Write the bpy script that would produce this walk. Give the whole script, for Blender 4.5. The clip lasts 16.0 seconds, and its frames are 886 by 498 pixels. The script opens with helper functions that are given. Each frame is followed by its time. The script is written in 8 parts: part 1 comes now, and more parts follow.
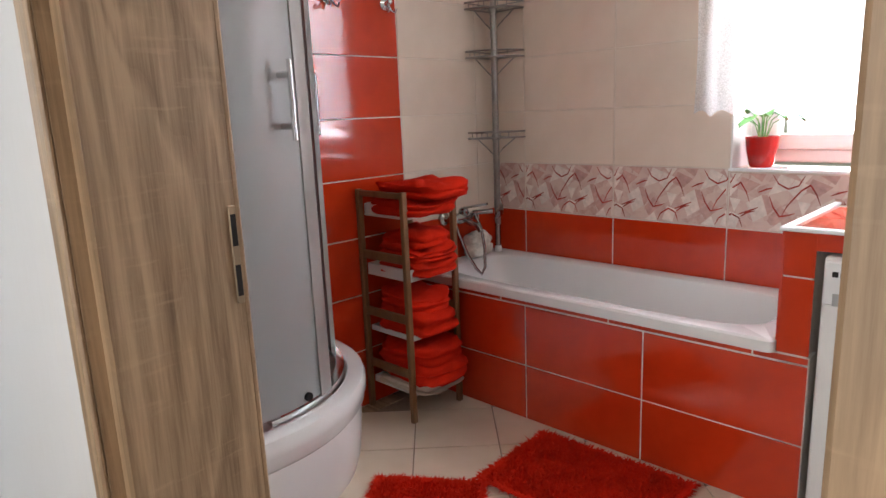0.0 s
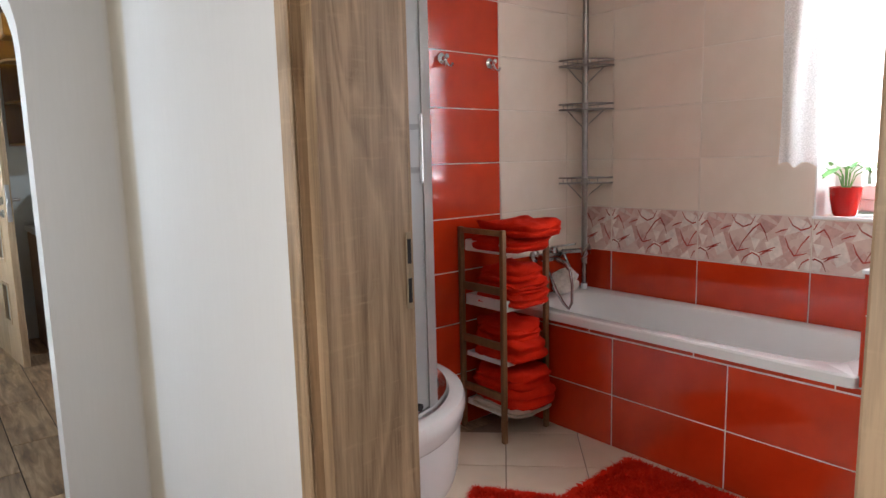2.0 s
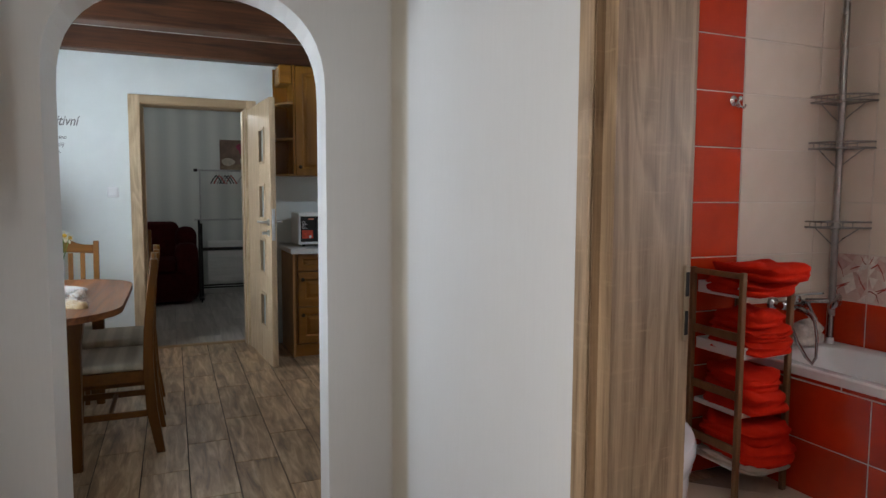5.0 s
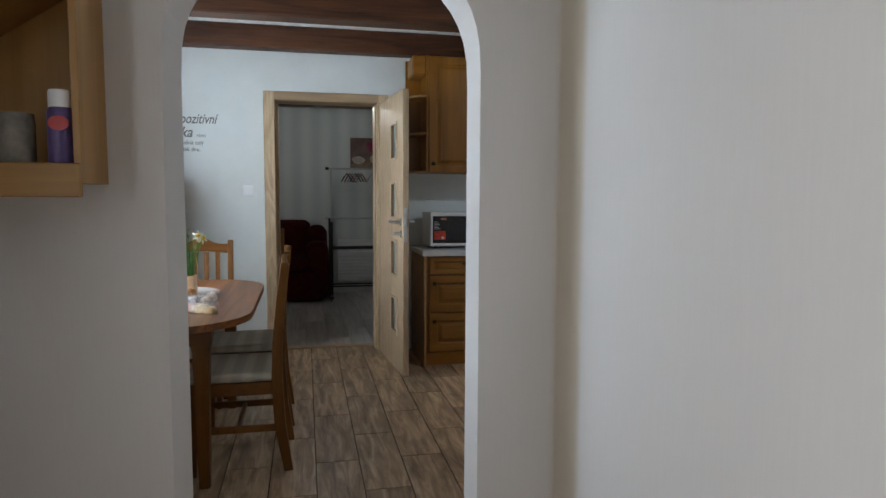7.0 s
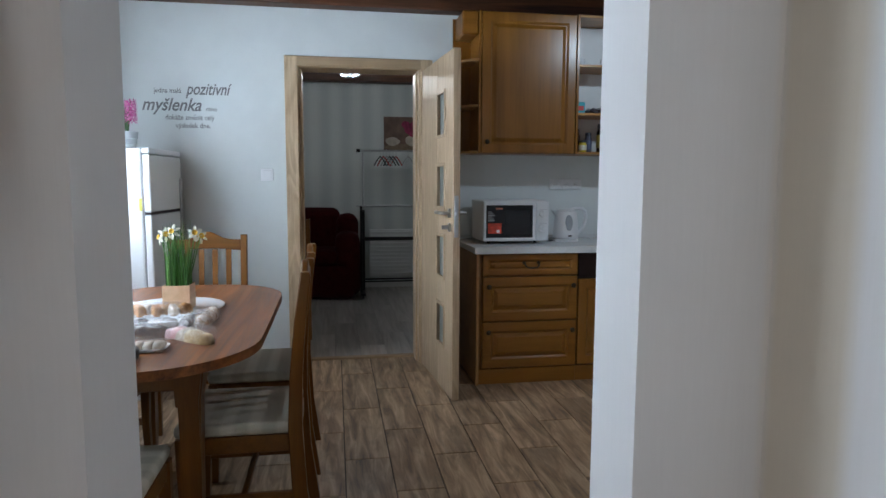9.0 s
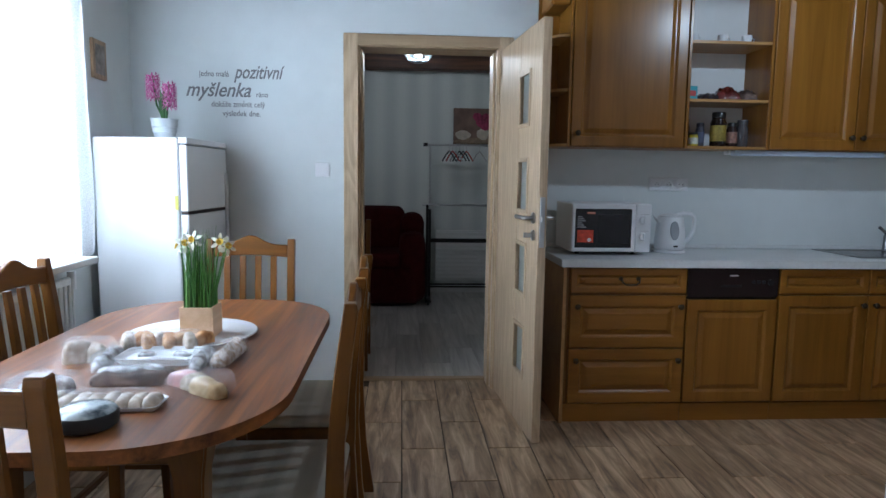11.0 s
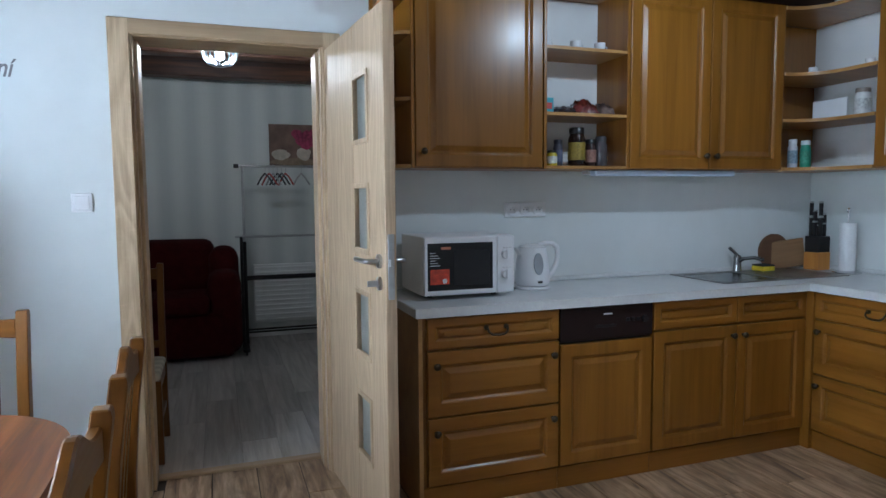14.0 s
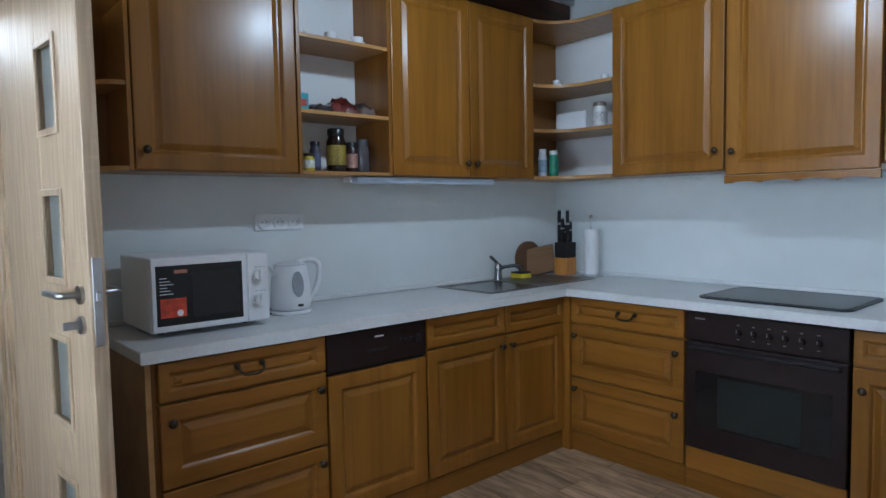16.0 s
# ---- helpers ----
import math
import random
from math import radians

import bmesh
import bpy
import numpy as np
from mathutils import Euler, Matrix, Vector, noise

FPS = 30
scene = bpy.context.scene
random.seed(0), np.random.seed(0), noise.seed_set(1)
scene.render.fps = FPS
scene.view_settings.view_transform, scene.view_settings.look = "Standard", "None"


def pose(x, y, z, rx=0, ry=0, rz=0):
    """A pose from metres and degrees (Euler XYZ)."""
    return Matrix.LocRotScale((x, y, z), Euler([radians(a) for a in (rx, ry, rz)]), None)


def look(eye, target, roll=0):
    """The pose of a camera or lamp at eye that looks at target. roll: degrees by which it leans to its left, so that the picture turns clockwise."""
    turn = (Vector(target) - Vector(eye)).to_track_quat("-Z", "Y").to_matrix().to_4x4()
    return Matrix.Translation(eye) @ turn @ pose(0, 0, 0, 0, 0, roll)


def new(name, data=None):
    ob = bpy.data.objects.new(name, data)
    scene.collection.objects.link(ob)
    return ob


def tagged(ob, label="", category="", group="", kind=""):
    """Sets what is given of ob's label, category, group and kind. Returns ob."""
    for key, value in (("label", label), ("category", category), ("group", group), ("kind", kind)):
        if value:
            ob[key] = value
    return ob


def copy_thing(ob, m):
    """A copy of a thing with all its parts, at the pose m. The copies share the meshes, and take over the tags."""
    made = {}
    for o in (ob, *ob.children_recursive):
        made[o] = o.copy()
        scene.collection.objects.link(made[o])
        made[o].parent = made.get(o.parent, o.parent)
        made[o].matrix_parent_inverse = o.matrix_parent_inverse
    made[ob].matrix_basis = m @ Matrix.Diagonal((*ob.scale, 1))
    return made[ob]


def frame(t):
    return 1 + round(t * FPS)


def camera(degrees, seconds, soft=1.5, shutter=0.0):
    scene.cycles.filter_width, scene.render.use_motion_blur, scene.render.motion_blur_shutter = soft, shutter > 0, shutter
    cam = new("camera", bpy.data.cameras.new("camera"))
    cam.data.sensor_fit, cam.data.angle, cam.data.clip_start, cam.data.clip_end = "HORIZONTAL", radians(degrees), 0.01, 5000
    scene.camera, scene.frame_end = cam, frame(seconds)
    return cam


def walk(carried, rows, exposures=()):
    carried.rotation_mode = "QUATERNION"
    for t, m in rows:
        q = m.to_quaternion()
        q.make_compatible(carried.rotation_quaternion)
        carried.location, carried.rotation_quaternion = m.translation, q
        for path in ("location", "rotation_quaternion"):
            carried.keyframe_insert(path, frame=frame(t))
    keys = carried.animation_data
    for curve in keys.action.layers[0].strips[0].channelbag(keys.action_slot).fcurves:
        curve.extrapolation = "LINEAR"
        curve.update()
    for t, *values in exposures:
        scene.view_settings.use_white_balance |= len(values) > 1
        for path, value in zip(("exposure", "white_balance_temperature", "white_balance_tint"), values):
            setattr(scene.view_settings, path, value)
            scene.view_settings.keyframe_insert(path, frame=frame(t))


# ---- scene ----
cam = camera(69.2, 16.0)
# seconds, x, y, z, pitch, roll, yaw
ROWS = [
    (0.0, 0.023, -0.014, 1.265, -11.89, 2.31, 44.11),
    (0.5, 0.044, -0.091, 1.268, -11.06, 2.04, 45.42),
    (1.0, 0.073, -0.168, 1.271, -10.16, 1.98, 46.73),
    (1.5, 0.097, -0.235, 1.277, -9.01, 1.88, 48.34),
    (2.0, 0.130, -0.299, 1.283, -7.97, 1.39, 50.28),
    (2.5, 0.150, -0.352, 1.287, -6.97, 0.94, 52.92),
    (3.0, 0.151, -0.393, 1.288, -6.26, 0.78, 56.40),
    (3.5, 0.143, -0.421, 1.289, -5.62, 0.86, 59.37),
    (4.0, 0.146, -0.448, 1.286, -5.00, 0.58, 62.68),
    (4.5, 0.135, -0.477, 1.282, -4.55, 0.21, 64.86),
    (5.0, 0.112, -0.507, 1.276, -4.56, -0.24, 67.21),
    (7.5, -0.546, -0.500, 1.275, -4.73, -0.20, 78.71),
    (8.0, -0.771, -0.516, 1.286, -4.97, -0.31, 78.10),
    (8.5, -0.959, -0.514, 1.280, -5.71, -0.15, 78.15),
    (9.0, -1.178, -0.497, 1.271, -6.03, -0.22, 80.48),
    (11.5, -1.951, -0.462, 1.282, -6.17, -0.58, 86.77),
    (12.0, -2.131, -0.411, 1.299, -5.24, -0.06, 86.31),
    (12.5, -2.239, -0.377, 1.312, -4.40, -0.49, 84.70),
    (13.0, -2.357, -0.369, 1.311, -4.84, 0.12, 80.00),
    (13.5, -2.451, -0.391, 1.315, -4.75, -0.18, 75.66),
    (14.0, -2.519, -0.402, 1.320, -4.61, 0.45, 70.66),
    (14.5, -2.591, -0.376, 1.314, -4.18, 0.81, 65.54),
    (15.0, -2.692, -0.315, 1.312, -3.76, 1.15, 59.08),
    (15.5, -2.795, -0.268, 1.314, -3.59, 1.69, 54.02),
    (16.0, -2.872, -0.242, 1.307, -3.78, 1.00, 48.81),
]
walk(cam, [(t, pose(x, y, z, 90 + p, r, w)) for t, x, y, z, p, r, w in ROWS],
     [(0.0, 0.0, 6500, 10), (1.5, 0.01, 6500, 10), (2.0, -0.08, 6500, 10), (3.0, -0.38, 6480, 10), (4.0, -0.52, 6450, 10), (5.0, -0.54, 6400, 10), (7.5, -0.70, 6300, 10), (9.0, -0.58, 5950, 10),
      (11.5, -0.48, 5600, 10), (12.5, -0.40, 5560, 10), (14.0, -0.26, 5620, 10), (15.5, -0.22, 5580, 10), (16.0, -0.22, 5580, 10)])

# ---- world and light ----
world = bpy.data.worlds.new("sky")
scene.world = world
world.use_nodes = True
wn = world.node_tree
sky = wn.nodes.new("ShaderNodeTexSky")
sky.sky_type, sky.sun_disc = "NISHITA", False
sky.sun_elevation, sky.sun_rotation = radians(35), radians(200)
wn.links.new(sky.outputs[0], wn.nodes["Background"].inputs[0])
wn.nodes["Background"].inputs[1].default_value = 0.15


def area_lamp(name, eye, target, sx, sy, watts, colour):
    d = bpy.data.lights.new(name, "AREA")
    d.shape, d.size, d.size_y, d.energy, d.color = "RECTANGLE", sx, sy, watts, colour
    ob = new(name, d)
    ob.matrix_basis = look(eye, target)
    return ob


def point_lamp(name, place, watts, colour, radius):
    d = bpy.data.lights.new(name, "POINT")
    d.energy, d.color, d.shadow_soft_size = watts, colour, radius
    ob = new(name, d)
    ob.location = place
    return ob


DAY = (0.81, 0.915, 1.0)
area_lamp("bath_window_daylight", (-0.42, 2.86, 1.55), (-0.6, 1.0, 0.9), 0.94, 1.1, 58, (0.90, 0.93, 1.0))
area_lamp("kitchen_window_daylight", (-3.89, -2.28, 1.5), (-4.0, 0.0, 0.6), 1.75, 1.2, 168, DAY)
# added fill for the hall, from an assumed opening in its unseen south wall
area_lamp("hall_window_daylight", (-0.45, -1.60, 1.3), (-0.5, 0.2, 1.15), 1.1, 1.5, 15.0, (0.96, 0.95, 0.93))
point_lamp("living_room_bulb", (-6.85, -0.355, 2.21), 82, (0.93, 0.98, 0.97), 0.045)
point_lamp("kitchen_bulb", (-4.12, 1.52, 2.38), 38, (0.74, 0.89, 1.0), 0.035)
point_lamp("bath_bulb", (-0.8, 1.2, 2.38), 4.5, (1.0, 0.84, 0.66), 0.08)

# ---- mesh tools ----
def box(bm, x0, x1, y0, y1, z0, z1, bevel=0.0, seg=1):
    m = Matrix.LocRotScale(((x0 + x1) / 2, (y0 + y1) / 2, (z0 + z1) / 2), None, (abs(x1 - x0), abs(y1 - y0), abs(z1 - z0)))
    made = bmesh.ops.create_cube(bm, size=1.0, matrix=m)["verts"]
    if bevel:
        edges = list({e for v in made for e in v.link_edges})
        bmesh.ops.bevel(bm, geom=edges, offset=bevel, segments=seg, profile=0.5, affect="EDGES")
    return bm


def rod(bm, a, b, r, seg=12, r2=None):
    a, b = Vector(a), Vector(b)
    d = b - a
    m = Matrix.Translation((a + b) / 2) @ d.to_track_quat("Z", "Y").to_matrix().to_4x4()
    bmesh.ops.create_cone(bm, cap_ends=True, segments=seg, radius1=r, radius2=r if r2 is None else r2, depth=d.length, matrix=m)
    return bm


def lathe(bm, centre, profile, seg=24, squash=(1, 1)):
    """Turn (radius, height) pairs round a vertical axis."""
    rings = []
    for r, h in profile:
        rings.append([bm.verts.new((centre[0] + squash[0] * r * math.cos(2 * math.pi * i / seg), centre[1] + squash[1] * r * math.sin(2 * math.pi * i / seg), centre[2] + h)) for i in range(seg)])
    for a, b in zip(rings, rings[1:]):
        for i in range(seg):
            bm.faces.new((a[i], a[(i + 1) % seg], b[(i + 1) % seg], b[i]))
    for ring, flip in ((rings[0], True), (rings[-1], False)):
        bm.faces.new(ring[::-1] if flip else ring)
    return bm


def tube(bm, points, r, seg=8):
    """A round bar through points, with a ring at each."""
    points = [Vector(p) for p in points]
    rings = []
    for i, p in enumerate(points):
        d = (points[min(i + 1, len(points) - 1)] - points[max(i - 1, 0)]).normalized()
        q = d.to_track_quat("Z", "Y")
        if i and q.dot(last) < 0:
            q.negate()
        last = q
        rings.append([bm.verts.new(p + q @ Vector((r * math.cos(2 * math.pi * k / seg), r * math.sin(2 * math.pi * k / seg), 0))) for k in range(seg)])
    for a, b in zip(rings, rings[1:]):
        off = min(range(seg), key=lambda s: sum((a[k].co - b[(k + s) % seg].co).length for k in range(0, seg, 2)))
        for k in range(seg):
            bm.faces.new((a[k], a[(k + 1) % seg], b[(k + 1 + off) % seg], b[(k + off) % seg]))
    bm.faces.new(rings[0][::-1])
    bm.faces.new(rings[-1])
    return bm


def slab(bm, outline, z0, z1):
    """An upright prism over an outline of (x, y)."""
    lo = [bm.verts.new((x, y, z0)) for x, y in outline]
    hi = [bm.verts.new((x, y, z1)) for x, y in outline]
    n = len(lo)
    bm.faces.new(lo[::-1])
    bm.faces.new(hi)
    for i in range(n):
        bm.faces.new((lo[i], lo[(i + 1) % n], hi[(i + 1) % n], hi[i]))
    return bm


def prism(bm, outline, axis, a, b):
    """A prism over an outline in the two other axes, from a to b along axis x or y."""
    def put(u, v, w):
        return (w, u, v) if axis == "x" else (u, w, v)
    lo = [bm.verts.new(put(u, v, a)) for u, v in outline]
    hi = [bm.verts.new(put(u, v, b)) for u, v in outline]
    n = len(lo)
    faces = [bm.faces.new(lo[::-1]), bm.faces.new(hi)]
    for i in range(n):
        faces.append(bm.faces.new((lo[i], lo[(i + 1) % n], hi[(i + 1) % n], hi[i])))
    bmesh.ops.recalc_face_normals(bm, faces=faces)
    return bm


def mesh_of(name, bm, material, smooth=0.0):
    bmesh.ops.recalc_face_normals(bm, faces=bm.faces[:])
    me = bpy.data.meshes.new(name)
    if smooth:
        for f in bm.faces:
            f.smooth = True
        for e in bm.edges:
            if len(e.link_faces) == 2 and e.calc_face_angle(0) > radians(smooth):
                e.smooth = False
    bm.to_mesh(me)
    bm.free()
    me.materials.append(material)
    return me


def part(name, bm, material, parent, label="", smooth=0.0):
    """One mesh under a thing or a part, in the thing's own coordinates."""
    ob = new(name, mesh_of(name, bm, material, smooth))
    ob.parent = parent
    if parent.type == "EMPTY":
        ob.matrix_parent_inverse = parent.matrix_basis.inverted()
    return tagged(ob, label)


def piece(name, mesh, parent, m):
    """A repeat that shares its mesh, under a thing or a wall."""
    ob = new(name, mesh)
    ob.parent = parent
    if parent.type == "EMPTY":
        ob.matrix_parent_inverse = parent.matrix_basis.inverted()
    ob.matrix_basis = m
    return ob


def thing(name, base, label, category, group="", kind=""):
    ob = new(name)
    ob.location = base
    ob.matrix_basis = Matrix.Translation(base)
    ob.empty_display_size = 0.05
    return tagged(ob, label, category, group, kind)


def solid(name, bm, material, label, category, group="", kind="", smooth=0.0):
    """A thing, or a piece of the setting, that is one mesh."""
    return tagged(new(name, mesh_of(name, bm, material, smooth)), label, category, group, kind)


def bx(*a, **k):
    return box(bmesh.new(), *a, **k)


# ---- materials ----
class Mat:
    """A node material, built from left to right."""

    def __init__(self, name, rough=0.5, metal=0.0, colour=(0.5, 0.5, 0.5)):
        self.m = bpy.data.materials.new(name)
        self.m.use_nodes = True
        self.t = self.m.node_tree
        self.b = self.t.nodes["Principled BSDF"]
        self.b.inputs["Roughness"].default_value = rough
        self.b.inputs["Metallic"].default_value = metal
        self.b.inputs["Base Color"].default_value = (*colour, 1)
        self.p = self.t.nodes.new("ShaderNodeTexCoord").outputs["Object"]

    def put(self, socket, value):
        if isinstance(value, bpy.types.NodeSocket):
            self.t.links.new(value, socket)
        elif isinstance(value, tuple) and len(value) == 3 and socket.type == "RGBA":
            socket.default_value = (*value, 1)
        else:
            socket.default_value = value

    def node(self, kind, **inputs):
        n = self.t.nodes.new(kind)
        for k, v in inputs.items():
            self.put(n.inputs[k.replace("_", " ")], v)
        return n

    def stretch(self, sx, sy, sz, vec=None):
        n = self.node("ShaderNodeMapping", Scale=(sx, sy, sz))
        self.put(n.inputs["Vector"], vec or self.p)
        return n.outputs[0]

    def noise(self, scale, detail=4.0, vec=None, distort=0.0, rough=0.55):
        n = self.node("ShaderNodeTexNoise", Scale=scale, Detail=detail, Distortion=distort, Roughness=rough)
        self.put(n.inputs["Vector"], vec or self.p)
        return n.outputs["Fac"]

    def ramp(self, fac, *stops):
        n = self.t.nodes.new("ShaderNodeValToRGB")
        e = n.color_ramp.elements
        while len(e) < len(stops):
            e.new(0.5)
        for el, (at, c) in zip(e, stops):
            el.position = at
            el.color = (*c, 1) if isinstance(c, tuple) else (c, c, c, 1)
        self.put(n.inputs[0], fac)
        return n.outputs[0]

    def mix(self, fac, a, b, mode="MIX"):
        n = self.t.nodes.new("ShaderNodeMix")
        n.data_type, n.blend_type = "RGBA", mode
        self.put(n.inputs[0], fac)
        self.put(n.inputs[6], a)
        self.put(n.inputs[7], b)
        return n.outputs[2]

    def maths(self, op, a, b=0.0, c=0.0):
        n = self.t.nodes.new("ShaderNodeMath")
        n.operation = op
        for s, v in zip(n.inputs, (a, b, c)):
            self.put(s, v)
        return n.outputs[0]

    def axis(self, k, vec=None):
        n = self.node("ShaderNodeSeparateXYZ")
        self.put(n.inputs[0], vec or self.p)
        return n.outputs[k]

    def rand(self):
        return self.t.nodes.new("ShaderNodeObjectInfo").outputs["Random"]

    def island(self):
        return self.t.nodes.new("ShaderNodeNewGeometry").outputs["Random Per Island"]

    def colour(self, c):
        self.put(self.b.inputs["Base Color"], c)
        return self

    def rough(self, r):
        self.put(self.b.inputs["Roughness"], r)
        return self

    def bump(self, height, strength=0.2, distance=0.002):
        n = self.node("ShaderNodeBump", Strength=strength, Distance=distance, Height=height)
        self.put(self.b.inputs["Normal"], n.outputs[0])
        return self

    def coat(self, w, r=0.1):
        self.b.inputs["Coat Weight"].default_value = w
        self.b.inputs["Coat Roughness"].default_value = r
        return self


def wood(name, dark, light, along, scale=1.0, rough=0.4, coat=0.0, relief=0.12):
    """Timber with its grain along an axis of the object."""
    k = Mat(name, rough)
    st = [9.0, 9.0, 9.0]
    st["xyz".index(along)] = 0.7
    v = k.stretch(*[s * scale for s in st])
    off = k.node("ShaderNodeVectorMath")
    off.operation = "ADD"
    k.put(off.inputs[0], v)
    rnd = k.node("ShaderNodeCombineXYZ")
    r = k.rand()
    for i in range(3):
        k.put(rnd.inputs[i], k.maths("MULTIPLY", r, 37.0 + 11 * i))
    k.put(off.inputs[1], rnd.outputs[0])
    v = off.outputs[0]
    a = k.noise(1.6, 5, v, 1.2)
    st2 = [55.0, 55.0, 55.0]
    st2["xyz".index(along)] = 2.2
    fine = k.noise(2.0, 6, k.stretch(*[s * scale for s in st2]), 0.3, 0.65)
    f = k.maths("ADD", k.maths("MULTIPLY", a, 0.65), k.maths("MULTIPLY", fine, 0.35))
    c = k.ramp(f, (0.32, dark), (0.5, tuple((p + q) / 2 for p, q in zip(dark, light))), (0.68, light))
    tone = k.maths("ADD", 0.88, k.maths("MULTIPLY", r, 0.22))
    hsv = k.node("ShaderNodeHueSaturation", Value=tone, Color=c)
    k.colour(hsv.outputs[0])
    k.rough(k.maths("ADD", rough - 0.08, k.maths("MULTIPLY", fine, 0.18)))
    k.bump(fine, relief, 0.001)
    if coat:
        k.coat(coat, 0.24)
        k.b.inputs["Specular IOR Level"].default_value = 0.32
    return k.m


def oak(name, dark, light, along, rough=0.45):
    """Rough-sawn oak decor: cathedral bands, short dark pores and pale cross flecks."""
    k = Mat(name, rough)
    n = "xyz".index(along)
    st = [7.0, 7.0, 7.0]
    st[n] = 0.9
    shift = k.node("ShaderNodeVectorMath", Vector=k.stretch(*st))
    k.put(shift.inputs[1], (3.1, 1.7, 5.3))
    base = k.noise(0.9, 2, shift.outputs[0], 0.5)
    rings = k.maths("FRACT", k.maths("MULTIPLY", base, 11.0))
    st2 = [90.0, 90.0, 90.0]
    st2[n] = 4.0
    fine = k.noise(2.2, 5, k.stretch(*st2), 0.2, 0.7)
    st3 = [30.0, 30.0, 30.0]
    st3[n] = 1.2
    streak = k.noise(1.5, 4, k.stretch(*st3), 0.4)
    f = k.maths("ADD", k.maths("MULTIPLY", k.ramp(rings, (0.0, 0.25), (0.7, 0.75), (0.95, 0.35)), 0.30), k.maths("ADD", k.maths("MULTIPLY", fine, 0.38), k.maths("MULTIPLY", streak, 0.42)))
    c = k.ramp(f, (0.36, dark), (0.53, tuple(0.45 * p + 0.55 * q for p, q in zip(dark, light))), (0.66, light))
    st4 = [9.0, 9.0, 9.0]
    st4[n] = 70.0
    fleck = k.ramp(k.noise(1.3, 3, k.stretch(*st4)), (0.60, 0.0), (0.72, 0.22))
    k.colour(k.mix(fleck, c, tuple(min(1.0, q * 1.25) for q in light)))
    k.rough(k.maths("ADD", rough - 0.06, k.maths("MULTIPLY", fine, 0.16)))
    k.bump(fine, 0.22, 0.0012)
    return k.m


def plain(name, colour, rough=0.5, metal=0.0, spread=0.12, scale=14.0, relief=0.05, coat=0.0):
    """A mostly even surface with faint mottling, smudges and relief."""
    k = Mat(name, rough, metal)
    n = k.noise(scale, 5)
    big = k.noise(scale / 9, 3)
    f = k.maths("ADD", k.maths("MULTIPLY", n, 0.5), k.maths("MULTIPLY", big, 0.5))
    lo = tuple(max(0.0, c * (1 - spread)) for c in colour)
    hi = tuple(min(1.0, c * (1 + spread * 0.6)) for c in colour)
    k.colour(k.ramp(f, (0.35, lo), (0.65, hi)))
    k.rough(k.maths("ADD", max(0.02, rough - 0.06), k.maths("MULTIPLY", big, 0.12)))
    if relief:
        k.bump(k.noise(scale * 12, 3), relief, 0.0008)
    if coat:
        k.coat(coat, 0.08)
    return k.m


def wall_paper(name, base, stripe, pitch, axis, amount=1.0, rough=0.75, edge=0.12, half=0.25, shift=0.0):
    """Papered wall with soft vertical stripes of a given pitch."""
    k = Mat(name, rough)
    u = k.maths("ADD", k.axis(0), k.axis(1)) if axis == "xy" else k.axis("xyz".index(axis))
    w = k.maths("FRACT", k.maths("DIVIDE", k.maths("ADD", u, shift - pitch / 2), pitch))
    tri = k.maths("ABSOLUTE", k.maths("SUBTRACT", w, 0.5))
    s = k.ramp(tri, (half - edge / 2, 0.0), (half + edge / 2, 1.0))
    fine = k.noise(1.0, 4, k.stretch(160, 160, 9))
    big = k.noise(1.3, 3)
    c = k.mix(k.maths("MULTIPLY", s, amount), base, stripe)
    c = k.mix(k.maths("MULTIPLY", fine, 0.1), c, (0.35, 0.33, 0.3))
    c = k.mix(k.maths("MULTIPLY", big, 0.1), c, (0.55, 0.5, 0.44))
    k.colour(c)
    k.bump(fine, 0.25, 0.0012)
    return k.m


def glass(name, tint=(1, 1, 1), rough=0.0):
    k = Mat(name, rough, 0, tint)
    k.b.inputs["Transmission Weight"].default_value = 1.0
    k.b.inputs["IOR"].default_value = 1.45
    return k.m


def glow(name, colour, strength):
    k = Mat(name, 0.5, 0, colour)
    k.b.inputs["Emission Color"].default_value = (*colour, 1)
    k.b.inputs["Emission Strength"].default_value = strength
    return k.m


HALL_PAPER = wall_paper("hall_wallpaper", (0.79, 0.775, 0.765), (0.68, 0.585, 0.44), 1.8, "xy", 0.75, edge=0.02, half=0.45, shift=2.73)
WHITE_WALL = plain("white_plaster", (0.715, 0.75, 0.74), 0.85, 0, 0.05, 6, 0.12)
ROOM_PAPER = wall_paper("living_wallpaper", (0.76, 0.78, 0.75), (0.64, 0.67, 0.65), 0.24, "y", 1.0, edge=0.3)
DARK_PLANK = wood("dark_ceiling_wood", (0.018, 0.006, 0.003), (0.15, 0.052, 0.020), "y", 0.8, 0.5, 0.0, 0.3)
DARK_BEAM = wood("dark_beam_wood", (0.016, 0.006, 0.003), (0.17, 0.062, 0.024), "y", 0.8, 0.5, 0.0, 0.3)
FRAME_OAK = oak("door_frame_oak", (0.175, 0.102, 0.052), (0.48, 0.325, 0.195), "z")
FRAME_OAK_Y = wood("door_frame_oak_across", (0.30, 0.20, 0.115), (0.48, 0.345, 0.205), "y", 0.7, 0.45)
FRAME_OAK_X = oak("door_frame_oak_header", (0.175, 0.102, 0.052), (0.48, 0.325, 0.195), "x")
DOOR_OAK = oak("door_leaf_oak", (0.35, 0.245, 0.15), (0.52, 0.38, 0.24), "z", 0.48)
CAB_Z = wood("cabinet_wood_upright", (0.180, 0.070, 0.007), (0.305, 0.127, 0.016), "z", 0.5, 0.30, 0.26, 0.05)
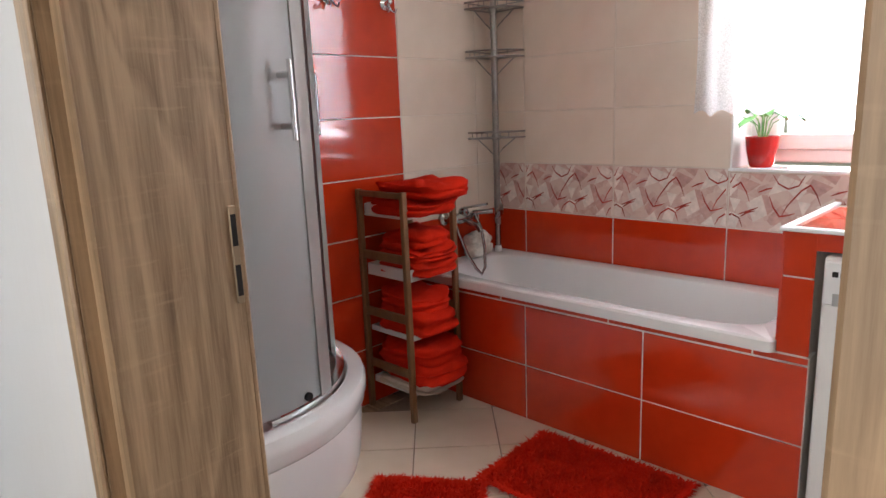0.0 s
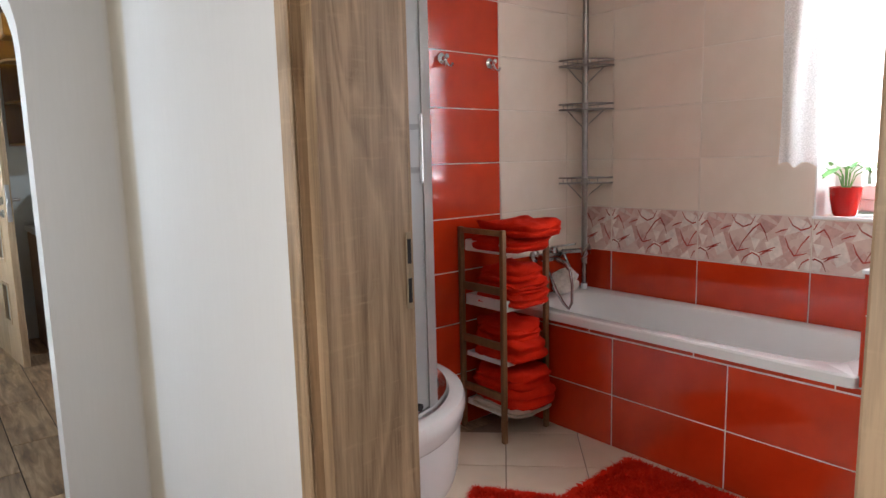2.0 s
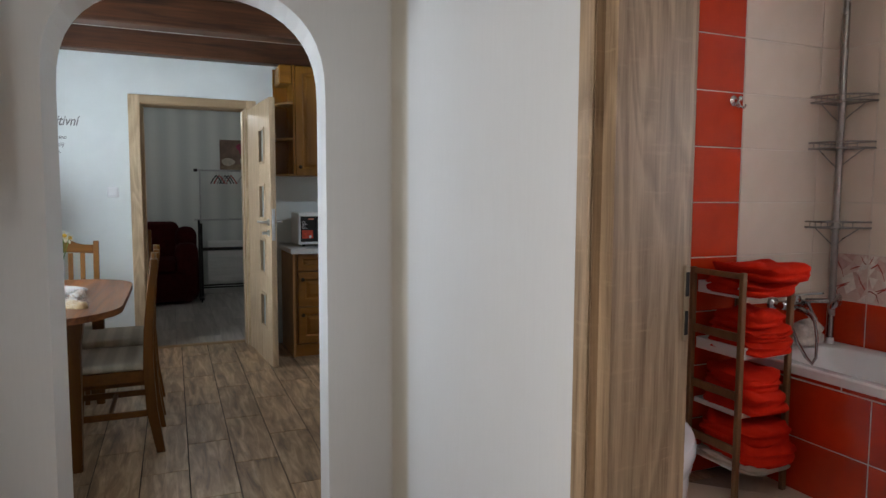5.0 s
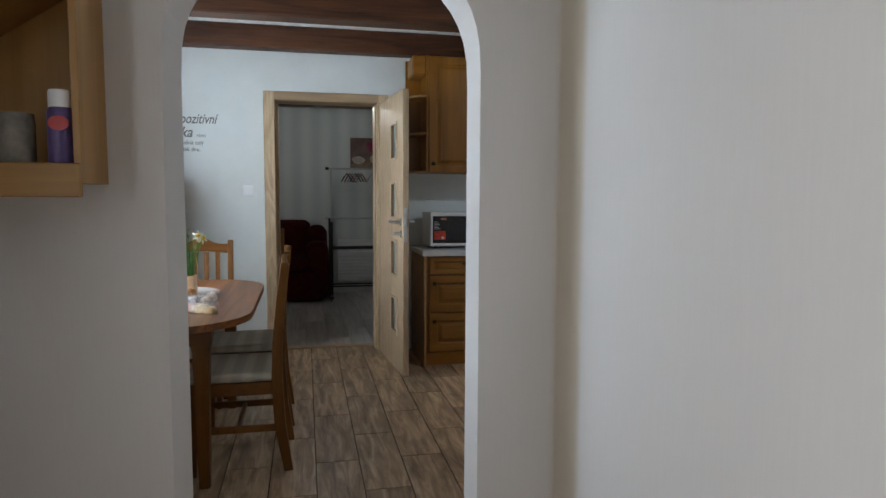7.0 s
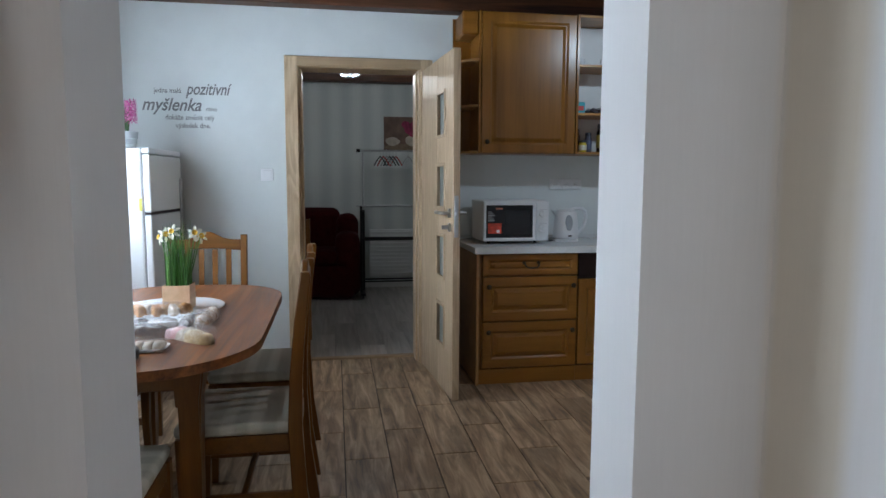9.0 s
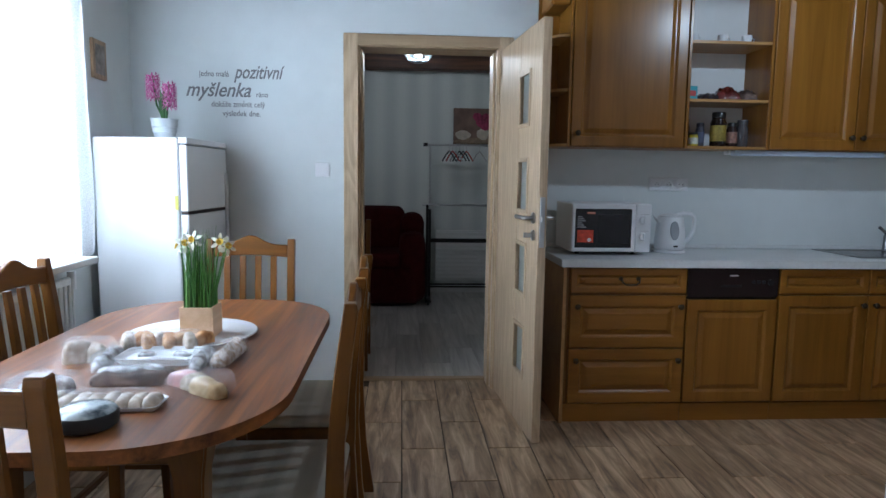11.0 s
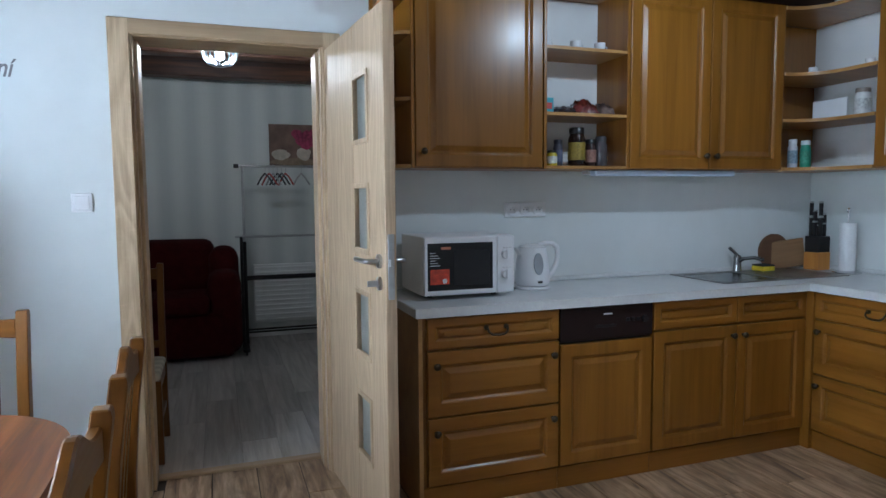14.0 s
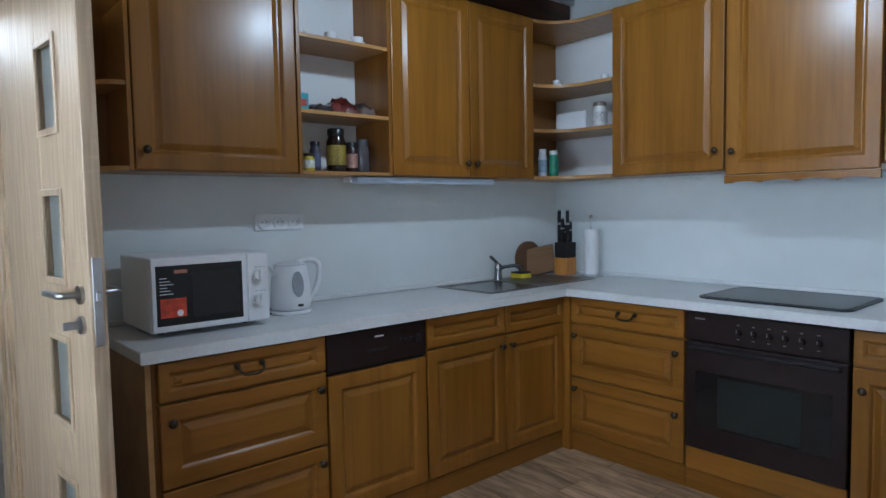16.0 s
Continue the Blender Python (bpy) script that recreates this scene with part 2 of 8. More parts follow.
CAB_Y = wood("cabinet_wood_lying_y", (0.180, 0.070, 0.007), (0.305, 0.127, 0.016), "y", 0.5, 0.30, 0.26, 0.05)
CAB_X = wood("cabinet_wood_lying_x", (0.180, 0.070, 0.007), (0.305, 0.127, 0.016), "x", 0.5, 0.30, 0.26, 0.05)
SHELF_WOOD = wood("open_shelf_wood", (0.34, 0.17, 0.055), (0.50, 0.28, 0.10), "y", 0.6, 0.4, 0.3, 0.05)
CHAIR_WOOD = wood("chair_wood", (0.100, 0.034, 0.003), (0.20, 0.074, 0.008), "z", 0.7, 0.35, 0.22, 0.05)
CHAIR_WOOD_X = wood("chair_wood_across", (0.100, 0.034, 0.003), (0.20, 0.074, 0.008), "x", 0.7, 0.35, 0.22, 0.05)
TABLE_WOOD = wood("table_top_wood", (0.060, 0.017, 0.004), (0.31, 0.108, 0.026), "x", 0.75, 0.38, 0.05, 0.015)
RACK_WOOD = wood("towel_rack_wood", (0.14, 0.06, 0.02), (0.25, 0.125, 0.05), "z", 0.8, 0.5)
WORKTOP = plain("worktop_laminate", (0.72, 0.735, 0.73), 0.35, 0, 0.08, 60, 0.02)
WHITE_GLOSS = plain("white_enamel", (0.80, 0.80, 0.80), 0.18, 0, 0.03, 5, 0.0, 0.5)
WHITE_PLASTIC = plain("white_plastic", (0.83, 0.84, 0.85), 0.35, 0, 0.04, 9, 0.02)
WHITE_PAINT = plain("white_paint", (0.78, 0.78, 0.76), 0.4, 0, 0.05, 8, 0.03)
CHROME = plain("chrome", (0.75, 0.75, 0.76), 0.14, 1.0, 0.08, 20, 0.0)
STEEL = plain("brushed_steel", (0.52, 0.52, 0.52), 0.32, 1.0, 0.12, 40, 0.05)
DARK_METAL = plain("dark_metal", (0.05, 0.05, 0.055), 0.4, 0.8, 0.2, 30, 0.05)
BRASS = plain("aged_brass_knob", (0.075, 0.055, 0.035), 0.38, 0.85, 0.3, 60, 0.05)
BLACK_GLASS = plain("black_glass", (0.010, 0.010, 0.011), 0.08, 0, 0.1, 5, 0.0)
BLACK_PLASTIC = plain("black_plastic", (0.022, 0.020, 0.020), 0.35, 0, 0.15, 20, 0.04)
BROWN_PANEL = plain("dark_brown_enamel", (0.020, 0.011, 0.010), 0.42, 0, 0.15, 20, 0.03)
for dark in (BROWN_PANEL, BLACK_PLASTIC):
    dark.node_tree.nodes["Principled BSDF"].inputs["Specular IOR Level"].default_value = 0.22
CLEAR_GLASS = glass("clear_glass")
GREY_GLASS = plain("frosted_pane", (0.23, 0.24, 0.215), 0.3, 0, 0.1, 90, 0.3)

# ---- setting ----
KW, KE, KS, KN = -5.56, -2.37, -1.99, 3.10       # kitchen: west, east, south, north
AW = -2.16                                       # hall side of the arch wall
BW, BN, BS, BE = -2.12, 2.56, 0.46, 0.55         # bathroom
HN, HS, HE = 0.24, -1.40, 1.40                   # hall
RW, RS, RN = -8.85, -2.6, 1.9                    # living room
TOP = 2.62


def wall(name, bm, mat, label, category="wall"):
    return solid(name, bm, mat, label, category, kind="structure")


# floors
wall("floor_kitchen_bed", bx(KW - 0.2, HE + 0.2, HS - 0.8, KN + 0.2, -0.12, -0.006), plain("grout_bed", (0.075, 0.06, 0.048), 0.9), "dark grout bed under the kitchen floor tiles", "floor")
wall("floor_living", bx(RW - 0.2, KW - 0.2, RS, RN, -0.12, -0.004), plain("laminate_bed", (0.2, 0.19, 0.18), 0.8), "grey bed under the living room laminate", "floor")

# west wall of the kitchen with its doorway
W = -5.76
D0, D1, DH = -0.735, 0.085, 2.022
wall("wall_kitchen_west_1", bx(W, KW, KS - 0.2, D0, 0, TOP), WHITE_WALL, "white plastered wall with grey lettering on it")
wall("wall_kitchen_west_2", bx(W, KW, D1, KN + 0.2, 0, TOP), WHITE_WALL, "white plastered wall behind the kitchen cabinets")
wall("wall_kitchen_west_3", bx(W, KW, D0, D1, DH, TOP), WHITE_WALL, "white plaster over the door")
wall("wall_kitchen_north", bx(KW, KE, KN, KN + 0.2, 0, TOP), WHITE_WALL, "white plastered wall behind the hob")
# south wall with the window
S0, S1, SZ0, SZ1 = -4.78, -3.00, 0.95, 2.15
wall("wall_kitchen_south_1", bx(KW, S0, KS - 0.3, KS, 0, TOP), WHITE_WALL, "white plastered wall beside the fridge")
wall("wall_kitchen_south_2", bx(S1, KE + 0.1, KS - 0.3, KS, 0, TOP), WHITE_WALL, "white plastered wall beside the window")
wall("wall_kitchen_south_3", bx(S0, S1, KS - 0.3, KS, 0, SZ0), WHITE_WALL, "white plaster under the window")
wall("wall_kitchen_south_4", bx(S0, S1, KS - 0.3, KS, SZ1, TOP), WHITE_WALL, "white plaster over the window")

# arch wall between hall and kitchen
def arch_wall():
    y0, y1, spring, crown = -0.864, -0.002, 1.62, 1.99
    half, mid = (y1 - y0) / 2, (y0 + y1) / 2
    rim = [(y0, 0.0), (y0, spring)]
    n = 22
    for i in range(1, n):
        a = math.pi * i / n
        c, s = math.cos(a), math.sin(a)
        e = 0.78
        rim.append((mid - half * math.copysign(abs(c) ** e, c), spring + (crown - spring) * abs(s) ** e))
    rim += [(y1, spring), (y1, 0.0)]
    bm = bmesh.new()
    prism(bm, [(KS, 0), (KS, TOP), (mid, TOP)] + [p for p in rim if p[0] <= mid][::-1], "x", KE, AW)
    right = [p for p in rim if p[0] > mid]
    prism(bm, [(mid, TOP), (KN, TOP), (KN, 0)] + right[::-1] + [[p for p in rim if p[0] <= mid][-1]], "x", KE, AW)
    bmesh.ops.remove_doubles(bm, verts=bm.verts[:], dist=0.0005)
    for v in bm.verts:                           # the opening runs slightly askew through the wall
        if v.co.x < (KE + AW) / 2 and y0 - 0.01 < v.co.y < y1 + 0.01 and v.co.z < crown + 0.01:
            v.co.y += 0.013
    return bm


wall("wall_arch", arch_wall(), HALL_PAPER, "cream striped papered wall with a round-topped archway")

# hall: wall with the bathroom doorway
J0, J1 = -0.876, -0.035
wall("wall_hall_north_1", bx(AW, J0 - 0.046, HN, BS, 0, TOP), HALL_PAPER, "cream papered wall beside the bathroom door")
wall("wall_hall_north_2", bx(J1 + 0.046, HE, HN, BS, 0, TOP), HALL_PAPER, "cream papered wall past the bathroom door")
wall("wall_hall_north_3", bx(J0 - 0.04, J1 + 0.04, HN, BS, 2.07, TOP), HALL_PAPER, "cream papered wall over the bathroom door")
# unseen south wall; its opening is made up to let the fill light in
wall("wall_hall_south_1", bx(AW, -1.0, HS - 0.15, HS, 0, TOP), HALL_PAPER, "cream papered hall wall")
wall("wall_hall_south_2", bx(0.1, HE, HS - 0.15, HS, 0, TOP), HALL_PAPER, "cream papered hall wall")
wall("wall_hall_south_3", bx(-1.0, 0.1, HS - 0.15, HS, 0, 0.55), HALL_PAPER, "cream papered wall under the hall window")
wall("wall_hall_south_4", bx(-1.0, 0.1, HS - 0.15, HS, 2.1, TOP), HALL_PAPER, "cream papered wall over the hall window")
wall("wall_hall_east", bx(HE, HE + 0.2, HS - 0.15, HN, 0, TOP), HALL_PAPER, "cream papered hall wall")
wall("ceiling_hall", bx(AW, HE + 0.2, HS, HN, 2.55, 2.70), WHITE_WALL, "white hall ceiling", "ceiling")

# bathroom shell
CORE = plain("wall_grout", (0.74, 0.66, 0.58), 0.9)
X0, X1, Z0, Z1 = -0.93, 0.05, 1.012, 2.15        # window in the north wall
wall("wall_bath_west", bx(BW - 0.02, BW - 0.0025, BS, BN + 0.3, 0, TOP), CORE, "tiled bathroom wall")
wall("wall_bath_north_1", bx(BW - 0.02, X0, BN + 0.0025, BN + 0.3, 0, TOP), CORE, "tiled bathroom wall")
wall("wall_bath_north_2", bx(X1, BE + 0.2, BN + 0.0025, BN + 0.3, 0, TOP), CORE, "tiled bathroom wall beside the window")
wall("wall_bath_north_3", bx(X0, X1, BN + 0.0025, BN + 0.3, 0, Z0 - 0.01), CORE, "tiled bathroom wall under the window")
wall("wall_bath_north_4", bx(X0, X1, BN + 0.0025, BN + 0.3, Z1, TOP), CORE, "bathroom wall over the window")
wall("wall_bath_east", bx(BE, BE + 0.2, BS, BN, 0, TOP), WHITE_WALL, "pale bathroom wall")
wall("ceiling_bath", bx(BW - 0.02, BE + 0.2, BS, BN + 0.3, 2.5, 2.62), WHITE_WALL, "white bathroom ceiling", "ceiling")

# living room shell
wall("wall_living_west", bx(RW - 0.2, RW, RS, RN, 0, 2.75), ROOM_PAPER, "pale blue wallpaper with soft upright stripes")
wall("wall_living_south", bx(RW, W, RS - 0.2, RS, 0, 2.75), ROOM_PAPER, "pale papered living room wall")
wall("wall_living_north", bx(RW, W, RN, RN + 0.2, 0, 2.75), ROOM_PAPER, "pale papered living room wall")
wall("ceiling_living", bx(RW - 0.2, W, RS, RN, 2.55, 2.7), DARK_PLANK, "dark stained timber ceiling", "ceiling")
wall("ceiling_kitchen", bx(W, KE, KS - 0.3, KN + 0.2, 2.58, 2.72), DARK_PLANK, "dark brown stained plank ceiling", "ceiling")

# ---- doors and trim ----
def door_frame(name, axis, u0, u1, top, face, depth, label, wide=0.075, head=0.055, mats=None, lip=0.012, stop=True):
    """A lined doorway: reveal boards and casing strips. face: the side walked from, depth: signed, through the wall."""
    mz, mu = mats
    ob = thing(name, ((u0 + u1) / 2, face, 0) if axis == "x" else (face, (u0 + u1) / 2, 0), label, "door frame", kind="structure")

    def b(a0, a1, d0, d1, z0, z1, bev=0.002):
        d0, d1 = sorted((d0, d1))
        return bx(a0, a1, d0, d1, z0, z1, bevel=bev) if axis == "x" else bx(d0, d1, a0, a1, z0, z1, bevel=bev)
    s = 1 if depth > 0 else -1
    far = face + depth
    for side, a, inn in ((0, u0, 1), (1, u1, -1)):
        lo, hi = sorted((a, a + inn * 0.02))
        part("jamb", b(lo, hi, face - s * 0.004, far + s * 0.004, 0, top), mz, ob)
        lo, hi = sorted((a + inn * 0.02, a + inn * 0.034))
        if stop:
            part("door_stop", b(lo, hi, face + s * 0.055, far, 0, top - 0.02), mz, ob)
        lo, hi = sorted((a + inn * lip, a - inn * wide))
        for f0, f1 in ((face - s * 0.004, face - s * 0.022), (far + s * 0.004, far + s * 0.022)):
            part("casing", b(lo, hi, f0, f1, 0, top + head, 0.004), mz, ob)
    part("head_jamb", b(u0 + 0.02, u1 - 0.02, face - s * 0.003, far + s * 0.003, top - 0.015, top), mu, ob)
    for f0, f1 in ((face - s * 0.004, face - s * 0.0215), (far + s * 0.004, far + s * 0.0215)):
        part("head_casing", b(u0 - wide + 0.001, u1 + wide - 0.001, f0, f1, top - 0.010, top + head - 0.0005, 0.004), mu, ob)
    return ob


bath_frame = thing("door_frame_bath", (-0.45, 0.35, 0), "grained oak door frame of the bathroom", "door frame", kind="structure")
for a, s in ((J0, -1), (J1, 1)):
    lo, hi = sorted((a, a + s * 0.039))
    if s < 0:
        part("jamb", slab(bmesh.new(), [(J0 - 0.039, 0.256), (J0, 0.256), (J0 - 0.0235, BS + 0.006), (J0 - 0.039, BS + 0.006)], 0, 2.03), FRAME_OAK, bath_frame)
    else:
        part("jamb", bx(lo, hi, 0.256, BS + 0.006, 0, 2.03, bevel=0.003), FRAME_OAK, bath_frame)
    lo, hi = sorted((a + s * 0.0395, a + s * 0.0455))
    part("rebate_strip", bx(lo, hi, HN - 0.003, BS, 0, 2.07), FRAME_OAK, bath_frame)
    lo, hi = sorted((a + s * 0.041, a + s * 0.086))
    part("casing", bx(lo, hi, HN - 0.012, HN - 0.001, 0, 2.075, bevel=0.004), FRAME_OAK, bath_frame)
    part("casing", bx(min(a + s * 0.03, a + s * 0.086), max(a + s * 0.03, a + s * 0.086), BS + 0.007, BS + 0.02, 0, 2.03, bevel=0.004), FRAME_OAK, bath_frame)
part("head_jamb", bx(J0 - 0.038, J1 + 0.038, 0.257, BS + 0.005, 2.031, 2.069, bevel=0.003), FRAME_OAK_X, bath_frame)
part("head_casing", bx(J0 - 0.085, J1 + 0.085, HN - 0.0115, HN - 0.001, 2.076, 2.13, bevel=0.004), FRAME_OAK_X, bath_frame)
plate = part("strike_plate", bx(J0 - 0.0245, J0 - 0.0185, 0.453, 0.4645, 0.985, 1.14, bevel=0.001), plain("dull_strike_plate", (0.36, 0.27, 0.18), 0.4, 0.5, 0.2, 40), bath_frame, "dull strike plate with two slots")
for z0, z1 in ((0.997, 1.047), (1.077, 1.127)):
    part("latch_slot", bx(J0 - 0.021, J0 - 0.0178, 0.454, 0.463, z0, z1), BLACK_PLASTIC, plate, "dark latch slot")
kitchen_frame = door_frame("door_frame_kitchen", "y", D0 - 0.003, D1 + 0.003, DH, KW, W - KW, "light oak door frame between kitchen and living room", 0.072, 0.055, (oak("light_frame_oak", (0.33, 0.225, 0.13), (0.58, 0.43, 0.27), "z", 0.42), FRAME_OAK_Y))
part("threshold", bx(W - 0.01, W + 0.04, D0 + 0.02, D1 - 0.02, -0.003, 0.014, bevel=0.003), FRAME_OAK_Y, kitchen_frame, "wooden threshold strip")


def door_leaf():
    """The kitchen door, hinged at its origin, leaf along +x."""
    ob = thing("interior_door", (0, 0, 0), "open light oak door with four small glass panes", "door")
    w, h, t = 0.825, 2.0, 0.042
    px0, px1 = 0.455, 0.635
    rows = [(0.275, 0.525), (0.695, 0.945), (1.115, 1.365), (1.54, 1.79)]
    bm = bmesh.new()
    box(bm, 0, px0, 0, t, 0.004, h, 0.003)
    box(bm, px1, w, 0, t, 0.004, h, 0.003)
    zs = [0.004] + [z for r in rows for z in r] + [h]
    for a, b in zip(zs[::2], zs[1::2]):
        box(bm, px0, px1, 0.0008, t - 0.0008, a, b)
    part("leaf", bm, DOOR_OAK, ob)
    for a, b in rows:
        p = part("pane", bx(px0, px1, t / 2 - 0.003, t / 2 + 0.003, a, b), GREY_GLASS, ob, "frosted glass pane")
        bm = bmesh.new()
        for y0, y1 in ((-0.006, 0.004), (t - 0.004, t + 0.006)):
            box(bm, px0 - 0.012, px0 + 0.008, y0, y1, a - 0.012, b + 0.012, 0.002)
            box(bm, px1 - 0.008, px1 + 0.012, y0, y1, a - 0.012, b + 0.012, 0.002)
            box(bm, px0 + 0.008, px1 - 0.008, y0, y1, a - 0.012, a + 0.008, 0.002)
            box(bm, px0 + 0.008, px1 - 0.008, y0, y1, b - 0.008, b + 0.012, 0.002)
        part("bead", bm, DOOR_OAK, p, "pale wooden glazing bead")
    part("lock_plate", bx(w - 0.002, w + 0.0015, 0.009, 0.033, 0.955, 1.19, bevel=0.001), STEEL, ob, "steel lock plate on the door edge")
    part("latch", bx(w, w + 0.009, 0.014, 0.028, 1.075, 1.10, bevel=0.002), STEEL, ob, "steel latch bolt")
    for s, y in ((-1, 0.0), (1, t)):
        rose = part("handle_rose", rod(bmesh.new(), (w - 0.06, y, 1.09), (w - 0.06, y + s * 0.010, 1.09), 0.026, 20), STEEL, ob, "round steel rose", 40)
        part("lever", tube(bmesh.new(), [(w - 0.06, y + s * 0.008, 1.09), (w - 0.06, y + s * 0.040, 1.09), (w - 0.066, y + s * 0.05, 1.09), (w - 0.082, y + s * 0.054, 1.09), (w - 0.19, y + s * 0.054, 1.09)], 0.0095, 10), STEEL, rose, "steel lever handle", 50)
        rose = part("key_rose", rod(bmesh.new(), (w - 0.06, y, 1.008), (w - 0.06, y + s * 0.010, 1.008), 0.025, 20), STEEL, ob, "round steel key rose", 40)
        if s < 0:
            part("key", bx(w - 0.062, w - 0.058, y - 0.05, y - 0.008, 0.998, 1.02, bevel=0.001), STEEL, rose, "steel key in the lock")
    for z in (0.25, 1.72):
        part("hinge", rod(bmesh.new(), (-0.004, t + 0.004, z), (-0.004, t + 0.004, z + 0.09), 0.008, 10), STEEL, ob, "steel hinge", 40)
    return ob


leaf = door_leaf()
leaf.matrix_basis = pose(-5.55, 0.085, 0, 0, 0, 4.9)

# ---- bathroom ----
def tile_mat(name, lo, hi, rough, streak=1.0, relief=0.03, coat=0.5):
    k = Mat(name, rough)
    v = k.stretch(3.0, 3.0, 60.0)
    n = k.noise(2.0, 5, v, 0.4)
    big = k.noise(4.0, 2)
    f = k.maths("ADD", k.maths("MULTIPLY", n, 0.6 * streak), k.maths("MULTIPLY", big, 1 - 0.6 * streak))
    c = k.ramp(f, (0.3, lo), (0.7, hi))
    hsv = k.node("ShaderNodeHueSaturation", Value=k.maths("ADD", 0.98, k.maths("MULTIPLY", k.rand(), 0.04)), Color=c)
    k.colour(hsv.outputs[0])
    k.bump(n, relief, 0.001)
    k.coat(coat, 0.06)
    return k.m


RED_TILE = tile_mat("red_glazed_tile", (0.47, 0.030, 0.007), (0.58, 0.043, 0.010), 0.08, 1.3, 0.02)
BEIGE_TILE = tile_mat("cream_glazed_tile", (0.74, 0.63, 0.53), (0.80, 0.69, 0.59), 0.2, 1.2, 0.04)
FLOOR_TILE = tile_mat("cream_floor_tile", (0.60, 0.48, 0.37), (0.72, 0.60, 0.48), 0.3, 0.3, 0.06, 0.25)
GROUT = plain("pale_grout", (0.80, 0.72, 0.66), 0.9, 0, 0.1, 40, 0.2)


def deco_mat():
    """Cream and pink tile with angular facets and red curved brush strokes."""
    k = Mat("patterned_tile", 0.2)
    vor = k.node("ShaderNodeTexVoronoi", Scale=26.0, Randomness=1.0)
    warp = k.node("ShaderNodeMix")
    warp.data_type = "VECTOR"
    k.put(warp.inputs[0], 0.06)
    k.put(warp.inputs[4], k.stretch(1, 1, 0.75))
    nn = k.node("ShaderNodeTexNoise", Scale=7.0, Detail=1.0)
    k.put(nn.inputs["Vector"], k.p)
    k.put(warp.inputs[5], nn.outputs["Color"])
    k.put(vor.inputs["Vector"], warp.outputs[1])
    sep = k.node("ShaderNodeSeparateColor")
    k.put(sep.inputs[0], vor.outputs["Color"])
    facet = k.ramp(sep.outputs[0], (0.0, (0.56, 0.35, 0.31)), (0.4, (0.66, 0.47, 0.42)), (0.7, (0.72, 0.57, 0.51)), (1.0, (0.64, 0.45, 0.40)))
    soft = k.ramp(k.noise(22.0, 3, None, 0.5), (0.42, 0.0), (0.62, 0.7))
    k.colour(k.mix(soft, facet, (0.72, 0.56, 0.50)))
    k.coat(0.5, 0.06)
    return k.m


DECO_TILE = deco_mat()
MESHES = {}


def tile_mesh(sx, sy, mat, t=0.003, g=0.005):
    """A shared thin tile, lying in x and y about its middle, with eased edges."""
    key = (round(sx, 4), round(sy, 4), mat.name, t)
    if key not in MESHES:
        MESHES[key] = mesh_of("tile", bx(-sx / 2 + g / 2, sx / 2 - g / 2, -sy / 2 + g / 2, sy / 2 - g / 2, 0, t, bevel=0.0012), mat)
    return MESHES[key]


STROKE = plain("red_glaze_stroke", (0.40, 0.055, 0.040), 0.25, 0, 0.6, 60, 0.0)
FACET_WHITE = plain("white_glaze_facet", (0.80, 0.70, 0.64), 0.25, 0, 0.22, 45, 0.0)
FACET_PINK = plain("pink_glaze_facet", (0.61, 0.38, 0.335), 0.25, 0, 0.3, 45, 0.0)


def facet_mesh(width, height, period, shapes, mat, z):
    """Leaf-like angular facets of the patterned tile, cut off at its edges."""
    bm = bmesh.new()
    for k in range(-1, 3):
        for shape in shapes:
            pts = [((u + k) * period - width / 2, v * height - height / 2) for u, v in shape]
            lim = width / 2 - 0.004
            if min(p[0] for p in pts) > lim or max(p[0] for p in pts) < -lim:
                continue
            vs = [bm.verts.new((max(-lim, min(lim, x)), max(-height / 2 + 0.004, min(height / 2 - 0.004, y)), z)) for x, y in pts]
            bm.faces.new(vs)
    bmesh.ops.dissolve_degenerate(bm, dist=0.0004, edges=bm.edges[:])
    return mesh_of("facet", bm, mat)


WHITES = (((0.76, 1.0), (0.60, 0.62), (0.86, 0.72), (0.96, 0.9)), ((0.87, 0.72), (0.97, 0.9), (1.2, 0.8), (1.02, 0.56)), ((0.28, 0.47), (0.50, 0.62), (0.60, 0.28), (0.40, 0.14)),
          ((1.03, 0.3), (1.2, 0.25), (1.14, 0.02), (0.95, 0.05)), ((0.02, 0.55), (0.2, 0.52), (0.1, 0.3)), ((0.98, 0.98), (1.2, 0.99), (1.1, 0.84)), ((0.62, 0.02), (0.8, 0.18), (0.86, 0.0)))
PINKS = (((0.59, 0.62), (0.51, 0.62), (0.61, 0.28), (0.72, 0.42)), ((0.2, 0.92), (0.48, 0.80), (0.3, 0.64), (0.12, 0.72)), ((0.78, 0.45), (0.92, 0.31), (0.7, 0.1), (0.62, 0.25)), ((0.3, 0.98), (0.56, 0.98), (0.5, 0.84)))


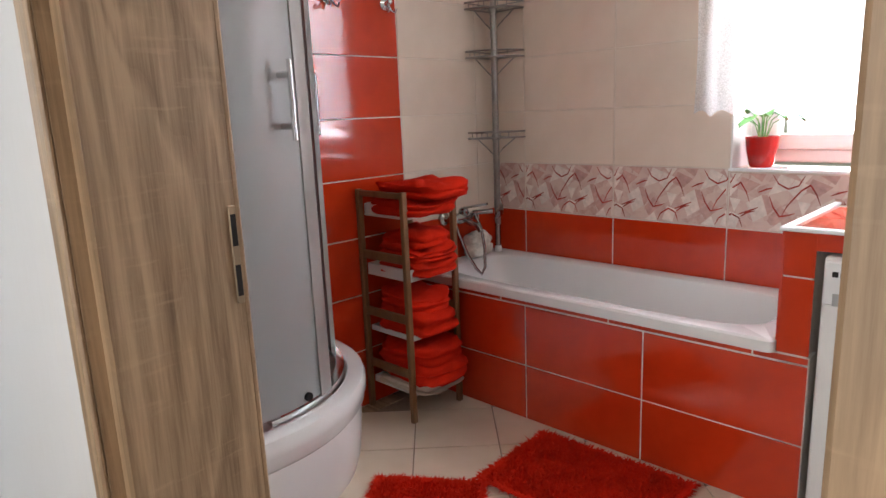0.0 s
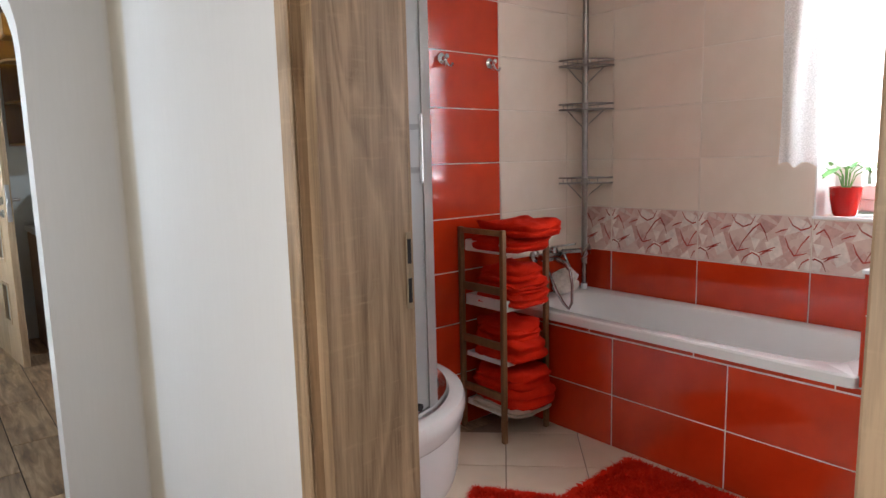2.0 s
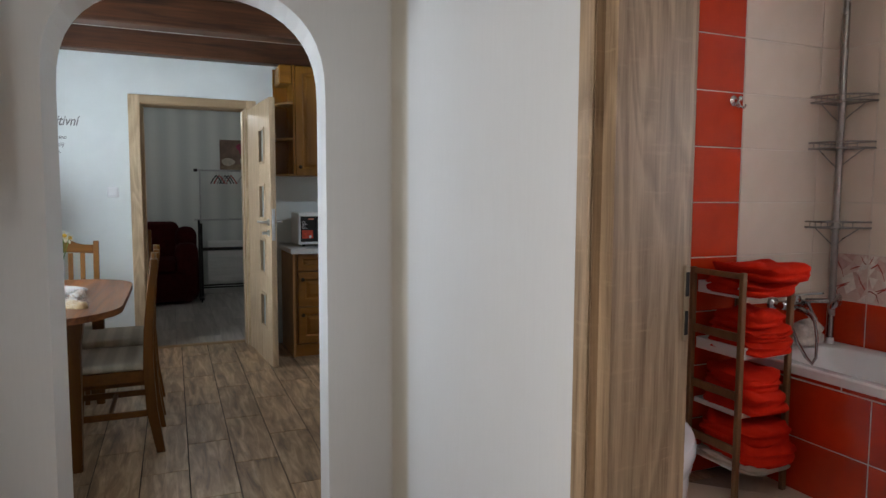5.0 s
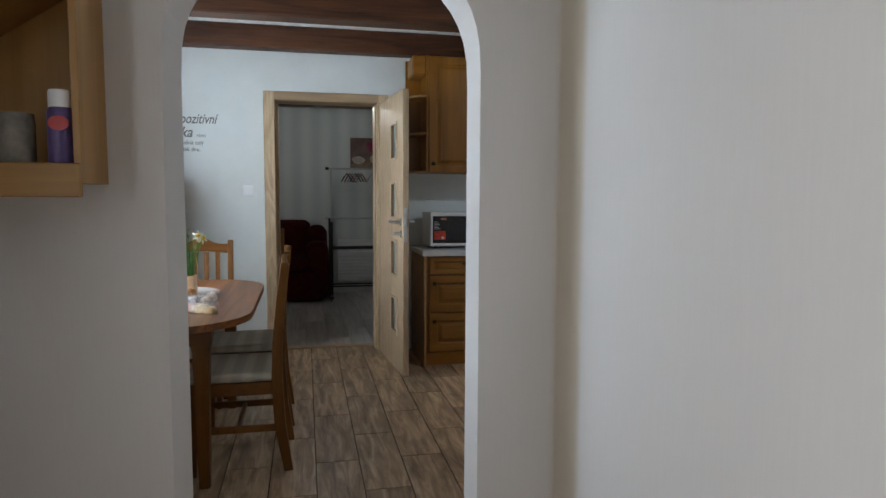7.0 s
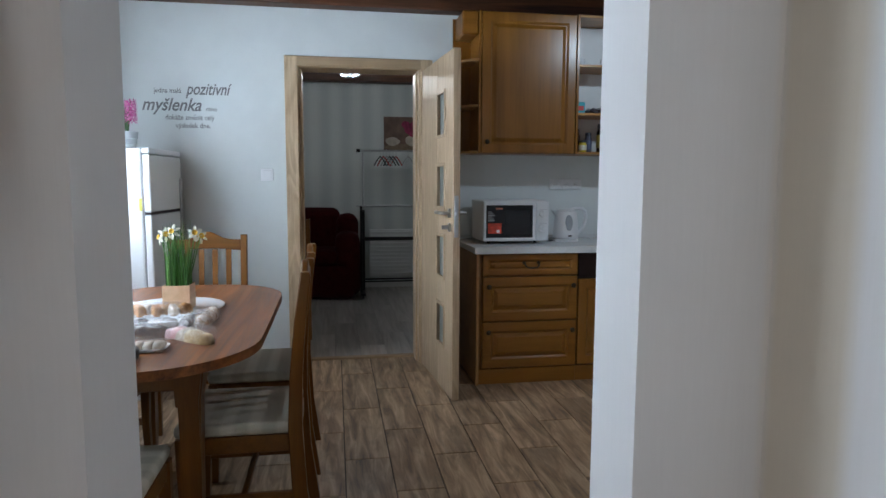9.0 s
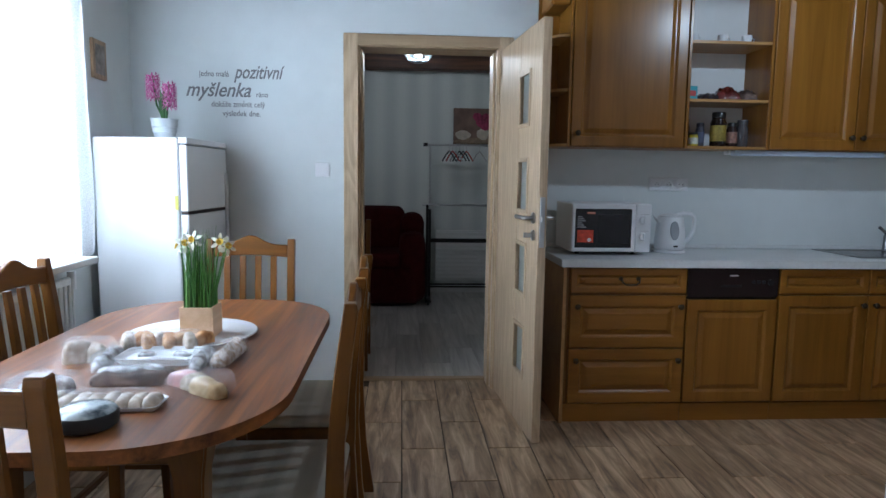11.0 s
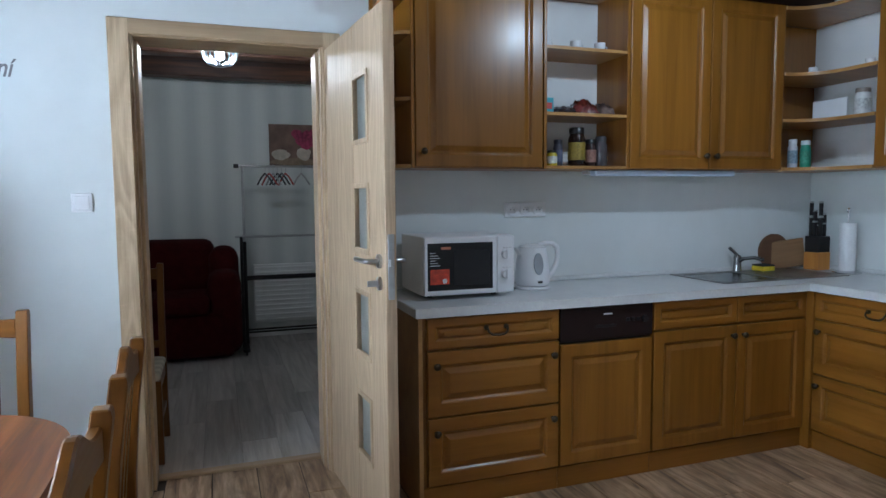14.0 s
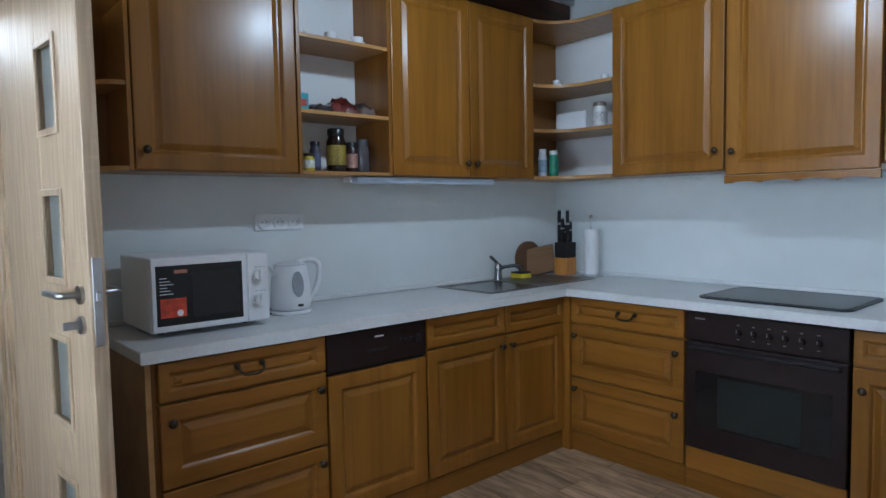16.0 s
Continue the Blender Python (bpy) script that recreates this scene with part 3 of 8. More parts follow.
def stroke_mesh(width, height, period):
    """Red brush strokes and arcs of the patterned tile, twice across its width, as thin glaze ribbons."""
    bm = bmesh.new()
    paths = (((0.62, 0.60), (0.68, 0.42), (0.78, 0.27), (0.92, 0.31), (0.99, 0.34)), ((0.80, 0.27), (0.88, 0.46), (1.06, 0.72), (1.18, 0.82), (1.27, 0.67), (1.33, 0.49)),
             ((0.86, 0.03), (0.92, 0.16), (1.06, 0.26), (1.18, 0.2), (1.24, 0.04)), ((0.45, 0.66), (0.57, 0.72), (0.66, 0.75)), ((1.16, 0.26), (1.32, 0.33), (1.46, 0.40)),
             ((0.66, 0.96), (0.74, 0.82), (0.88, 0.74), (1.02, 0.80), (1.10, 0.97)), ((0.2, 0.22), (0.3, 0.30), (0.42, 0.34)))
    for k in (-1, 0, 1):
        for path in paths:
            fine = []
            for p, q in zip(path, path[1:]):
                fine += [(p[0] + (q[0] - p[0]) * i / 4, p[1] + (q[1] - p[1]) * i / 4) for i in range(4)]
            fine.append(path[-1])
            pts = [((u + k) * period - width / 2, v * height - height / 2) for u, v in fine]
            run = []
            for i, (x, y) in enumerate(pts):
                inside = abs(x) < width / 2 - 0.004
                if inside:
                    run.append((i, x, y))
            last = None
            for i, x, y in run:
                a, b = pts[max(i - 1, 0)], pts[min(i + 1, len(pts) - 1)]
                d = math.hypot(b[0] - a[0], b[1] - a[1]) or 1
                w = 0.0026 * math.sin(math.pi * (i + 0.6) / (len(pts) + 0.2)) + 0.0006
                nx, ny = -(b[1] - a[1]) / d * w, (b[0] - a[0]) / d * w
                cur = (i, bm.verts.new((x + nx, y + ny, 0.0034)), bm.verts.new((x - nx, y - ny, 0.0034)))
                if last and last[0] == i - 1:
                    bm.faces.new((last[1], last[2], cur[2], cur[1]))
                last = cur
    return mesh_of("stroke", bm, STROKE)


STROKES = {}


def tile_grid(parent, kind, at, us, vs, pick):
    """Tiles on an upright wall. kind x: the wall faces +x, u is y; kind y: it faces -y, u is x."""
    for u0, u1 in zip(us, us[1:]):
        for v0, v1 in zip(vs, vs[1:]):
            mat = pick((u0 + u1) / 2, (v0 + v1) / 2)
            if mat is None:
                continue
            cu, cv = (u0 + u1) / 2, (v0 + v1) / 2
            me = tile_mesh(u1 - u0, v1 - v0, mat)
            if kind == "x":
                m = Matrix(((0, 0, 1, at), (1, 0, 0, cu), (0, 1, 0, cv), (0, 0, 0, 1)))
            else:
                m = Matrix(((1, 0, 0, cu), (0, 0, -1, at), (0, 1, 0, cv), (0, 0, 0, 1)))
            ob = piece("tile", me, parent, m)
            if mat == DECO_TILE:
                key = (round(u1 - u0, 3), round(v1 - v0, 3))
                if key not in STROKES:
                    STROKES[key] = (stroke_mesh(u1 - u0, v1 - v0, 0.244), facet_mesh(u1 - u0, v1 - v0, 0.244, WHITES, FACET_WHITE, 0.0032), facet_mesh(u1 - u0, v1 - v0, 0.244, PINKS, FACET_PINK, 0.0033))
                for nm, me in zip(("painted_strokes", "white_facets", "pink_facets"), STROKES[key]):
                    piece(nm, me, ob, Matrix.Identity(4))


def bathtub():
    ob = thing("bathtub", (-1.33, 2.26, 0), "white acrylic built-in bathtub behind red tiles", "bathtub")
    x0, x1, y0, y1 = BW + 0.002, -0.556, 1.955, BN - 0.002
    cx, cy = (x0 + x1) / 2 + 0.01, (y0 + y1) / 2
    seg = 72
    bm = bmesh.new()

    def ring(hx, hy, z, e, dx=0.0):
        out = []
        for i in range(seg):
            a = 2 * math.pi * i / seg
            c, s = math.cos(a), math.sin(a)
            out.append(bm.verts.new((cx + dx + hx * math.copysign(abs(c) ** e, c), cy + hy * math.copysign(abs(s) ** e, s), z)))
        return out
    hx, hy = (x1 - x0) / 2, (y1 - y0) / 2
    rings = [ring(hx, hy, 0.522, 0.04, -0.01), ring(hx, hy, 0.556, 0.04, -0.01), ring(hx - 0.006, hy - 0.006, 0.563, 0.05, -0.01),
             ring(hx - 0.065, hy - 0.055, 0.563, 0.42), ring(hx - 0.078, hy - 0.066, 0.556, 0.44), ring(hx - 0.09, hy - 0.074, 0.53, 0.46),
             ring(hx - 0.12, hy - 0.09, 0.40, 0.5), ring(hx - 0.17, hy - 0.11, 0.24, 0.55), ring(hx - 0.22, hy - 0.14, 0.17, 0.6), ring(hx - 0.3, hy - 0.18, 0.155, 0.7)]
    for a, b in zip(rings, rings[1:]):
        for i in range(seg):
            bm.faces.new((a[i], a[(i + 1) % seg], b[(i + 1) % seg], b[i]))
    bm.faces.new(rings[-1])
    tub = part("tub_shell", bm, WHITE_GLOSS, ob, "white acrylic tub shell", 35)
    part("drain", rod(bmesh.new(), (-1.75, 2.26, 0.156), (-1.75, 2.26, 0.162), 0.028, 18), CHROME, tub, "chrome drain", 40)
    apron = part("apron", bx(BW + 0.002, -0.462, 1.985, 2.05, 0, 0.52), GROUT, ob, "tiled bath apron")
    tile_grid(apron, "y", 1.985, [BW, -1.994 + 0.0, -1.495, -0.983, -0.462], [0.0, 0.237, 0.494], lambda u, v: RED_TILE)
    strip = tile_mesh(0.5, 0.024, RED_TILE)
    for x in (-1.87, -1.37, -0.87):
        piece("tile", strip, apron, Matrix(((1, 0, 0, x), (0, 0, -1, 1.985), (0, 1, 0, 0.508), (0, 0, 0, 1))))
    piece("tile", tile_mesh(0.158, 0.024, RED_TILE), apron, Matrix(((1, 0, 0, -0.541), (0, 0, -1, 1.985), (0, 1, 0, 0.508), (0, 0, 0, 1))))
    return ob


bathtub()


def ledge():
    ob = thing("tiled_ledge", (-0.2, 2.25, 0), "red tiled ledge wall between bathtub and washing machine", "ledge")
    wall_ = part("ledge_wall", bx(-0.548, -0.47, 1.985, BN, 0, 0.895), GROUT, ob)
    for z0, z1 in ((0.522, 0.76), (0.76, 0.895)):
        piece("tile", tile_mesh(0.094, z1 - z0, RED_TILE), wall_, Matrix(((1, 0, 0, -0.509), (0, 0, -1, 1.985), (0, 1, 0, (z0 + z1) / 2), (0, 0, 0, 1))))
    part("side_tile", bx(-0.556, -0.549, 1.98, BN, 0.56, 0.893), RED_TILE, ob)
    top = part("ledge_top", bx(-0.47, BE, 1.985, BN, 0.845, 0.895), GROUT, ob)
    for x in (-0.34, -0.08, 0.18):
        piece("tile", tile_mesh(0.256, 0.055, RED_TILE), top, Matrix(((1, 0, 0, x), (0, 0, -1, 1.985), (0, 1, 0, 0.868), (0, 0, 0, 1))))
    for x in (-0.425, -0.175, 0.075, 0.325):
        for y in (2.12, 2.37):
            piece("tile", tile_mesh(0.25, 0.25, RED_TILE), top, Matrix.Translation((x, y, 0.895)))
    part("edge_trim", bx(-0.562, BE, 1.968, 1.996, 0.896, 0.908, bevel=0.003), WHITE_PLASTIC, ob, "white tile edge trim")
    part("edge_trim", bx(-0.562, -0.54, 1.997, BN, 0.896, 0.907, bevel=0.003), WHITE_PLASTIC, ob, "white tile edge trim")
    return ob


ledge()


def washing_machine():
    ob = thing("washing_machine", (-0.14, 2.25, 0), "white washing machine under the red tiled ledge", "washing machine")
    part("cabinet", bx(-0.44, 0.16, 1.965, 2.50, 0.02, 0.835, bevel=0.008, seg=2), WHITE_GLOSS, ob)
    panel = part("control_panel", bx(-0.436, 0.156, 1.952, 1.968, 0.70, 0.825, bevel=0.004), WHITE_PLASTIC, ob)
    for i in range(4):
        part("printed_mark", bx(-0.415 + i * 0.02, -0.40 + i * 0.02, 1.9505, 1.953, 0.782, 0.797), BLACK_PLASTIC, panel, "dark printed mark")
    part("drawer_grip", bx(-0.41, -0.30, 1.949, 1.953, 0.70, 0.735, bevel=0.001), plain("grey_plastic", (0.45, 0.46, 0.47), 0.4), panel, "grey recessed grip")
    part("door_ring", lathe(bmesh.new(), (0, 0, 0), [(0.19, 0), (0.19, 0.02), (0.14, 0.03), (0.14, 0.0)], 32), WHITE_PLASTIC, ob, "", 30).matrix_basis = pose(-0.14, 1.965, 0.42, 90, 0, 0)
    return ob


washing_machine()


def towel_rack():
    ob = thing("towel_rack", (-1.98, 1.79, 0), "narrow brown wooden rack with white trays", "shelf rack")
    x0, x1, y0, y1, h = -2.105, -1.832, 1.655, 1.935, 0.972
    for x in (x0, x1):
        for y in (y0, y1):
            part("post", bx(x - 0.011, x + 0.011, y - 0.013, y + 0.013, 0, h, bevel=0.003), RACK_WOOD, ob)
    for y in (y0, y1):
        part("top_rail", bx(x0 + 0.011, x1 - 0.011, y - 0.010, y + 0.010, h - 0.028, h - 0.004, bevel=0.003), RACK_WOOD, ob)
        for z in (0.70, 0.45, 0.215):
            part("side_rail", bx(x0 + 0.011, x1 - 0.011, y - 0.008, y + 0.008, z - 0.02, z + 0.016, bevel=0.003), RACK_WOOD, ob)
    for z, deep in ((0.86, 0.052), (0.605, 0.05), (0.355, 0.022), (0.115, 0.03)):
        bm = bmesh.new()
        a, b, c, d = x0 + 0.012, x1 + 0.003, y0 + 0.014, y1 - 0.014
        box(bm, a, b, c, d, z, z + 0.008)
        for q in ((b - 0.009, b, c, d), (a, a + 0.009, c, d), (a + 0.009, b - 0.009, c, c + 0.008), (a + 0.009, b - 0.009, d - 0.008, d)):
            box(bm, *q, z + 0.008, z + deep, 0.002)
        part("tray", bm, WHITE_PAINT, ob, "white painted tray")
    return ob


towel_rack()


def cloth_mat(name, lo, hi):
    k = Mat(name, 0.95)
    n = k.noise(350, 2)
    b = k.noise(14, 4)
    k.colour(k.ramp(k.maths("ADD", k.maths("MULTIPLY", n, 0.5), k.maths("MULTIPLY", b, 0.5)), (0.3, lo), (0.7, hi)))
    k.bump(k.noise(260, 3), 0.9, 0.004)
    k.b.inputs["Specular IOR Level"].default_value = 0.15
    return k.m


RED_TOWEL = cloth_mat("red_terry", (0.46, 0.008, 0.002), (0.76, 0.028, 0.006))
WHITE_TOWEL = cloth_mat("cream_terry", (0.62, 0.54, 0.44), (0.76, 0.69, 0.60))


def towel(cx, cy, z, w, d, h, layers, turn, mat, label, seed):
    """A folded towel: a soft block, creased between its layers, with a rounded fold at the front."""
    h *= 1.2
    bm = bmesh.new()
    nu, nv = 40, 5 * layers + 1
    rows = []
    for j in range(nv + 1):
        v = j / nv
        crease = abs(math.sin(math.pi * v * layers))
        inset = 0.02 * (1 - crease ** 0.45) + 0.35 * h * max(0.0, 2 * abs(v - 0.5) - 0.82)
        row = []
        for i in range(nu):
            a = 2 * math.pi * i / nu
            c, s = math.cos(a), math.sin(a)
            px = (w / 2 - inset) * math.copysign(abs(c) ** 0.5, c)
            py = (d / 2 - inset) * math.copysign(abs(s) ** 0.5, s)
            k = noise.noise(Vector((px * 9 + seed * 3.1, py * 9, v * 3)))
            k2 = noise.noise(Vector((px * 30 + seed, py * 30, v * 9)))
            sag = -0.014 * (max(0, abs(px) / (w / 2)) ** 3) * v
            row.append(bm.verts.new((px * (1 + 0.12 * k) + 0.006 * k2, py * (1 + 0.12 * k) + 0.006 * k2, h * v + sag + 0.034 * k * v + 0.009 * k2)))
        rows.append(row)
    for a, b in zip(rows, rows[1:]):
        for i in range(nu):
            bm.faces.new((a[i], a[(i + 1) % nu], b[(i + 1) % nu], b[i]))
    for row, up in ((rows[0], False), (rows[-1], True)):
        last = row
        for f in (0.75, 0.4):
            mid = Vector((sum(v.co.x for v in row) / nu, sum(v.co.y for v in row) / nu, sum(v.co.z for v in row) / nu))
            nxt = []
            for i, v in enumerate(row):
                p = mid.lerp(v.co, f)
                p.z = v.co.z * 0.5 + mid.z * 0.5 + (0.006 if up else 0.0) + 0.006 * noise.noise(p * 14 + Vector((seed, 0, 0)))
                nxt.append(bm.verts.new(p))
            for i in range(nu):
                bm.faces.new((last[i], last[(i + 1) % nu], nxt[(i + 1) % nu], nxt[i]))
            last = nxt
        bm.faces.new(last)
    ob = solid("folded_towel", bm, mat, label, "towel", "towels on the rack", smooth=70)
    ob.matrix_basis = pose(cx, cy, z, 0, 0, turn)
    return ob


RT = "folded red terry towel stacked on the wooden rack"
towel(-1.935, 1.80, 0.868, 0.32, 0.28, 0.056, 2, -4, RED_TOWEL, RT, 1)
towel(-1.90, 1.84, 0.932, 0.33, 0.30, 0.058, 2, 6, RED_TOWEL, RT, 2)
towel(-1.925, 1.80, 0.618, 0.305, 0.255, 0.058, 2, 3, RED_TOWEL, RT, 3)
towel(-1.93, 1.81, 0.675, 0.29, 0.25, 0.055, 3, -5, RED_TOWEL, RT, 4)
towel(-1.935, 1.81, 0.727, 0.25, 0.22, 0.055, 2, 4, RED_TOWEL, RT, 5)
towel(-1.925, 1.795, 0.364, 0.30, 0.255, 0.088, 2, 2, RED_TOWEL, RT, 6)
towel(-1.945, 1.80, 0.446, 0.26, 0.23, 0.075, 3, -6, RED_TOWEL, RT, 7)
towel(-1.925, 1.795, 0.126, 0.335, 0.275, 0.036, 2, 2, WHITE_TOWEL, "folded cream towel under the red ones", 8)
towel(-1.905, 1.80, 0.160, 0.345, 0.275, 0.075, 2, -3, RED_TOWEL, RT, 9)
towel(-1.92, 1.80, 0.235, 0.32, 0.265, 0.072, 2, 5, RED_TOWEL, RT, 10)


def arc_wall(bm, c, r0, r1, a0, a1, z0, z1, n=24):
    pts = [(c[0] + r1 * math.cos(radians(a0 + (a1 - a0) * i / n)), c[1] + r1 * math.sin(radians(a0 + (a1 - a0) * i / n))) for i in range(n + 1)]
    pts += [(c[0] + r0 * math.cos(radians(a1 - (a1 - a0) * i / n)), c[1] + r0 * math.sin(radians(a1 - (a1 - a0) * i / n))) for i in range(n + 1)]
    lo = [bm.verts.new((x, y, z0)) for x, y in pts]
    hi = [bm.verts.new((x, y, z1)) for x, y in pts]
    k = len(pts)
    for i in range(k):
        bm.faces.new((lo[i], lo[(i + 1) % k], hi[(i + 1) % k], hi[i]))
    for i in range(n):
        bm.faces.new((hi[i], hi[i + 1], hi[k - 2 - i], hi[k - 1 - i]))
        bm.faces.new((lo[i + 1], lo[i], lo[k - 1 - i], lo[k - 2 - i]))
    return bm


def shower():
    ob = thing("shower_cubicle", (-1.7, 0.9, 0), "quadrant shower with white tray and frosted curved glass", "shower")
    c, r = (BW - 0.028, 0.896), 0.60
    def ring(bm, rr, z):
        pts = [(BW + 0.004, BS + 0.004), (c[0] + rr, BS + 0.004)]
        pts += [(c[0] + rr * math.cos(radians(a)), c[1] + rr * math.sin(radians(a))) for a in range(0, 88, 3)]
        pts += [(BW + 0.004, c[1] + rr)]
        return [bm.verts.new((x, y, z)) for x, y in pts]
    bm = bmesh.new()
    rings = [ring(bm, rr, z) for rr, z in ((r - 0.045, 0.0), (r - 0.03, 0.05), (r - 0.018, 0.19), (r - 0.02, 0.245), (r - 0.005, 0.262), (r - 0.004, 0.285), (r + 0.004, 0.30), (r + 0.004, 0.335), (r - 0.003, 0.352), (r - 0.02, 0.36), (r - 0.06, 0.357), (r - 0.075, 0.34), (r - 0.09, 0.30), (r - 0.12, 0.22))]
    for a, b in zip(rings, rings[1:]):
        for i in range(len(a)):
            bm.faces.new((a[i], a[(i + 1) % len(a)], b[(i + 1) % len(a)], b[i]))
    bm.faces.new(rings[-1])
    part("tray", bm, WHITE_GLOSS, ob, "deep white acrylic shower tray", 40)
    frost = Mat("frosted_glass", 0.42, 0, (0.55, 0.575, 0.58))
    frost.b.inputs["Transmission Weight"].default_value = 0.55
    frost.bump(frost.noise(500, 2), 0.15, 0.0005)
    g = r - 0.085
    part("bottom_track", arc_wall(bmesh.new(), c, g - 0.018, g + 0.014, -1, 86, 0.358, 0.376), CHROME, ob, "chrome bottom track", 30)
    part("top_track", arc_wall(bmesh.new(), c, g - 0.018, g + 0.014, -1, 86, 2.02, 2.06), CHROME, ob, "chrome top track", 30)
    d1 = part("glass_door", arc_wall(bmesh.new(), c, g + 0.002, g + 0.008, -25, 27, 0.38, 2.015), frost.m, ob, "frosted curved glass door", 30)
    d2 = part("glass_door", arc_wall(bmesh.new(), c, g + 0.002, g + 0.008, 74, 84, 0.38, 2.015), frost.m, ob, "frosted curved glass door", 30)
    part("fixed_panel", arc_wall(bmesh.new(), c, g - 0.014, g - 0.008, -2, 4, 0.38, 2.015), frost.m, ob, "frosted fixed glass", 30)
    part("fixed_panel", arc_wall(bmesh.new(), c, g - 0.014, g - 0.008, 78, 86, 0.38, 2.015), frost.m, ob, "frosted fixed glass", 30)
    side = part("fixed_panel", bx(c[0] + g - 0.012, c[0] + g - 0.006, BS + 0.02, c[1] - 0.03, 0.36, 2.02), frost.m, ob, "frosted fixed glass")
    PROFILE = plain("grey_profile", (0.42, 0.41, 0.40), 0.35, 0.4, 0.1, 20, 0.02)
    for a, w in ((26.0, 3.6), (74.4, 0.8), (85.2, 1.2)):
        part("seal_profile", arc_wall(bmesh.new(), c, g - 0.004, g + 0.014, a - w, a + w, 0.37, 2.03, 3), PROFILE, ob, "pale upright seal profile")
    for door, a, s in ((d1, 15, 1), (d2, 82.5, 1)):
        ca, sa = math.cos(radians(a)), math.sin(radians(a))
        def at(rr, z):
            return (c[0] + rr * ca, c[1] + rr * sa, z)
        h = part("door_handle", rod(bmesh.new(), at(g + s * 0.052, 1.205), at(g + s * 0.052, 1.435), 0.008, 12), CHROME, door, "chrome bar handle", 40)
        for z in (1.248, 1.393):
            part("handle_stand", rod(bmesh.new(), at(g + 0.004, z), at(g + s * 0.050, z), 0.010, 12), CHROME, door, "chrome handle post", 40)
        for z in (0.40, 1.97):
            part("roller", rod(bmesh.new(), at(g - 0.02, z), at(g + 0.02, z), 0.014, 12), DARK_METAL, door, "dark roller", 40)
    return ob


shower()


CADDY = plain("dull_caddy_metal", (0.36, 0.34, 0.325), 0.28, 1.0, 0.15, 30, 0.0)


def corner_shelf():
    ob = thing("corner_caddy", (-2.045, 2.495, 0.56), "chrome tension pole with wire corner shelves over the bathtub", "corner shelf")
    px, py = -2.045, 2.49
    part("foot", lathe(bmesh.new(), (px, py, 0.563), [(0.018, 0), (0.018, 0.02), (0.013, 0.04)], 16), WHITE_PLASTIC, ob, "white rubber foot", 40)
    part("pole", rod(bmesh.new(), (px, py, 0.58), (px, py, 2.5), 0.0155, 14), CADDY, ob, "grey metal pole", 40)
    for z in (1.140, 1.520, 1.740):
        r, o = 0.195, (BW + 0.012, BN - 0.008)
        rim = [(o[0] + r * math.cos(radians(i)), o[1] - r * math.sin(radians(i)), z) for i in range(0, 91, 6)]
        sh = part("wire_shelf", tube(bmesh.new(), rim, 0.0048, 6), CADDY, ob, "chrome wire corner shelf", 50)
        part("upper_rim", tube(bmesh.new(), [(x, y, q + 0.028) for x, y, q in rim], 0.0048, 6), CADDY, sh, "", 50)
        for q in (z, z + 0.028):
            part("side_wire", tube(bmesh.new(), [(o[0], o[1], q), (o[0] + r, o[1], q)], 0.003, 6), CADDY, sh, "", 50)
            part("side_wire", tube(bmesh.new(), [(o[0], o[1], q), (o[0], o[1] - r, q)], 0.003, 6), CADDY, sh, "", 50)
        for i in range(1, 8):
            d = r * i / 8
            e = math.sqrt(r * r - d * d)
            part("wire", tube(bmesh.new(), [(o[0] + d, o[1], z), (o[0] + d, o[1] - e, z), (o[0] + d, o[1] - e, z + 0.028)], 0.0022, 5), CADDY, sh, "", 50)
        part("brace", tube(bmesh.new(), [(px, py, z - 0.10), (o[0] + r * 0.35, o[1] - 0.02, z - 0.06), (o[0] + r * 0.8, o[1] - 0.02, z)], 0.003, 5), CADDY, sh, "", 50)
        part("brace", tube(bmesh.new(), [(px, py, z - 0.10), (o[0] + 0.02, o[1] - r * 0.35, z - 0.06), (o[0] + 0.02, o[1] - r * 0.8, z)], 0.003, 5), CADDY, sh, "", 50)
        part("clamp", lathe(bmesh.new(), (px, py, z - 0.015), [(0.02, 0), (0.022, 0.015), (0.02, 0.03)], 16), CADDY, sh, "", 40)
    return ob


corner_shelf()


TAP_CHROME = plain("shaded_chrome", (0.42, 0.41, 0.41), 0.16, 1.0, 0.15, 25, 0.0)


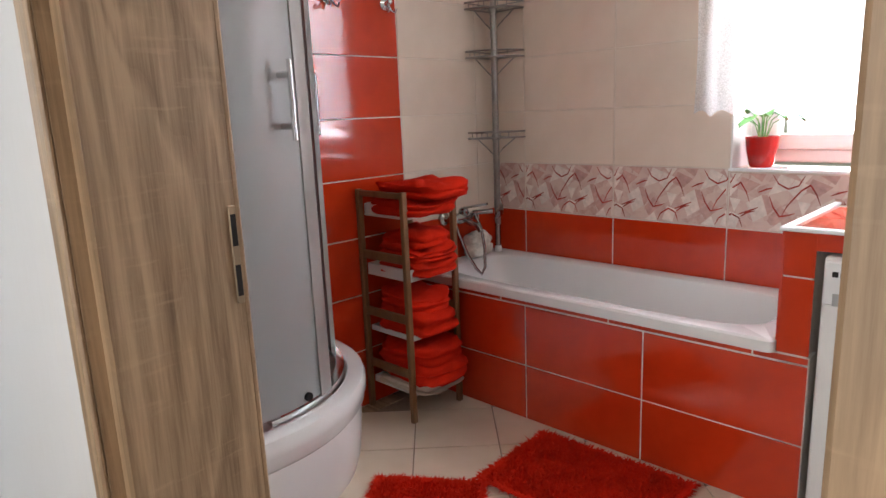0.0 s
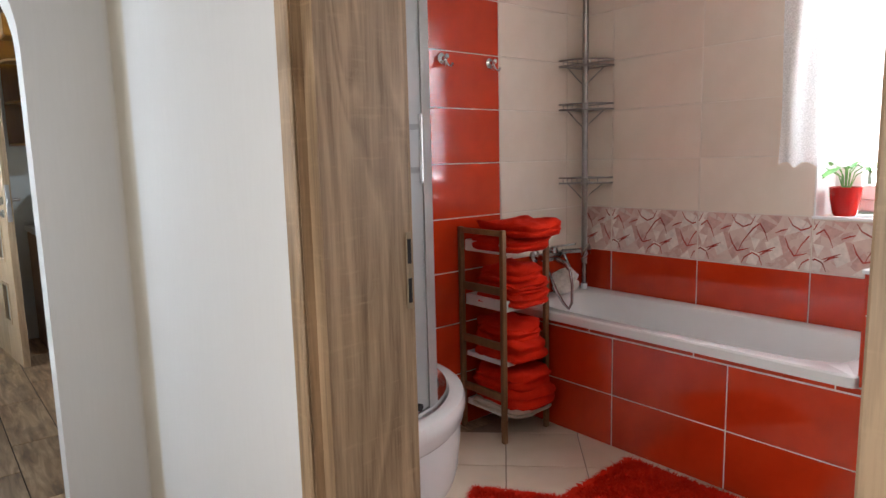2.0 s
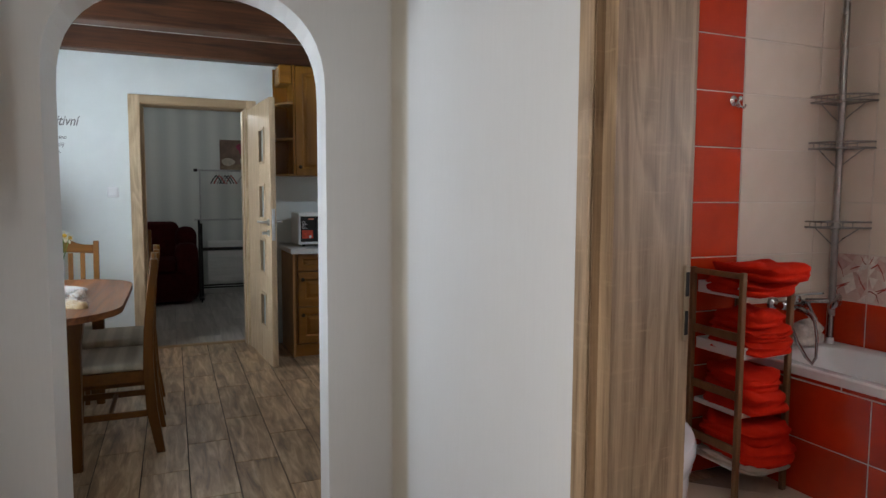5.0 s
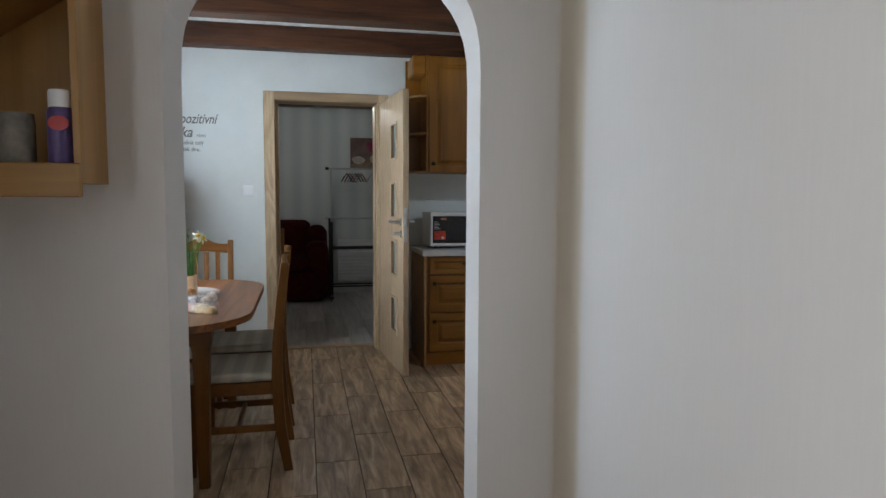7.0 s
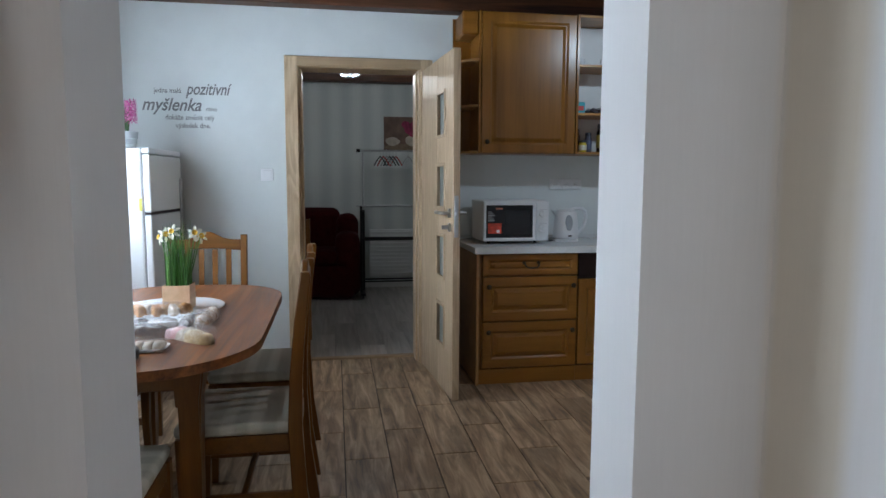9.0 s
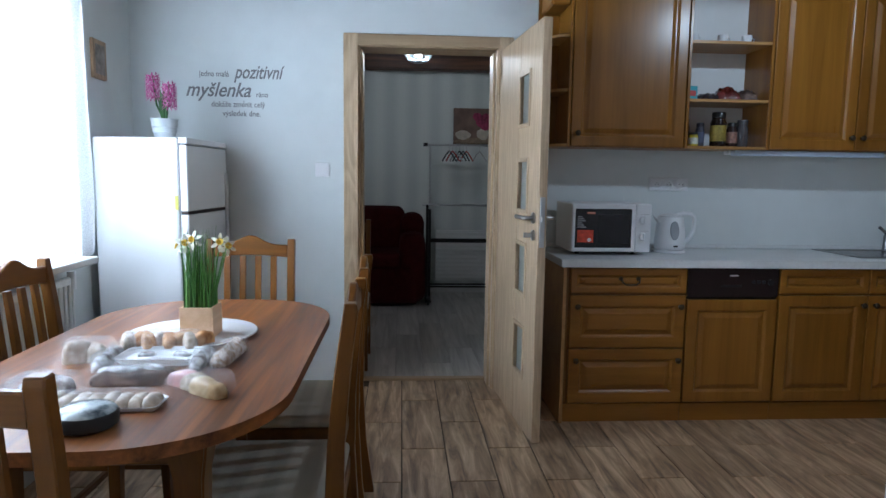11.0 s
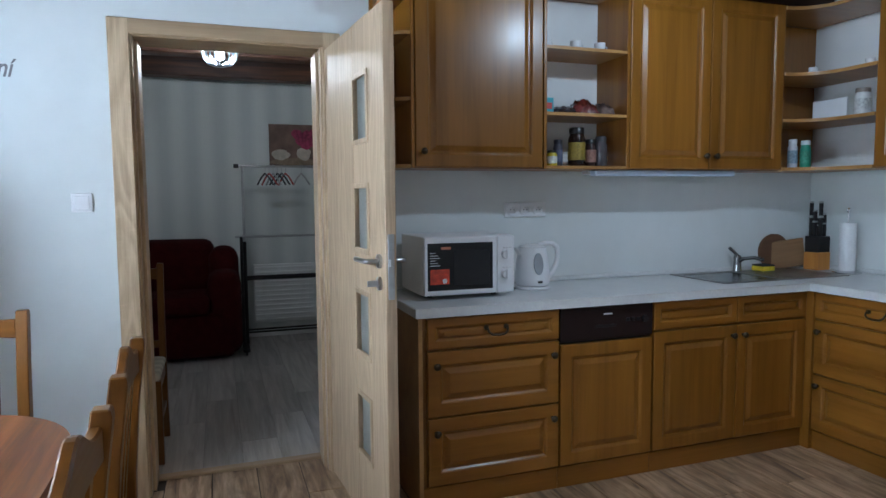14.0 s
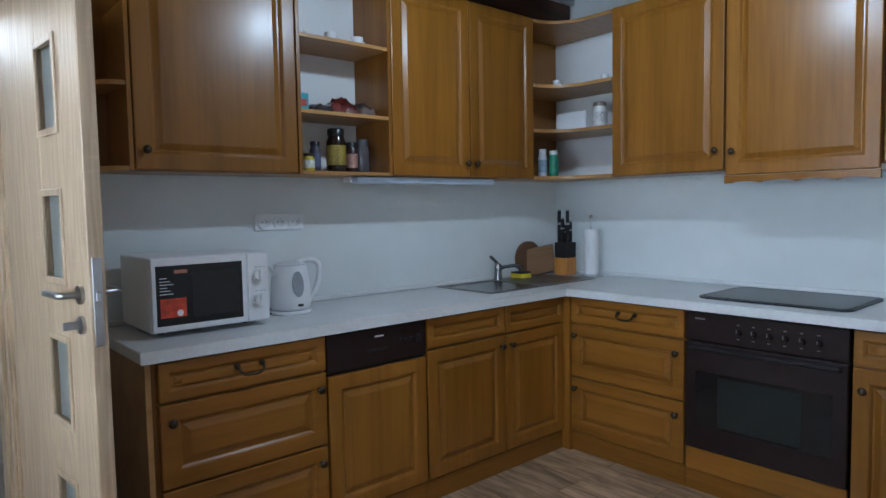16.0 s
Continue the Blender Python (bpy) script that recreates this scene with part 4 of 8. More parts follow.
def bath_tap():
    y, z = 2.235, 0.772
    ob = thing("bath_tap", (-2.09, y, z), "chrome wall-mounted bath mixer with a hand shower", "tap")
    part("body", lathe(bmesh.new(), (0, 0, 0), [(0.017, -0.092), (0.022, -0.086), (0.022, -0.05), (0.027, -0.035), (0.027, 0.035), (0.022, 0.05), (0.022, 0.086), (0.017, 0.092)], 20), TAP_CHROME, ob, "chrome mixer body", 40).matrix_basis = pose(-2.05, y, z, 90, 0, 0)
    for s in (-1, 1):
        part("wall_cover", lathe(bmesh.new(), (0, 0, 0), [(0.034, 0), (0.031, 0.012), (0.017, 0.022), (0.017, 0.055)], 20), TAP_CHROME, ob, "chrome wall cover", 40).matrix_basis = pose(-2.114, y + s * 0.072, z, 0, 90, 0)
    part("cartridge", lathe(bmesh.new(), (-2.045, y, z + 0.018), [(0.024, 0), (0.026, 0.012), (0.022, 0.026), (0.008, 0.03)], 20), TAP_CHROME, ob, "chrome cartridge dome", 40)
    blade = slab(bmesh.new(), [(-0.018, -0.016), (0.03, -0.014), (0.105, -0.009), (0.112, 0.0), (0.105, 0.009), (0.03, 0.014), (-0.018, 0.016)], 0, 0.009)
    blade.transform(pose(-2.04, y + 0.004, z + 0.044, 0, -8, 42))
    part("lever", blade, TAP_CHROME, ob, "flat chrome lever", 40)
    part("spout", tube(bmesh.new(), [(-2.045, y, z - 0.012), (-2.0, y, z - 0.022), (-1.955, y, z - 0.034), (-1.94, y, z - 0.055)], 0.014, 12), TAP_CHROME, ob, "chrome spout", 40)
    head = part("hand_shower", tube(bmesh.new(), [(-2.03, y + 0.05, z + 0.02), (-1.985, y + 0.08, z + 0.024), (-1.95, y + 0.105, z + 0.026)], 0.012, 10), TAP_CHROME, ob, "chrome hand shower", 40)
    part("shower_head", lathe(bmesh.new(), (0, 0, 0), [(0.012, -0.022), (0.038, -0.006), (0.043, 0.006), (0.036, 0.011)], 20), TAP_CHROME, head, "round chrome spray head", 40).matrix_basis = pose(-1.925, y + 0.118, z + 0.024, 65, 0, -50)
    part("hose", tube(bmesh.new(), [(-2.045, y - 0.06, z - 0.02), (-2.03, y - 0.055, 0.70), (-2.0, y - 0.03, 0.60), (-1.975, y + 0.0, 0.53), (-1.962, y + 0.025, 0.50), (-1.958, y + 0.045, 0.53), (-1.965, y + 0.055, 0.62), (-1.985, y + 0.055, 0.72), (-2.02, y + 0.052, z + 0.012)], 0.0075, 8), TAP_CHROME, ob, "ribbed metal hose", 50)
    return ob


bath_tap()
towel(-2.055, 2.345, 0.563, 0.09, 0.17, 0.10, 2, 8, plain("grey_sponge", (0.76, 0.73, 0.67), 0.9, 0, 0.3, 60, 0.6), "crumpled cream wash sponge on the tub corner", 31)
bpy.data.objects["folded_towel.010"].name = "bath_sponge"
tagged(bpy.data.objects["bath_sponge"], "", "sponge", "tub edge")


def wall_hook(y, z):
    ob = thing("towel_hook", (BW + 0.002, y, z), "chrome double towel hook on red tile", "hook", "towel hooks")
    part("rose", lathe(bmesh.new(), (0, 0, 0), [(0.024, 0), (0.024, 0.006), (0.016, 0.012), (0.01, 0.016), (0.01, 0.03)], 18), CHROME, ob, "", 40).matrix_basis = Matrix.Translation((BW + 0.002, y, z)) @ pose(0, 0, 0, 0, 90, 0)
    for s in (-1, 1):
        part("prong", tube(bmesh.new(), [(BW + 0.025, y, z), (BW + 0.035, y + s * 0.012, z - 0.03), (BW + 0.05, y + s * 0.018, z - 0.036), (BW + 0.058, y + s * 0.02, z - 0.022)], 0.005, 8), CHROME, ob, "", 50)
    part("knob", lathe(bmesh.new(), (BW + 0.04, y, z + 0.006), [(0.004, -0.012), (0.011, -0.006), (0.012, 0.004), (0.006, 0.011)], 14), CHROME, ob, "", 50)


wall_hook(1.572, 1.722)
wall_hook(1.864, 1.722)


def bath_mat(name, cx, cy, w, d, turn, label, seed):
    ob = thing(name, (0, 0, 0), label, "bath mat", "bath mats")
    rng = random.Random(seed)
    part("backing", bx(-w / 2, w / 2, -d / 2, d / 2, 0.001, 0.012, bevel=0.004), RED_TOWEL, ob)
    verts, faces = [], []
    for i in range(5200):
        x, y = rng.uniform(-w / 2, w / 2), rng.uniform(-d / 2, d / 2)
        if rng.random() < 0.16:
            if rng.random() < 0.5:
                x = math.copysign(w / 2, x)
            else:
                y = math.copysign(d / 2, y)
        ex = 0.016 * max(0, abs(x) / (w / 2) - 0.93) / 0.07 * math.copysign(1, x)
        ey = 0.016 * max(0, abs(y) / (d / 2) - 0.93) / 0.07 * math.copysign(1, y)
        tip = (x + rng.gauss(0, 0.008) + ex, y + rng.gauss(0, 0.008) + ey, (0.026 + 0.007 * noise.noise(Vector((x * 12, y * 12, seed)))) * (0.45 if ex or ey else 1) + rng.uniform(-0.004, 0.004))
        a = rng.uniform(0, 6.28)
        q = 0.0045
        n = len(verts)
        for k in range(3):
            verts.append((x + q * math.cos(a + 2.09 * k), y + q * math.sin(a + 2.09 * k), 0.010))
        verts.append(tip)
        faces += [(n, n + 1, n + 3), (n + 1, n + 2, n + 3), (n + 2, n, n + 3)]
    me = bpy.data.meshes.new("fleece")
    me.from_pydata(verts, [], faces)
    me.materials.append(RED_TOWEL)
    pile = new("fleece", me)
    pile.parent = ob
    tagged(pile, "shaggy red fleece", "", "", "stuff")
    ob.matrix_basis = pose(cx, cy, 0.006, 0, 0, turn)
    return ob


bath_mat("bath_mat", -1.05, 1.715, 0.60, 0.42, 2, "shaggy red bath mat on cream tiles beside the tub", 3)
bath_mat("bath_mat", -1.315, 1.175, 0.38, 0.50, 35, "shaggy red bath mat in front of the shower", 4)


def plant():
    ob = thing("potted_plant", (-0.84, 2.63, 1.014), "small green plant in a glossy red pot on the sill", "plant")
    c = (-0.84, 2.63, 1.014)
    part("pot", lathe(bmesh.new(), c, [(0.037, 0), (0.045, 0.012), (0.056, 0.07), (0.06, 0.108), (0.061, 0.118), (0.055, 0.118), (0.052, 0.10), (0.02, 0.098)], 28), plain("red_ceramic", (0.42, 0.012, 0.010), 0.12, 0, 0.08, 10, 0.0, 0.6), ob, "glossy red ceramic pot", 35)
    part("soil", rod(bmesh.new(), (c[0], c[1], c[2] + 0.095), (c[0], c[1], c[2] + 0.104), 0.051, 20), plain("soil", (0.05, 0.03, 0.02), 0.95, 0, 0.4, 80, 0.8), ob)
    k = Mat("leaf_green", 0.4)
    k.colour(k.ramp(k.noise(40, 3), (0.35, (0.05, 0.20, 0.035)), (0.6, (0.12, 0.34, 0.07)), (0.8, (0.42, 0.55, 0.30))))
    k.b.inputs["Subsurface Weight"].default_value = 0.1
    rng = random.Random(5)
    for i in range(11):
        a = i * 2.4
        h = rng.uniform(0.08, 0.13)
        out = rng.uniform(0.03, 0.09)
        tip = Vector((c[0] + out * math.cos(a), c[1] + out * math.sin(a) * 0.6, c[2] + 0.10 + h))
        part("stem", tube(bmesh.new(), [(c[0] + 0.01 * math.cos(a), c[1] + 0.01 * math.sin(a), c[2] + 0.10), (c[0] + out * 0.4 * math.cos(a), c[1] + out * 0.3 * math.sin(a), c[2] + 0.10 + h * 0.7), tip], 0.0022, 6), k.m, ob)
        bm = bmesh.new()
        L, Wd = rng.uniform(0.055, 0.08), rng.uniform(0.018, 0.026)
        d = Vector((math.cos(a), math.sin(a), -0.25)).normalized()
        s = d.cross(Vector((0, 0, 1))).normalized()
        up = s.cross(d)
        n = 7
        rows = []
        for j in range(n + 1):
            u = j / n
            wd = Wd * math.sin(math.pi * min(1, u * 0.93 + 0.07)) ** 0.8
            mid = tip + d * (L * u) + Vector((0, 0, -0.02 * u * u))
            rows.append([bm.verts.new(mid + s * wd + up * 0.006), bm.verts.new(mid), bm.verts.new(mid - s * wd + up * 0.006)])
        for p, q in zip(rows, rows[1:]):
            bm.faces.new((p[0], p[1], q[1], q[0]))
            bm.faces.new((p[1], p[2], q[2], q[1]))
        part("leaf", bm, k.m, ob, "", 60)
    return ob


plant()


def window_unit(name, axis, u0, u1, z0, z1, at, label, sashes):
    """White casement window in the plane y = at or x = at."""
    ob = thing(name, ((u0 + u1) / 2, at, z0) if axis == "x" else (at, (u0 + u1) / 2, z0), label, "window", kind="structure")

    def b(a0, a1, d0, d1, q0, q1, bev=0.004):
        return bx(a0, a1, at + d0, at + d1, q0, q1, bevel=bev) if axis == "x" else bx(at + d0, at + d1, a0, a1, q0, q1, bevel=bev)
    f = 0.05
    for a0, a1, q0, q1 in ((u0, u0 + f, z0, z1), (u1 - f, u1, z0, z1), (u0 + f, u1 - f, z0, z0 + f), (u0 + f, u1 - f, z1 - f, z1)):
        part("window_frame", b(a0, a1, -0.035, 0.035, q0, q1), WHITE_PAINT, ob, "white window frame")
    step = (u1 - u0 - 2 * f) / sashes
    for i in range(sashes):
        a, c = u0 + f + i * step + 0.003, u0 + f + (i + 1) * step - 0.003
        sash = part("sash", b(a, a + 0.055, -0.045, 0.02, z0 + f, z1 - f), WHITE_PAINT, ob, "white window sash")
        part("stile", b(c - 0.055, c, -0.045, 0.02, z0 + f, z1 - f), WHITE_PAINT, sash)
        part("rail", b(a + 0.055, c - 0.055, -0.044, 0.019, z0 + f, z0 + f + 0.06), WHITE_PAINT, sash)
        part("rail", b(a + 0.055, c - 0.055, -0.044, 0.019, z1 - f - 0.06, z1 - f), WHITE_PAINT, sash)
        pane = part("pane", b(a + 0.05, c - 0.05, -0.012, -0.006, z0 + f + 0.05, z1 - f - 0.05, 0), CLEAR_GLASS, sash, "clear glass pane")
        pane.visible_shadow = False
    return ob


window_unit("window_bath", "x", X0 + 0.002, X1 - 0.002, Z0 + 0.012, Z1, BN + 0.235, "white bathroom window with net curtain", 1)
sill = thing("window_sill_bath", (-0.44, 2.68, 1.0), "red tiled window sill in the bathroom", "window sill", kind="structure")
for i in range(4):
    piece("tile", tile_mesh(0.243, 0.24, RED_TILE), sill, Matrix.Translation((X0 + 0.125 + i * 0.245, 2.685, 1.002)))
part("sill_trim", bx(X0 - 0.004, X1, BN - 0.008, BN + 0.008, 1.002, 1.014, bevel=0.003), WHITE_PLASTIC, sill, "white tile edge trim")
solid("reveal_bath_left", bx(X0 + 0.0, X0 + 0.006, BN + 0.002, BN + 0.2, Z0, Z1), WHITE_PAINT, "white plastered window reveal", "window reveal", kind="structure")


def net_curtain(name, axis, u0, u1, z0, z1, at, label, folds, lace):
    k = Mat("net_" + name, 0.9, 0, (0.86, 0.87, 0.88))
    t = k.t
    out = t.nodes["Material Output"]
    tr = t.nodes.new("ShaderNodeBsdfTransparent")
    tl = t.nodes.new("ShaderNodeBsdfTranslucent")
    tl.inputs[0].default_value = (0.9, 0.91, 0.93, 1)
    m1, m2 = t.nodes.new("ShaderNodeMixShader"), t.nodes.new("ShaderNodeMixShader")
    m1.inputs[0].default_value = 0.55
    t.links.new(k.b.outputs[0], m1.inputs[1])
    t.links.new(tl.outputs[0], m1.inputs[2])
    lace_fac = k.ramp(k.noise(lace, 3), (0.40, 0.62), (0.60, 0.86))
    k.put(m2.inputs[0], lace_fac)
    t.links.new(tr.outputs[0], m2.inputs[1])
    t.links.new(m1.outputs[0], m2.inputs[2])
    t.links.new(m2.outputs[0], out.inputs[0])
    bm = bmesh.new()
    nu, nz = folds * 10, 14
    rows = []
    for j in range(nz + 1):
        z = z0 + (z1 - z0) * j / nz
        row = []
        for i in range(nu + 1):
            u = u0 + (u1 - u0) * i / nu
            d = 0.018 * math.sin(2 * math.pi * folds * i / nu + 0.5 * math.sin(j * 0.5)) * (1.25 - 0.5 * j / nz) + 0.008 * noise.noise(Vector((u * 6, z * 2, 3)))
            zz = z + (0.012 * math.sin(i * 0.9) if j == 0 else 0)
            row.append(bm.verts.new((u, at + d, zz) if axis == "x" else (at + d, u, zz)))
        rows.append(row)
    for a, b in zip(rows, rows[1:]):
        for i in range(nu):
            bm.faces.new((a[i], a[i + 1], b[i + 1], b[i]))
    ob = thing(name, ((u0 + u1) / 2, at, z0) if axis == "x" else (at, (u0 + u1) / 2, z0), label, "curtain")
    part("cloth", bm, k.m, ob, "", 60)
    part("rod", rod(bmesh.new(), (u0 - 0.05, at, z1 + 0.01), (u1 + 0.05, at, z1 + 0.01), 0.009, 10) if axis == "x" else rod(bmesh.new(), (at, u0 - 0.05, z1 + 0.01), (at, u1 + 0.05, z1 + 0.01), 0.009, 10), WHITE_PLASTIC, ob, "thin curtain rod", 40)
    return ob


net_curtain("net_curtain_bath", "x", -1.06, 0.10, 1.225, 2.2, BN - 0.05, "white lace net curtain hanging before the bright window", 9, 220)

# bathroom wall and floor tiles
ZS = [0.0, 0.26, 0.51, 0.76, 1.01, 1.26, 1.51, 1.76, 2.01, 2.26, 2.5]
west = bpy.data.objects["wall_bath_west"]
tile_grid(west, "x", BW - 0.0025, [BS, 0.93, 1.43, 1.93], ZS, lambda u, v: RED_TILE)
tile_grid(west, "x", BW - 0.0025, [1.93, 2.43, BN + 0.004], [0.26, 0.51, 0.777], lambda u, v: RED_TILE if v > 0.5 else None)
tile_grid(west, "x", BW - 0.0025, [1.93, 2.43, BN + 0.004], [0.777] + ZS[4:], lambda u, v: BEIGE_TILE)
n1, n2, n3, n4 = (bpy.data.objects["wall_bath_north_%d" % i] for i in (1, 2, 3, 4))
tile_grid(n1, "y", BN + 0.0025, [BW, -1.92, -1.432, X0], [0.54, 0.777, 1.012] + ZS[5:], lambda u, v: RED_TILE if v < 0.777 else DECO_TILE if v < 1.012 else BEIGE_TILE)
tile_grid(n3, "y", BN + 0.0025, [X0, -0.456, X1], [0.54, 0.777, 1.0], lambda u, v: RED_TILE if v < 0.777 else DECO_TILE)
tile_grid(n2, "y", BN + 0.0025, [X1, BE], [0.89, 1.012] + ZS[5:], lambda u, v: BEIGE_TILE)
tile_grid(n4, "y", BN + 0.0025, [X0, -0.456, X1], [Z1, 2.26, 2.5], lambda u, v: BEIGE_TILE)
bath_floor = wall("floor_bath", bx(BW, BE, HN, BN, -0.10, -0.003), plain("floor_grout", (0.30, 0.22, 0.17), 0.9, 0, 0.2, 60, 0.2), "cream floor tiles laid on the diagonal", "floor")
fm = tile_mesh(0.331, 0.331, FLOOR_TILE, 0.008)
q = math.sqrt(0.5) * 0.331
for i in range(-12, 14):
    for j in range(-12, 14):
        x, y = -1.676 + q * (i - j), 1.505 + q * (i + j) + q
        if BW + 0.02 < x < BE - 0.05 and 0.34 < y < BN - 0.5 or (BW < x < BE and 0.30 < y < 2.15):
            if y > 0.47 and y < 2.2:
                piece("tile", fm, bath_floor, pose(x, y, -0.005, 0, 0, 45))

# ---- kitchen floor ----
def plank_tile_mat():
    k = Mat("wood_look_tile", 0.38)
    off = k.node("ShaderNodeVectorMath")
    off.operation = "ADD"
    r = k.rand()
    comb = k.node("ShaderNodeCombineXYZ")
    k.put(comb.inputs[0], k.maths("MULTIPLY", r, 61.0))
    k.put(comb.inputs[1], k.maths("MULTIPLY", r, 23.0))
    k.put(off.inputs[0], k.p)
    k.put(off.inputs[1], comb.outputs[0])
    v = off.outputs[0]
    grain = k.noise(1.4, 6, k.stretch(2.0, 16.0, 8.0, v), 0.8, 0.6)
    fine = k.noise(2.0, 5, k.stretch(5.0, 110.0, 8.0, v))
    worn = k.noise(1.0, 4, k.stretch(3.5, 9.0, 3.0, v), 1.4)
    c = k.ramp(grain, (0.30, (0.10, 0.060, 0.035)), (0.46, (0.30, 0.19, 0.105)), (0.58, (0.46, 0.315, 0.19)), (0.74, (0.65, 0.48, 0.33)))
    c = k.mix(k.ramp(worn, (0.54, 0.0), (0.68, 0.40)), c, (0.075, 0.048, 0.030))
    c = k.mix(k.maths("MULTIPLY", fine, 0.25), c, (0.30, 0.22, 0.15))
    hsv = k.node("ShaderNodeHueSaturation", Value=k.maths("ADD", 0.92, k.maths("MULTIPLY", r, 0.34)), Color=c)
    k.colour(hsv.outputs[0])
    k.rough(k.maths("ADD", 0.28, k.maths("MULTIPLY", fine, 0.25)))
    k.bump(k.maths("ADD", k.maths("MULTIPLY", fine, 0.5), k.maths("MULTIPLY", grain, 0.5)), 0.2, 0.0015)
    return k.m


# ---- ceiling beams ----
def beam(x0, x1, y0, y1, z0, z1, seed):
    ob = solid("ceiling_beam", box(bmesh.new(), x0, x1, y0, y1, z0, z1, 0.012, 2), DARK_BEAM, "dark brown stained ceiling beam", "beam", "ceiling beams", "structure")
    return ob


beam(KW + 0.002, KW + 0.13, KS + 0.01, KN - 0.01, 2.375, 2.575, 0)
for i, x in enumerate((-4.66, -3.72, -2.78)):
    beam(x, x + 0.16, KS + 0.01, KN - 0.01, 2.37, 2.575, i + 1)
for i, x in enumerate((-8.60, -7.70, -6.78, -5.95)):
    beam(x, x + 0.16, RS + 0.01, RN - 0.01, 2.36, 2.545, i + 8)
part("cornice_strip", bx(KW + 0.131, KW + 0.16, KS + 0.01, KN - 0.01, 2.545, 2.579), WHITE_WALL, bpy.data.objects["ceiling_kitchen"], "white plaster strip")

# ---- cabinets ----
def mapper(kind, at):
    """Front coordinates (u, out, z) to the world. W: the west run, facing +x; N: the north run, facing -y."""
    if kind == "W":
        return lambda u, o, z: (at + o, u, z)
    return lambda u, o, z: (u, at - o, z)


def panel_front(kind, at, u0, u1, z0, z1, t=0.02, fw=0.06, raised=True):
    """A raised-and-fielded front: nested rectangles at changing depths."""
    f = mapper(kind, at)
    bm = bmesh.new()
    steps = [(0, 0), (0, t - 0.005), (0.0015, t - 0.0015), (0.005, t)]
    if raised:
        steps += [(fw - 0.006, t), (fw, t - 0.003), (fw + 0.007, t - 0.0105), (fw + 0.013, t - 0.0105), (fw + 0.034, t - 0.001), (fw + 0.038, t)]
    rings = [[bm.verts.new(f(*p)) for p in ((u0 + i, o, z0 + i), (u1 - i, o, z0 + i), (u1 - i, o, z1 - i), (u0 + i, o, z1 - i))] for i, o in steps]
    bm.faces.new(rings[0][::-1])
    bm.faces.new(rings[-1])
    for a, b in zip(rings, rings[1:]):
        for k in range(4):
            bm.faces.new((a[k], a[(k + 1) % 4], b[(k + 1) % 4], b[k]))
    return bm


def knob(kind, at, u, z, parent):
    f = mapper(kind, at)
    bm = lathe(bmesh.new(), (0, 0, 0), [(0.007, 0), (0.006, 0.012), (0.014, 0.019), (0.0155, 0.025), (0.011, 0.031), (0.004, 0.033)], 16)
    turn = pose(0, 0, 0, 0, 90, 0) if kind == "W" else pose(0, 0, 0, 90, 0, 0)
    bm.transform(Matrix.Translation(f(u, 0, z)) @ turn)
    part("knob", bm, BRASS, parent, "aged dark brass knob", 40)


def bail(kind, at, u, z, parent):
    f = mapper(kind, at)
    pts = [(-0.046, 0.002, 0.012), (-0.046, 0.02, 0.008), (-0.042, 0.027, -0.004), (-0.028, 0.029, -0.014), (0, 0.030, -0.017), (0.028, 0.029, -0.014), (0.042, 0.027, -0.004), (0.046, 0.02, 0.008), (0.046, 0.002, 0.012)]
    bm = tube(bmesh.new(), [f(u + a, o, z + c) for a, o, c in pts], 0.0048, 8)
    for s in (-1, 1):
        rod(bm, f(u + s * 0.046, -0.001, z + 0.012), f(u + s * 0.046, 0.006, z + 0.012), 0.011, 12)
    part("bail_handle", bm, BRASS, parent, "aged dark brass bail handle", 50)


def wood_for(kind, lying):
    return CAB_Z if not lying else (CAB_Y if kind == "W" else CAB_X)


def cabinet(name, kind, face, back, u0, u1, z0, z1, label, fronts, plinth=True):
    """fronts: (u0, u1, z0, z1, lying, handles); handles: ('knob', u, z) or ('bail', u, z)."""
    f = mapper(kind, face)
    base = f((u0 + u1) / 2, -abs(back - face) / 2, z0)
    ob = thing(name, base, label, "cabinet", "kitchen cabinets")

    def b(a0, a1, o0, o1, q0, q1, bev=0.0):
        p, q = f(a0, o0, q0), f(a1, o1, q1)
        return bx(min(p[0], q[0]), max(p[0], q[0]), min(p[1], q[1]), max(p[1], q[1]), q0, q1, bevel=bev)
    deep = -abs(back - face)
    part("carcass", b(u0 + 0.001, u1 - 0.001, deep, -0.002, z0 + (0.1 if plinth else 0), z1, 0.001), CAB_Z, ob)
    if plinth:
        part("plinth", b(u0, u1, -0.05, 0.002, 0, 0.098, 0.002), wood_for(kind, True), ob, "wooden plinth board")
    for a0, a1, q0, q1, lying, handles in fronts:
        small = q1 - q0 < 0.2
        nm = "drawer_front" if lying else "door"
        p = part(nm, panel_front(kind, face, a0 + 0.0015, a1 - 0.0015, q0, q1, 0.02, 0.038 if small else 0.06), wood_for(kind, lying), ob, "panelled golden brown wood front")
        for h, u, z in handles:
            (knob if h == "knob" else bail)(kind, face + (0.02 if kind == "W" else -0.02), u, z, p)
    return ob


